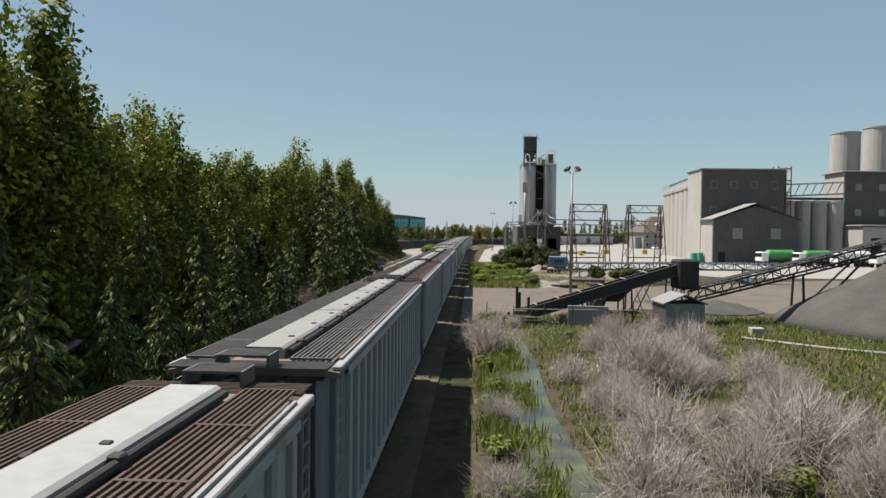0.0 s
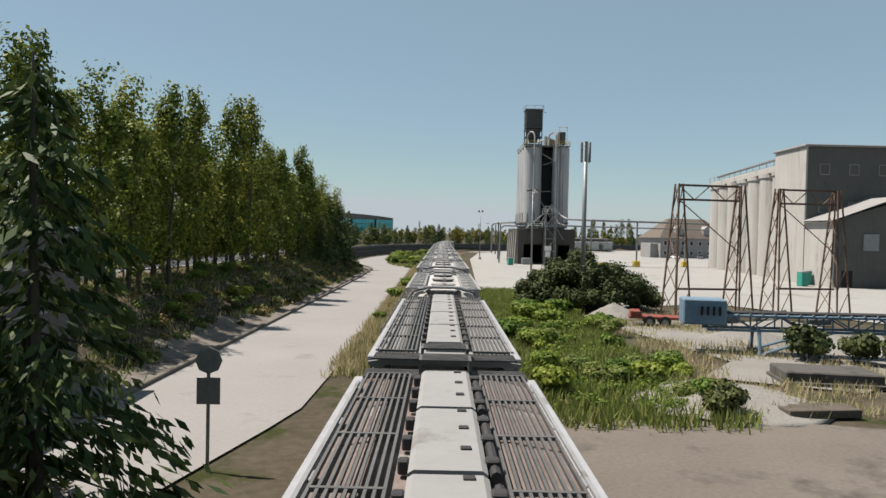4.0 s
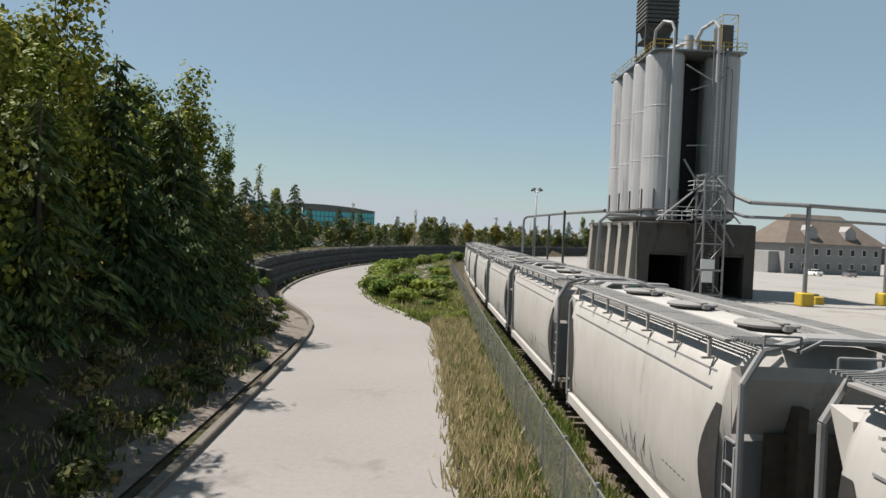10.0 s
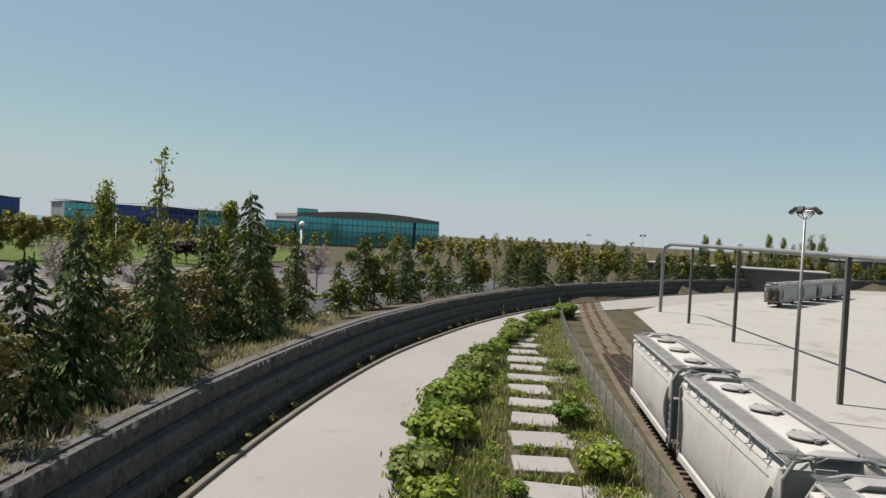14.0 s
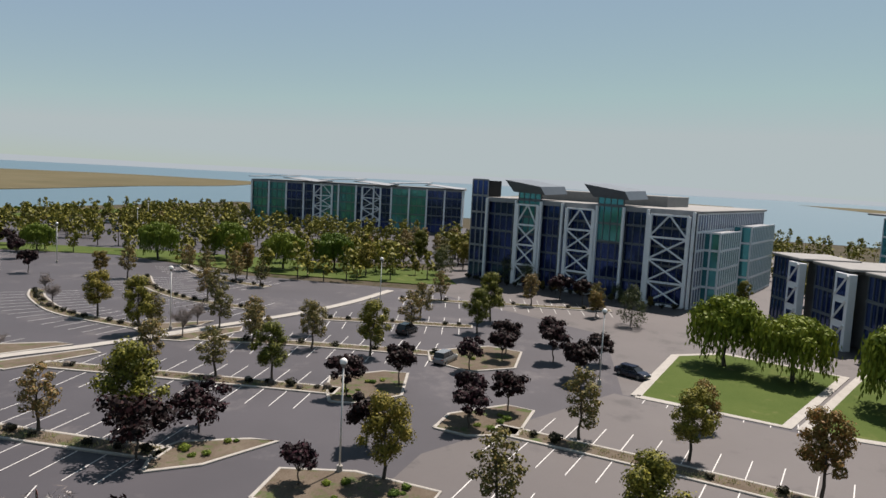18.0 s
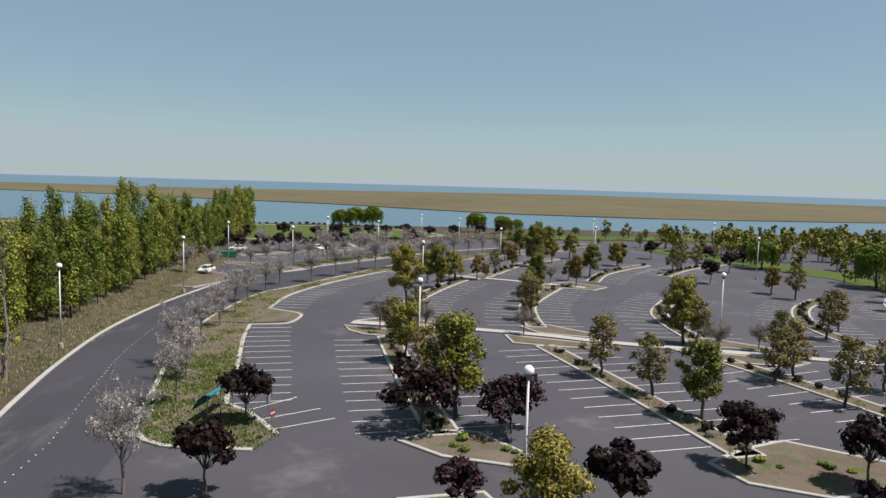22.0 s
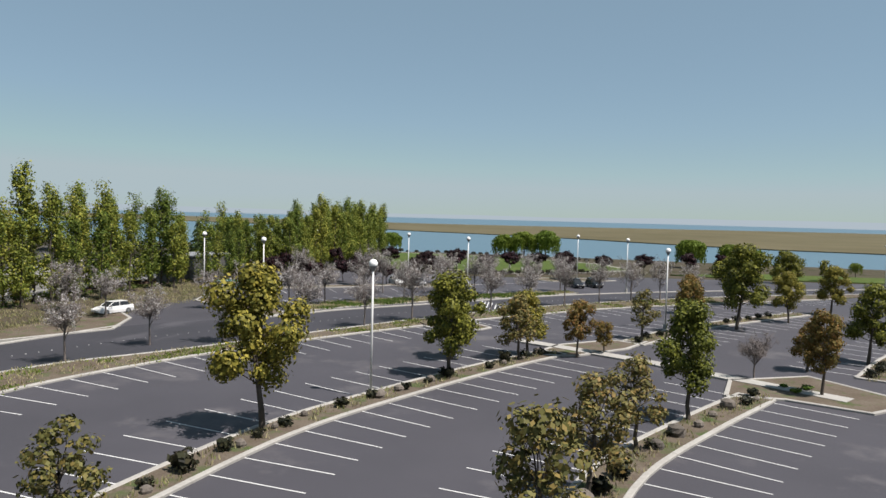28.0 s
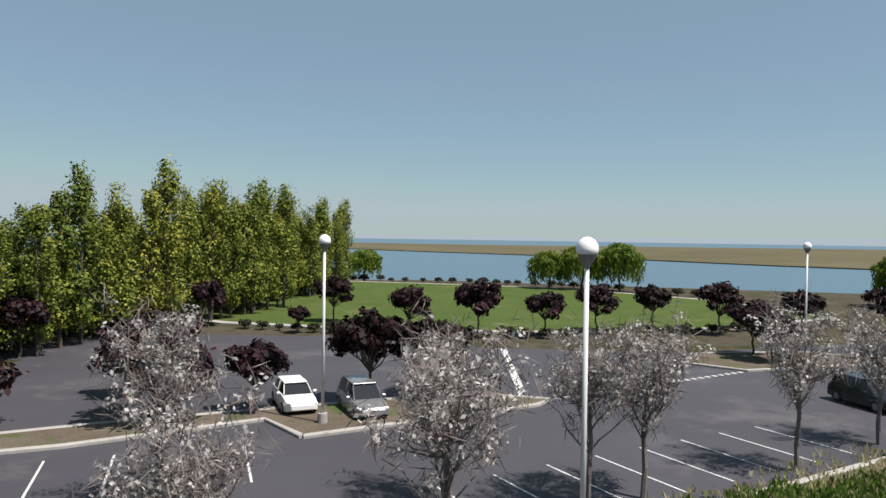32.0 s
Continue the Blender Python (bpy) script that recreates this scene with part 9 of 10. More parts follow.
# distant car-park and shore planting
g = random.Random(21)
WILF = [tree_willow(9.0, 10.0, 0.4)]
far_pts = [(-205 - 17.5 * (i % 9) + g.uniform(-5, 5), 34 + 15 * (i // 9) + g.uniform(-4, 4)) for i in range(54)]
strew(R_O, [(-150 - 14 * i + g.uniform(-4, 4), 30 + g.uniform(-6, 50), 0.85) for i in range(12)], flat, 0.9, 1.1, 12)
strew(R_F, [(-112 - 11 * i + g.uniform(-4, 4), 18 + g.uniform(-10, 22), g.uniform(0.6, 1.0)) for i in range(22)], flat, 0.9, 1.1, 13)
strew(WILF, [(-118 - 22 * i + g.uniform(-6, 6), -6 + g.uniform(-4, 4), 0.62) for i in range(11)], flat, 0.9, 1.1, 14)
strew(R_F, [(-190 + g.uniform(-18, 18), 150 + 9 * i, g.uniform(0.7, 1.2)) for i in range(6)], flat, 0.9, 1.1, 15)
strew(R_G, [(-110, 321, 1.0), (-113, 328, 0.95), (-116, 336, 0.9), (-100.5, 330, 0.9), (-98, 336, 1.0), (-196, 285, 1.0), (-205, 292), (-214, 286, 1.2), (-188, 270, 0.8), (-228, 296), (-240, 290, 1.1)], flat, 0.95, 1.05, 16)
strew(PLUM, [(-135.5, 127.6), (-126, 98, 1.1), (-150, 108), (-160, 96), (-168, 84), (-154, 88), (-142, 80), (-172, 226, 1.1), (-170, 233, 1.2), (-167.5, 238)], flat, 0.9, 1.1, 92)
strew(PLUM, [(-66 + g.uniform(-22, 22), 352 + g.uniform(0, 18)) for i in range(9)], flat, 0.9, 1.1, 18)
strew(WILF, [(-60 + 9 * i, 372 + g.uniform(-6, 6) + 3 * i, 0.7) for i in range(6)], flat, 0.9, 1.1, 19)

# west bank: poplars, conifers
POP = [tree_poplar(14.0, 4.6, 1.6, "tall ragged green poplar on the bank"), tree_poplar(12.6, 4.0, 1.35, "tall ragged green poplar on the bank"), tree_poplar(14.8, 5.2, 1.7, "tall ragged green poplar on the bank"), tree_poplar(11.6, 3.4, 1.2, "tall ragged green poplar on the bank")]
POPS = [tree_poplar(12.5, 2.6, 0.22, "thin poplar just coming into leaf", None, True), tree_poplar(11.0, 2.2, 0.3, "thin poplar just coming into leaf", None, True)]
CON = [tree_conifer(8.6, 6.2), tree_conifer(7.0, 5.2), tree_conifer(6.2, 4.2)]
g = random.Random(5)
shed_zone = lambda x, y: -23.5 < x < -14.5 and 79.5 < y < 94.5
row = [(-21.6 + g.uniform(-1.6, 1.2), y + g.uniform(-1, 1), (g.uniform(0.8, 0.94) if y > 168 else g.uniform(0.98, 1.12) if 100 < y < 140 else g.uniform(0.92, 1.06)) if y > 100 else g.uniform(0.8, 0.92)) for y in np.arange(84, 199, 2.3)]
strew(POP, [q for q in row if not shed_zone(q[0], q[1])], ground_z, 0.9, 1.1, 20)
row = [(-25 + g.uniform(-1.5, 1.5), y + g.uniform(-1, 1), g.uniform(0.88, 1.04) if y > 112 else g.uniform(0.74, 0.86)) for y in np.arange(82, 199, 3.8)]
strew(POP, row, ground_z, 0.9, 1.1, 21)
strew(POP, [(-19.8 + g.uniform(-0.9, 0.9), y + g.uniform(-1, 1), g.uniform(0.72, 0.92)) for y in np.arange(170, 197, 4.0)], ground_z, 0.95, 1.05, 90)
strew(CON, [(-18.4, 186.5, 1.1), (-19.0, 190.5, 1.1), (-18.4, 194.0, 0.8), (-19.4, 182.5, 1.2), (-19.2, 176.5, 1.0)], ground_z, 0.97, 1.05, 91)
strew(POP, [(-14.6 - 0.05 * max(0, 40 - y) + g.uniform(-1.2, 1.2), y + g.uniform(-0.6, 0.6), g.uniform(1.12, 1.26) * (0.87 if y < 20 else 0.9)) for y in np.arange(-12, 34, 1.55)], ground_z, 0.94, 1.06, 22)
strew(POP, [(-15.0 + g.uniform(-1.4, 1.2), y + g.uniform(-1, 1), (g.uniform(0.82, 0.98) if y < 50 else g.uniform(0.84, 0.93) if y < 64 else g.uniform(0.93, 1.02))) for y in np.arange(34, 74, 1.9)], ground_z, 0.94, 1.06, 81)
strew(POP, [(-16.5, 77.5, 0.94), (-19.5, 77.8, 0.96), (-22.3, 78.4, 0.86)], ground_z, 0.97, 1.03, 82)
strew(POP, [(-19 + g.uniform(-1.6, 1.6), y + g.uniform(-1, 1), (g.uniform(0.96, 1.04) if y < 20 else g.uniform(1.08, 1.15)) if y < 42 else g.uniform(0.78, 0.9)) for y in np.arange(-4, 78, 2.4)], ground_z, 0.9, 1.1, 53)
strew(POP, [(-23.6 + g.uniform(-1.1, 1.1), y + g.uniform(-0.8, 0.8), g.uniform(1.1, 1.18) if y < 50 else g.uniform(1.0, 1.08)) for y in np.arange(22, 70, 2.3)], ground_z, 0.96, 1.04, 101)
strew(CON, [(-19.7 + g.uniform(-1.6, 1.2), y + g.uniform(-1.4, 1.4), g.uniform(0.6, 0.95)) for y in np.arange(166, 197, 4.0)], ground_z, 0.85, 1.15, 23)
strew(CON, [(-7.8, 71.5, 1.1), (-9.2, 77.6, 1.2), (-11.4, 74.0, 1.15), (-8.2, 64.5, 0.9), (-10.5, 67.0, 1.05), (-8.4, 58.5, 0.8), (-11.8, 61.0, 1.0), (-9.6, 52.5, 0.8), (-12.6, 80.0, 1.05), (-13.8, 68.5, 0.9), (-12.9, 76.4, 1.2), (-10.2, 72.6, 1.25), (-13.6, 72.4, 1.15), (-11.2, 70.0, 1.2), (-14.4, 78.6, 1.1)], ground_z, 0.97, 1.05, 24)
strew(CON, [(-8.2 + g.uniform(-0.7, 0.7), y + g.uniform(-1, 1), g.uniform(0.55, 0.8)) for y in np.arange(13, 52, 4.4)], ground_z, 0.9, 1.1, 55)
strew(CON, [(-11.6 + g.uniform(-1.0, 1.0), y + g.uniform(-1, 1), g.uniform(0.6, 0.95)) for y in np.arange(10, 56, 4.6)], ground_z, 0.9, 1.1, 54)
strew(BARE0, [(-7.4, 46, 0.8), (-8.2, 49.5, 0.75), (-7.0, 61.5, 0.7)], ground_z, 0.9, 1.1, 56)
strew(CON, [(-27 + g.uniform(-4.0, 2.0), y + g.uniform(-2, 2), g.uniform(0.72, 1.0)) for y in np.arange(206, 270, 3.6)], ground_z, 0.85, 1.15, 25)
strew(R_O, [(-28 + g.uniform(-5, 3), y + g.uniform(-2, 2), g.uniform(0.7, 1.0)) for y in np.arange(214, 285, 4.0)], ground_z, 0.85, 1.15, 57)
strew(POPS, [(-31.5 + g.uniform(-3.5, 2.0), y + g.uniform(-2, 2), g.uniform(0.9, 1.15)) for y in np.arange(198, 262, 9.0)], ground_z, 0.85, 1.15, 26)
strew(POP, [(-27.8, 228, 1.02), (-29.5, 213, 0.9), (-31.6, 272.8, 0.95), (-36.4, 262, 0.75), (-27, 203, 0.7), (-27, 196, 0.75), (-28.4, 208.5, 0.7), (-29.6, 216, 0.66), (-30.2, 221, 0.62)], ground_z, 0.95, 1.05, 27)
strew(CON, [(-21.8, 206.5, 0.7), (-24.0, 213.5, 1.05), (-25.2, 220.5, 0.85), (-22.0, 202.5, 0.8), (-26.0, 228.0, 0.8)], ground_z, 0.95, 1.05, 83)
WALLB = offset_line(WALL, -6.0)
wb = [p for p in walk_line(WALLB, 3.4) if p[1] > 262]
strew(CON, [(p[0] + g.uniform(-2.5, 2.5), p[1] + g.uniform(-2.5, 2.5), g.uniform(0.6, 1.0)) for p in wb[::2]], ground_z, 0.85, 1.15, 28)
strew(R_F, [(p[0] + g.uniform(-4, 3), p[1] + g.uniform(-3, 3), g.uniform(0.7, 1.1)) for p in wb[1::2]], ground_z, 0.85, 1.15, 29)
strew(POPS, [(p[0] + g.uniform(-7, 1), p[1] + g.uniform(-3, 4), g.uniform(0.5, 0.8)) for p in wb[::5]], ground_z, 0.85, 1.15, 30)
strew(POP, [(62 + i * 3.4 + g.uniform(-1, 1), 452 + i * 2.0 + g.uniform(-3, 3), g.uniform(0.85, 1.0)) for i in range(16)], flat, 0.9, 1.1, 31)

# distant woods, each in one mesh
def spread(n, x0, x1, y0, y1, h0, h1, seed, ok=None):
    q = random.Random(seed)
    out = []
    while len(out) < n:
        x, y = q.uniform(x0, x1), q.uniform(y0, y1)
        if ok is None or ok(x, y):
            h = q.uniform(h0, h1)
            out.append((x, y, h, h * q.uniform(0.55, 0.9)))
    return out


woods = spread(230, -300, -160, 40, 200, 5.5, 9, 61) + spread(110, -330, -205, 275, 470, 6, 11, 62) + spread(18, -222, -180, 166, 202, 6, 9, 70) + spread(90, -330, -150, 0, 58, 5, 8.5, 71) + spread(50, -60, 40, 420, 540, 5, 8.5, 63) + spread(130, -230, -80, 375, 520, 5.5, 10, 64)
woods += [(x, y, h * 0.8, w * 0.8) for (x, y), (a, b, h, w) in zip(far_pts, spread(54, 0, 1, 0, 1, 5.5, 8, 65)) if not (x > -290 and y > 100)]
woods += spread(60, -440, -330, 180, 640, 5, 9, 66) + spread(80, -330, 60, 640, 720, 6, 10, 67)
far_wood("far_woods", woods, L_ROUND, "distant round green trees round the offices", flat)
far_wood("yard_woods", spread(60, 90, 320, 460, 640, 5, 9, 68) + spread(40, -20, 90, 545, 640, 7, 11, 69), L_OLIVE, "distant olive-green trees beyond the yard", lambda x, y: 0.0 if x > 60 else 1.9)

# the broad dark bush beside the track
th = thing("large_bush", "broad dense dark-green bush beside the track", "bush")
mb = MB()
C, R = [], []
for i in range(110):
    a, r = g.uniform(0, 6.28), math.sqrt(g.random())
    x, y = 14.5 + 6.9 * r * math.cos(a), 131.0 + 5.0 * r * math.sin(a)
    top = 4.9 - 0.27 * max(0.0, x - 14.5) - 0.12 * max(0.0, 12.5 - x)
    z = 0.6 + top * math.sqrt(max(0, 1 - r * r)) * g.uniform(0.3, 1.0)
    C.append((x, y, z))
    R.append(g.uniform(0.7, 1.25))
    if i % 3 == 0:
        limbs(mb, (13.6 + g.uniform(-2, 2), 132 + g.uniform(-1.5, 1.5), -0.1), (x, y, z), 0.10, 0.03, 3, 0.15, 5)
part("woody_base", mb, M_BARK, th)
part("foliage", quads_mesh("foliage", leaves(C, R, [640] * 110, 0.22, 0.85)), L_BUSH, th)
strew([shrub(1.6, 2.0, L_BUSH, "dark rounded bush in the weeds", n=1600, size=0.22)], [(26, 101, 1.1), (24.5, 103, 0.9), (22, 104), (29, 100), (11.5, 90, 0.6), (10.0, 130, 0.7), (12.4, 128.5, 0.8)], lambda x, y: 0.0, 0.9, 1.1, 34)

# clipped shrubs, boulders along the medians
HED = [shrub(0.62, 0.85, L_HEDGE, "small dark clipped shrub in the median", n=150, size=0.2, group="median shrubs"), shrub(0.5, 0.7, L_HEDGE, "small dark clipped shrub in the median", n=130, size=0.19, group="median shrubs")]
hp = []
for nm, line in MEDIANS.items():
    if nm == "s16":
        continue
    hp += [(x + g.uniform(-0.4, 0.4), y + g.uniform(-0.4, 0.4), g.uniform(0.8, 1.25)) for x, y, a in walk_line(line, 2.7, 1.0) if g.random() < 0.72]
near_h = [p for p in hp if (-95 < p[0] and 130 < p[1] < 300)]
strew(HED, near_h, flat, 0.85, 1.15, 35)
rest = [p for p in hp if p not in near_h]
tagged(part("far_shrubs", quads_mesh("far_shrubs", leaves([(x, y, LOT + 0.45) for x, y, k in rest], [0.5 * k for x, y, k in rest], [150] * len(rest), 0.2, 0.7)), L_HEDGE), "small dark clipped shrubs in the medians", "shrub", "", "stuff")
bm_ = []
for k in range(3):
    mb = MB()
    n1, n2 = 8, 5
    rings = []
    for j in range(n2):
        f = (j + 0.5) / n2 * math.pi
        rings.append([(0.45 * math.sin(f) * math.cos(6.2832 * i / n1) * rnd.uniform(0.8, 1.2), 0.38 * math.sin(f) * math.sin(6.2832 * i / n1) * rnd.uniform(0.8, 1.2), 0.22 - 0.34 * math.cos(f)) for i in range(n1)])
    mb.loft(rings)
    b = part("boulder", mb, M_ROCK)
    bm_.append(tagged(b, "brown boulder lying in the planting bed", "boulder", "median boulders"))
bp_ = []
for nm in ("median_5", "median_6", "median_7", "median_1", "median_2"):
    bp_ += [(x + g.uniform(-0.5, 0.5), y + g.uniform(-0.5, 0.5), g.uniform(0.7, 1.6)) for x, y, a in walk_line(MEDIANS[nm], 3.1, 0.4) if g.random() < 0.8]
strew(bm_, bp_, lambda x, y: LOT + 0.1, 0.8, 1.2, 36)
# low cover and tufts
ISL = [(-70, 217), (-73.5, 218.5), (-93, 222), (-98, 222.5), (-115, 230), (-70, 231), (-71, 235), (-90, 238), (-93, 239.5), (-104, 134), (-66, 177.5), (-72, 178.6)]
R_D = [tree_round(9.6, 8.6, L_BUSH, 0.9, "large dark green tree beside the office block", size=0.24, low=0.1)]
R_W = [tree_round(6.6, 8.2, L_OLIVE, 0.9, "broad olive tree beside the office block", size=0.22, low=0.12)]
strew(R_D, [(-99.4, 301.2), (-100.2, 306.4, 0.92), (-107.6, 337.6, 0.75), (-190, 217.5, 0.7), (-150.5, 248.5, 0.7)], flat, 0.97, 1.03, 43)
strew(R_W, [(-94.2, 310.4), (-93.6, 316.8, 0.9), (-97.4, 322.6, 0.85)], flat, 0.97, 1.03, 46)
strew(R_G, [(-75.7, 132.4, 0.95), (-81.8, 128.2, 0.95), (-94.6, 338.8, 1.3), (-91.4, 355, 0.7), (-104.5, 390, 0.9), (-108.5, 410), (-139.3, 388.7, 1.1), (-138.8, 396.6), (-133.7, 402.3), (-125, 403.5, 1.1), (-165, 399, 1.2), (-117, 420, 1.2), (-150, 430, 1.2), (-100, 400, 0.9)], flat, 0.95, 1.05, 44)
strew(R_R, [(-88.4, 124.6, 0.6), (-86.2, 127.4, 0.75)], flat, 0.95, 1.05, 45)
fa = lambda s, n: (-193 + 0.302 * s + 0.953 * n, 207 + 0.953 * s - 0.302 * n)
strew(R_D, [fa(19, 5) + (0.6,), fa(41, 6) + (0.4,), fa(-6, 4) + (0.75,)], flat, 0.97, 1.03, 94)
strew(R_R, [fa(23 + 4.2 * k, 6 + g.uniform(-1, 1)) + (g.uniform(0.25, 0.5),) for k in range(7)], flat, 0.9, 1.1, 95)
strew(HED, [fa(2 + 2.3 * k, 4.2 + g.uniform(-0.6, 0.8)) + (g.uniform(1.2, 2.2),) for k in range(23)], flat, 0.9, 1.15, 96)
strew(R_O, [(-205 - 11 * (k % 5) + g.uniform(-4, 4), 168 + 8 * (k // 5) + g.uniform(-3, 3), g.uniform(0.9, 1.4)) for k in range(20)], flat, 0.9, 1.1, 97)
strew(R_G, [(-198 + g.uniform(-6, 6), 172 + 6 * k, g.uniform(0.8, 1.2)) for k in range(6)], flat, 0.9, 1.1, 98)
GRN = [shrub(0.55, 0.6, L_SHRUB, "small bright green shrub in a planting bed", n=360, group="bed shrubs"), shrub(0.75, 0.8, L_SHRUB, "bushy green shrub in a planting bed", n=400, group="bed shrubs")]
strew(GRN, [(x + g.uniform(-2, 2), y + g.uniform(-1.2, 1.2), g.uniform(0.6, 1.0)) for x, y in ISL for k in range(3)], flat, 0.8, 1.1, 37)


def in_poly(x, y, poly):
    c, n = False, len(poly)
    for i in range(n):
        (x0, y0), (x1, y1) = poly[i], poly[(i + 1) % n]
        if (y0 > y) != (y1 > y) and x < (x1 - x0) * (y - y0) / (y1 - y0 + 1e-12) + x0:
            c = not c
    return c


strip_poly = [p for p in STRIP_OUT_S if p[1] > 60] + list(reversed(STRIP_IN_S3)) + list(reversed(STRIP_IN_S2)) + list(reversed(STRIP_IN_S))
pts = scatter(-104, -42, 62, 217, 4200, lambda x, y: in_poly(x, y, strip_poly), 8)
blades("strip_grass", pts[:1500], L_DRY, "dry straw-coloured grass in the planting strip", 0.20, 8, lambda x, y: LOT + 0.1, 0.05, 0.3)
blades("strip_cover", [q for q in pts[1500:] if noise.noise(Vector((q[0] * 0.25, q[1] * 0.25, 4))) > 0.16], L_SHRUB, "low yellow-green ground cover in the planting strip", 0.15, 10, lambda x, y: LOT + 0.1, 0.09, 0.35, "ground cover")
tip = [q for q in scatter(-62, -44, 190, 217, 700, lambda x, y: in_poly(x, y, strip_poly), 85)]
blades("strip_tip_cover", tip, L_SHRUB, "low bright green ground cover at the end of the strip", 0.15, 11, lambda x, y: LOT + 0.1, 0.08, 0.35, "ground cover")
mp = []
for nm, line in MEDIANS.items():
    w = 0.75
    mp += [(x + g.uniform(-w, w), y + g.uniform(-w, w)) for x, y, a in walk_line(line, 0.35)]
blades("median_grass", mp, L_DRY, "dry grass tufts in the medians", 0.25, 7, lambda x, y: LOT + 0.11, 0.05, 0.2)
nstrip = STRIP_OUT + [(-47.5, 252), (-45.2, 264), (-43, 272), (-36.8, 296), (-21, 327), (-13, 341)]
blades("north_cover", scatter(-48, -10, 251, 341, 1000, lambda x, y: in_poly(x, y, nstrip), 9), L_SHRUB, "low green ground cover in the planting strip", 0.18, 12, lambda x, y: LOT + 0.1, 0.09, 0.35, "ground cover")
isl16 = [(-47.5, 107.5), (-52, 100), (-62, 88.5), (-74, 76.5), (-80.4, 70), (-82, 71.4), (-76, 78.6), (-64, 92), (-55, 103.5), (-50.5, 111)]
blades("verge_straw", scatter(-82, -47, 70, 111, 1100, lambda x, y: in_poly(x, y, isl16), 31), L_DRY, "pale dry straw in the planting strip", 0.25, 9, lambda x, y: LOT + 0.1, 0.04, 0.35)
blades("verge_cover", scatter(-82, -47, 70, 111, 800, lambda x, y: in_poly(x, y, isl16) and noise.noise(Vector((x * 0.25, y * 0.25, 6))) > 0.05, 10), L_SHRUB, "low yellow-green ground cover in the planting strip", 0.28, 11, lambda x, y: LOT + 0.1, 0.09, 0.35, "ground cover")
HED2 = [shrub(0.8, 0.8, L_HEDGE, "low dark shrub along the lawn edge", n=380, group="lawn edge shrubs")]
strew(HED2, [(x, y, g.uniform(0.7, 1.3)) for x, y, a in walk_line(smooth_line([(-30, 42.5), (-45, 42), (-60, 38.5), (-74, 30), (-84, 20)], 2), 1.9)], flat, 0.8, 1.2, 38)
strew(HED2, [(x + g.uniform(-1, 1), y + g.uniform(-1, 1), g.uniform(0.8, 1.5)) for x, y, a in walk_line(smooth_line([(4, -30), (-20, -37), (-50, -37), (-80, -22)], 2), 3.0)], flat, 0.8, 1.2, 39)

# Dark bushes added along the bank foot to darken it and cast shade.
bb = [(foot_x(y) - g.uniform(0.9, 4.5), y, g.uniform(0.35, 0.65)) for y in np.arange(110, 203, 2.6)]
tagged(part("bank_bushes", quads_mesh("bank_bushes", leaves([(x, y, ground_z(x, y) + 0.4 * r) for x, y, r in bb], [r for x, y, r in bb], [int(420 * r) for x, y, r in bb], 0.15, 0.75)), L_BUSH), "dark green scrubby bushes added to shade the sandy bank", "bushes", "", "stuff")
GW = [shrub(0.8, 0.8, L_WEED, "low green weed bush by the ditch", n=700, size=0.16, group="ditch weeds")]
strew(GW, [(4.9, 22, 0.9), (4.7, 27), (5.0, 31, 0.8), (4.6, 36), (5.2, 18, 0.8), (10.4, 22, 1.2), (11.5, 25, 1.0), (12.8, 19.5, 1.3), (14.6, 22, 1.0), (16.5, 20, 1.2), (9.8, 27, 0.9), (13, 31, 0.9), (5.1, 42, 1.0), (4.8, 48, 0.9), (10.6, 48, 0.8), (13.0, 44, 0.8), (15.5, 41, 0.9), (9.6, 17, 0.9)], lambda x, y: 0.0, 0.85, 1.2, 59)
# weeds between road and fence, in the verge island, by the track and the ditch
blades("verge_grass", scatter(-5.6, -3.3, 96, 204, 2600, None, 11), L_DRY, "tall dry grass between road and fence", 0.45, 9, lambda x, y: 0.0, 0.03, 0.22)
blades("track_edge_grass", scatter(-2.45, -1.6, 96, 210, 1300, lambda x, y: noise.noise(Vector((x * 0.5, y * 0.2, 3))) > -0.2, 93), L_WEED, "green grass between fence and track", 0.28, 9, lambda x, y: 0.05, 0.04, 0.25)
blades("verge_weeds", scatter(-5.2, -2.4, 96, 204, 850, None, 12), L_WEED, "green weeds between road and fence", 0.4, 9, lambda x, y: 0.0, 0.04, 0.22, "weeds")
blades("track_grass", scatter(-3.2, -1.5, 70, 268, 3800, None, 13), L_TURF, "short yellow-green grass beside the track", 0.13, 9, lambda x, y: 0.0, 0.04, 0.22)
isl = [p for p in ROAD_R if 203 < p[1] < 325] + [(2.0, 322), (-0.6, 300), (-1.8, 262), (-2.4, 235), (-2.8, 210), (-4.2, 203)]
slabs = [(-7.0 + 0.09 * i, 232 + 4.2 * i) for i in range(16)]


def weeds_here(x, y):
    return in_poly(x, y, isl) and not any(abs(x - sx) < 1.9 and abs(y - sy) < 1.8 for sx, sy in slabs)


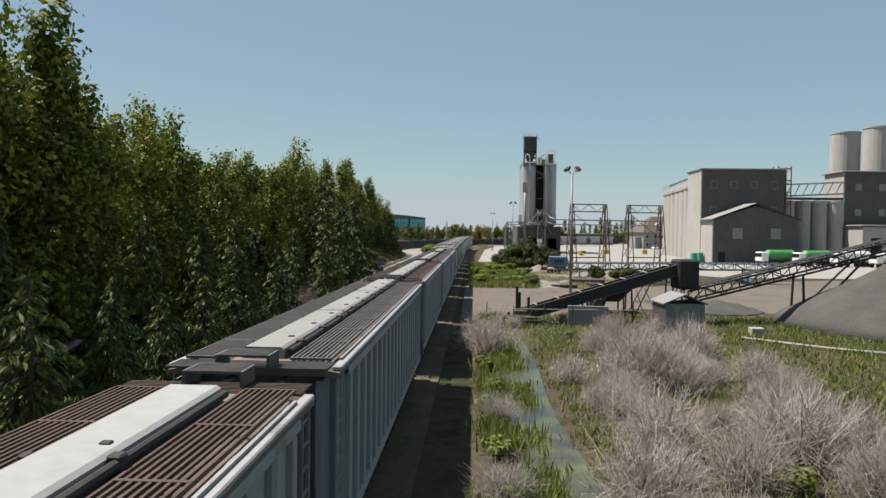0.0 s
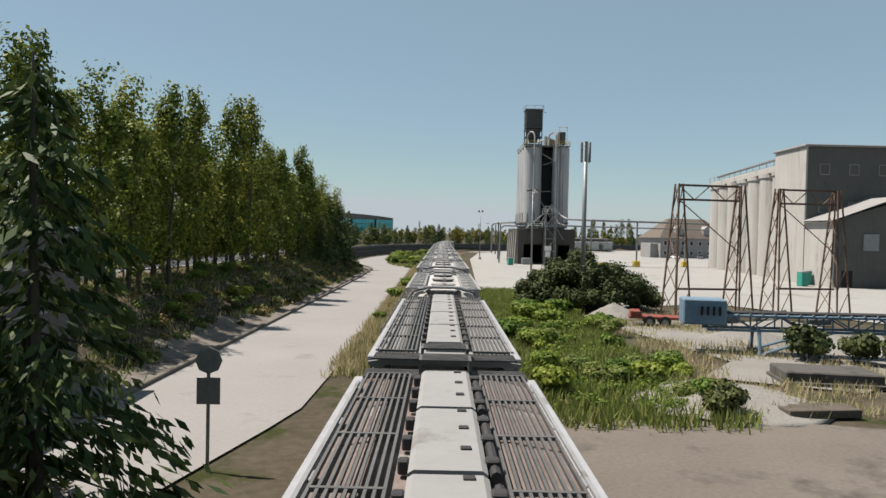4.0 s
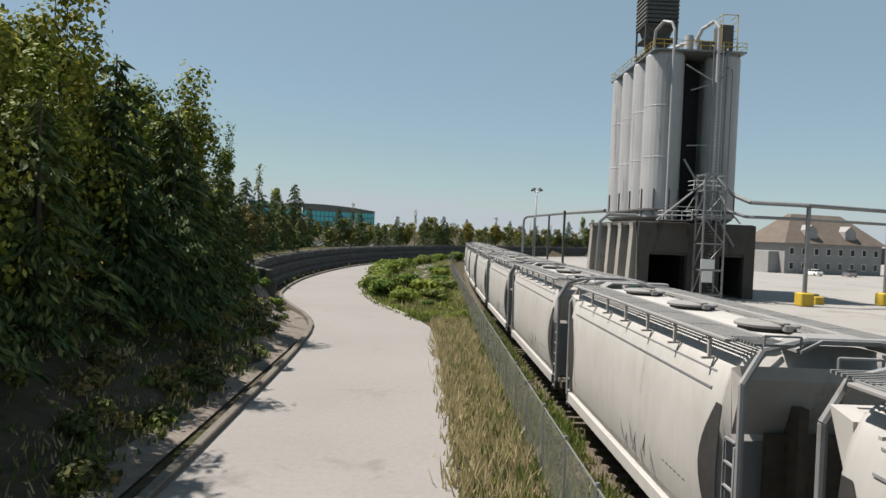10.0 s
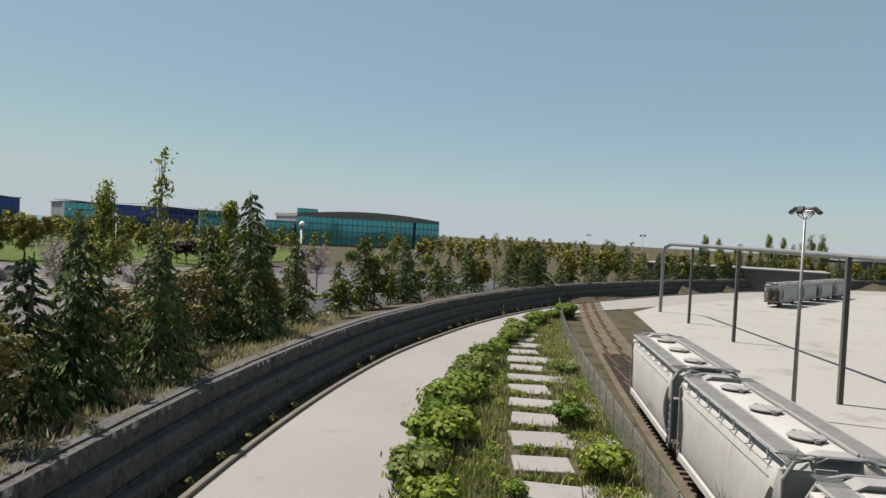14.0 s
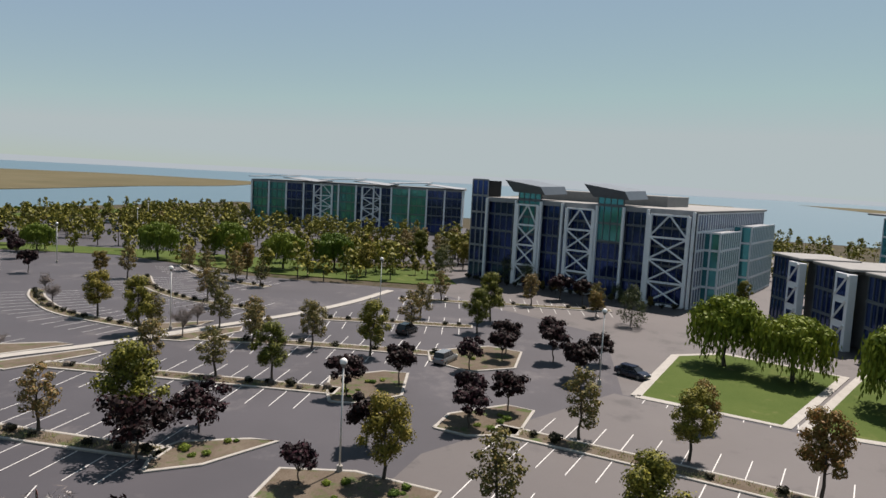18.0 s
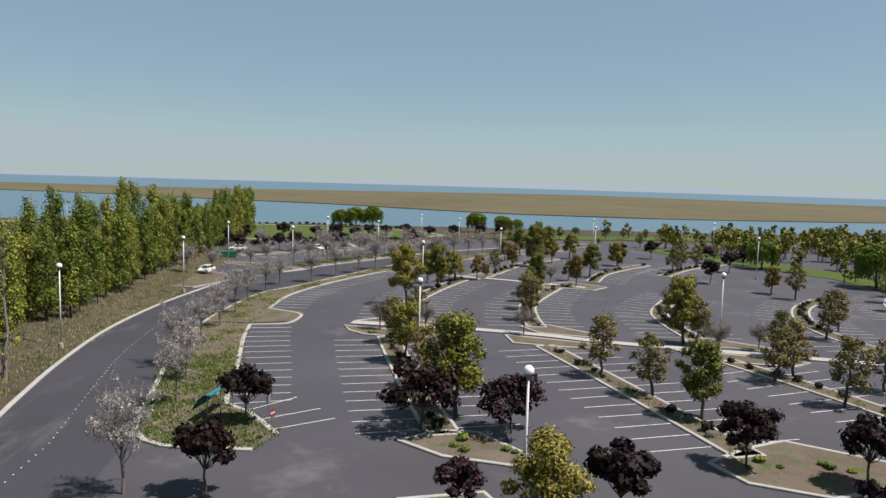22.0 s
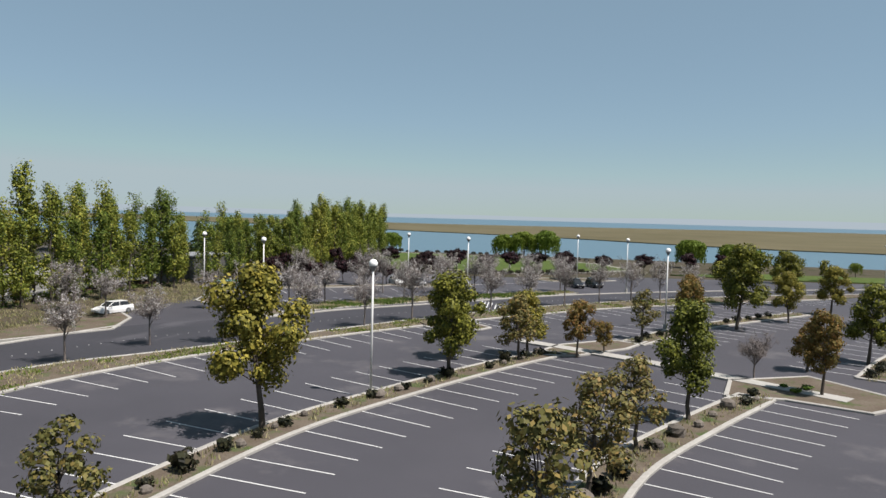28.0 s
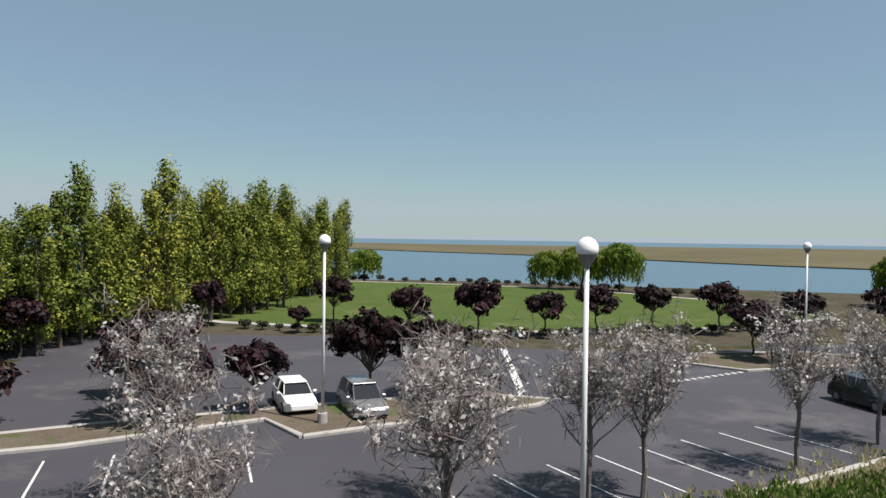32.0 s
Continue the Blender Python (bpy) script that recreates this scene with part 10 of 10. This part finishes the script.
ip = scatter(-13, 3, 203, 325, 5200, weeds_here, 14)
blades("island_weeds", ip[:4300], L_WEED, "dense green weeds in the verge island", 0.36, 12, lambda x, y: 0.0, 0.05, 0.28, "weeds")
blades("island_grass", ip[4300:], L_DRY, "dry grass among the weeds", 0.6, 7, lambda x, y: 0.0, 0.035, 0.28)
for i, (x, y) in enumerate(slabs):
    for dx in ((0, 3.0) if i % 2 else (0,)):
        tagged(part("concrete_pad", MB().box((x + dx, y, 0.04), (2.9 + 0.4 * math.sin(i * 3.1), 2.6 + 0.4 * math.cos(i * 2.3), 0.2), rz=6 * math.sin(i * 1.7), bev=0.04), M_CONC), "cracked pale concrete pad in the weeds", "concrete pad", "concrete pads")
WB = [shrub(0.9, 1.0, L_SHRUB, "bushy bright green weed clump by the road", n=1100, size=0.14, group="weed clumps"), shrub(0.7, 0.8, L_SHRUB, "bushy bright green weed clump by the road", n=900, size=0.13, group="weed clumps"), shrub(0.85, 0.95, L_WEED, "dark green weed clump by the road", n=1100, size=0.14, group="weed clumps")]
rim = [(x + g.uniform(0.4, 1.8), y, g.uniform(0.9, 1.4)) for x, y, a in walk_line([p for p in ROAD_R if 216 < p[1] < 322], 1.7)]
strew(WB, rim + [(-7.5, 217, 1.3), (-6.2, 221, 1.3), (-9, 224, 1.2), (-5, 226, 1.3), (-8.2, 214, 1.1), (-6.0, 212.5), (-5.2, 216.5, 1.2), (-8.0, 228.5, 1.1), (-3.6, 230, 1.2), (-10.2, 219.5, 1.1), (-4.6, 233), (-9.6, 231), (-4.4, 240), (-4.0, 247), (-4.6, 256), (-8.2, 244, 0.7), (-3.8, 262), (-3.0, 272), (-5.0, 137, 0.7), (-4.6, 152, 0.8), (-4.4, 153.6, 0.8), (-4.9, 118, 0.6)], lambda x, y: 0.0, 0.85, 1.2, 40)
def dead_bush(r, h, n=1500):
    """A dome of bare grey twigs fanning out from its foot."""
    th = thing("dead_bush", "grey leafless twiggy bush in the rough ground", "bush", "dead bushes")
    mb = MB()
    for k in range(9):
        a = k * 0.7
        limbs(mb, (0.1 * math.cos(a), 0.1 * math.sin(a), -0.05), (r * 0.7 * math.cos(a) * rnd.uniform(0.3, 1.0), r * 0.7 * math.sin(a) * rnd.uniform(0.3, 1.0), h * rnd.uniform(0.6, 0.95)), 0.022, 0.006, 3, 0.15, 4)
    part("stem", mb, M_TWIG, th)
    a, k = 6.2832 * RS.rand(n), np.sqrt(RS.rand(n))
    reach, rise = r * k * (0.8 + 0.3 * RS.rand(n)), h * np.sqrt(np.clip(1.05 - k * k, 0.05, 1)) * (0.75 + 0.3 * RS.rand(n))
    d = np.stack([reach * np.cos(a), reach * np.sin(a), rise], 1)
    f = (0.25 + 0.6 * RS.rand(n))[:, None]
    p0, p1 = d * f + 0.10 * r * RS.randn(n, 3), d * np.minimum(1.0, f + 0.3) + 0.17 * r * RS.randn(n, 3)
    b = 6.2832 * RS.rand(n)
    w = np.stack([np.cos(b), np.sin(b), 0 * b], 1) * 0.008
    part("twig_mass", quads_mesh("twig_mass", np.stack([p0 - w, p0 + w, p1 + w * 0.4, p1 - w * 0.4], 1)), L_REED, th)
    return th


DEAD = [dead_bush(1.3, 1.35, 1300), dead_bush(1.1, 1.15, 1100), dead_bush(1.6, 1.5, 1500)]
brush_at = lambda x, y: not (y > 44 and noise.noise(Vector((x * 0.5, y * 0.5, 31))) < 0.12) and not (5.0 < x < 7.6 + 0.02 * y and 11 < y < 47) and noise.noise(Vector((x * 0.16, y * 0.16, 2))) > -0.16 and x < 19.5 - 0.10 * abs(y - 26)
strew(DEAD, [(x, y, g.uniform(0.75, 1.25) if y < 44 else g.uniform(0.5, 0.85)) for x, y in scatter(4.6, 18.5, 12, 55, 92, brush_at, 15)], lambda x, y: 0.0, 0.85, 1.2, 87)
blades("dead_twigs", scatter(7.4, 20, 12, 54, 900, brush_at, 58), L_REED, "grey dead stalks among the brush", 0.5, 9, lambda x, y: 0.0, 0.008, 0.5, "brush", 0.5)
blades("ditch_grass", scatter(4.3, 6.4, 8, 58, 500, lambda x, y: noise.noise(Vector((x * 0.4, y * 0.4, 5))) > 0.0, 16), L_WEED, "green grass beside the track", 0.5, 10, lambda x, y: 0.0, 0.04, 0.25)
blades("field_grass", scatter(7.5, 40, 12, 60, 4200, None, 17), L_WEED, "thin green and dry field grass", 0.26, 8, lambda x, y: 0.0, 0.05, 0.35)
blades("trackside_weeds", scatter(3.6, 12, 88, 150, 2600, None, 18), L_WEED, "green and dry weeds beside the track", 0.6, 9, lambda x, y: 0.0, 0.04, 0.3, "weeds")
blades("trackside_grass", scatter(4.0, 24, 90, 128, 1500, lambda x, y: noise.noise(Vector((x * 0.2, y * 0.2, 6))) > -0.1, 19), L_DRY, "dry grass on the rough ground", 0.42, 8, lambda x, y: 0.0, 0.03, 0.3)
off_foot = lambda x, y: x < foot_x(y) - foot_w(y) + 0.4
blades("bank_grass", scatter(-24, -14.2, 84, 206, 1200, off_foot, 20), L_DRY, "dry grass on the bank", 0.26, 8, ground_z, 0.035, 0.3)
blades("bank_weeds", scatter(-24, -14.2, 80, 206, 1100, off_foot, 22), L_WEED, "green weeds on the bank", 0.24, 9, ground_z, 0.06, 0.3, "weeds")
blades("terrace_grass", scatter(-31, -22.6, 209, 285, 1500, None, 23), L_DRY, "dry grass above the wall", 0.35, 8, ground_z, 0.04, 0.3)
strew(WB, [(-18.6, 207.2, 1.0), (-19.4, 206.0, 1.0), (-17.4, 206.2, 0.85), (-19.0, 204.0, 0.8)] + [(-16.5 - g.random() * 5, 84 + g.random() * 110, g.uniform(0.5, 0.9)) for i in range(26)], ground_z, 0.7, 1.1, 41)
foot = [(p[0] + 0.7, p[1]) for p in walk_line([q for q in WALL if q[1] > 218], 3.3) if g.random() < 0.7]
tagged(part("wall_foot_weeds", quads_mesh("wall_foot_weeds", leaves([(x, y, 0.25) for x, y in foot], [g.uniform(0.2, 0.45) for p in foot], [110] * len(foot), 0.15, 0.8)), L_BUSH), "small dark weeds along the foot of the wall", "weeds", "", "stuff")
sc = random.Random(77)
scrub = [(x, y) for x, y in scatter(-23, -14.0, 82, 204, 700, off_foot, 78) if noise.noise(Vector((x * 0.5, y * 0.5, 9))) > -0.12]
for nm, mt, lab, part_of in (("bank_scrub", L_OLIVE, "low olive scrub on the bank", scrub[::2]), ("bank_green_scrub", L_WEED, "low green scrub on the bank", scrub[1::2])):
    tagged(part(nm, quads_mesh(nm, leaves([(x, y, ground_z(x, y) + 0.15) for x, y in part_of], [sc.uniform(0.3, 0.65) for q in part_of], [70] * len(part_of), 0.16, 0.7)), mt), lab, "scrub", "", "stuff")
green = [q for q in ip if noise.noise(Vector((q[0] * 0.35, q[1] * 0.35, 12))) > 0.02][:900]
tagged(part("island_cover", quads_mesh("island_cover", leaves([(x, y, 0.18) for x, y in green], [sc.uniform(0.25, 0.5) for q in green], [46] * len(green), 0.13, 0.7)), L_SHRUB), "leafy bright green weeds in the verge island", "weeds", "", "stuff")
strew(CON, [(-20.4, 204.6, 0.6), (-19.0, 200.0, 0.65)], ground_z, 0.95, 1.05, 79)
strew(GW, [(-17.6, 206.2, 0.9), (-16.6, 204, 0.8), (-18.8, 208.6, 0.9), (-15.6, 200, 0.8), (-15.2, 195, 0.7)], ground_z, 0.85, 1.15, 80)
side = [q for q in scatter(3.9, 11, 90, 152, 900, None, 83) if noise.noise(Vector((q[0] * 0.3, q[1] * 0.3, 15))) > -0.05]
tagged(part("trackside_cover", quads_mesh("trackside_cover", leaves([(x, y, 0.2) for x, y in side], [sc.uniform(0.3, 0.6) for q in side], [52] * len(side), 0.14, 0.75)), L_SHRUB), "leafy green weeds beside the track", "weeds", "", "stuff")
strew(WB, [(x, y, g.uniform(0.6, 1.15)) for x, y in scatter(4.2, 13, 91, 126, 46, lambda x, y: noise.noise(Vector((x * 0.25, y * 0.2, 21))) > -0.1, 88)] + [(6.2, 104, 1.0), (7.8, 108, 1.2), (5.6, 112, 0.9), (9.4, 113, 1.1), (7.0, 119, 1.0), (8.8, 123, 0.8), (5.4, 98, 0.9)], lambda x, y: 0.0, 0.9, 1.1, 84)
# bank behind the drive
blades("bank_bed_grass", scatter(-33, -24.5, 88, 215, 3000, None, 24), L_DRY, "dry grass behind the kerb", 0.26, 8, lambda x, y: ground_z(x, y) - 0.05, 0.04, 0.3)

th = thing("lawn_sign", "teal notice board on posts beside the lawn", "sign", "", "", pose(-18.5, 37.2, LOT, 0, 0, 145))
part("board", MB().box((0, 0, 1.75), (2.4, 0.16, 1.8), bev=0.03), M_GREEN, th)
for s in (-1.0, 1.0):
    part("post", MB().cyl((s, 0, 0), (s, 0, 0.9), 0.06, n=8), M_STEEL, th)
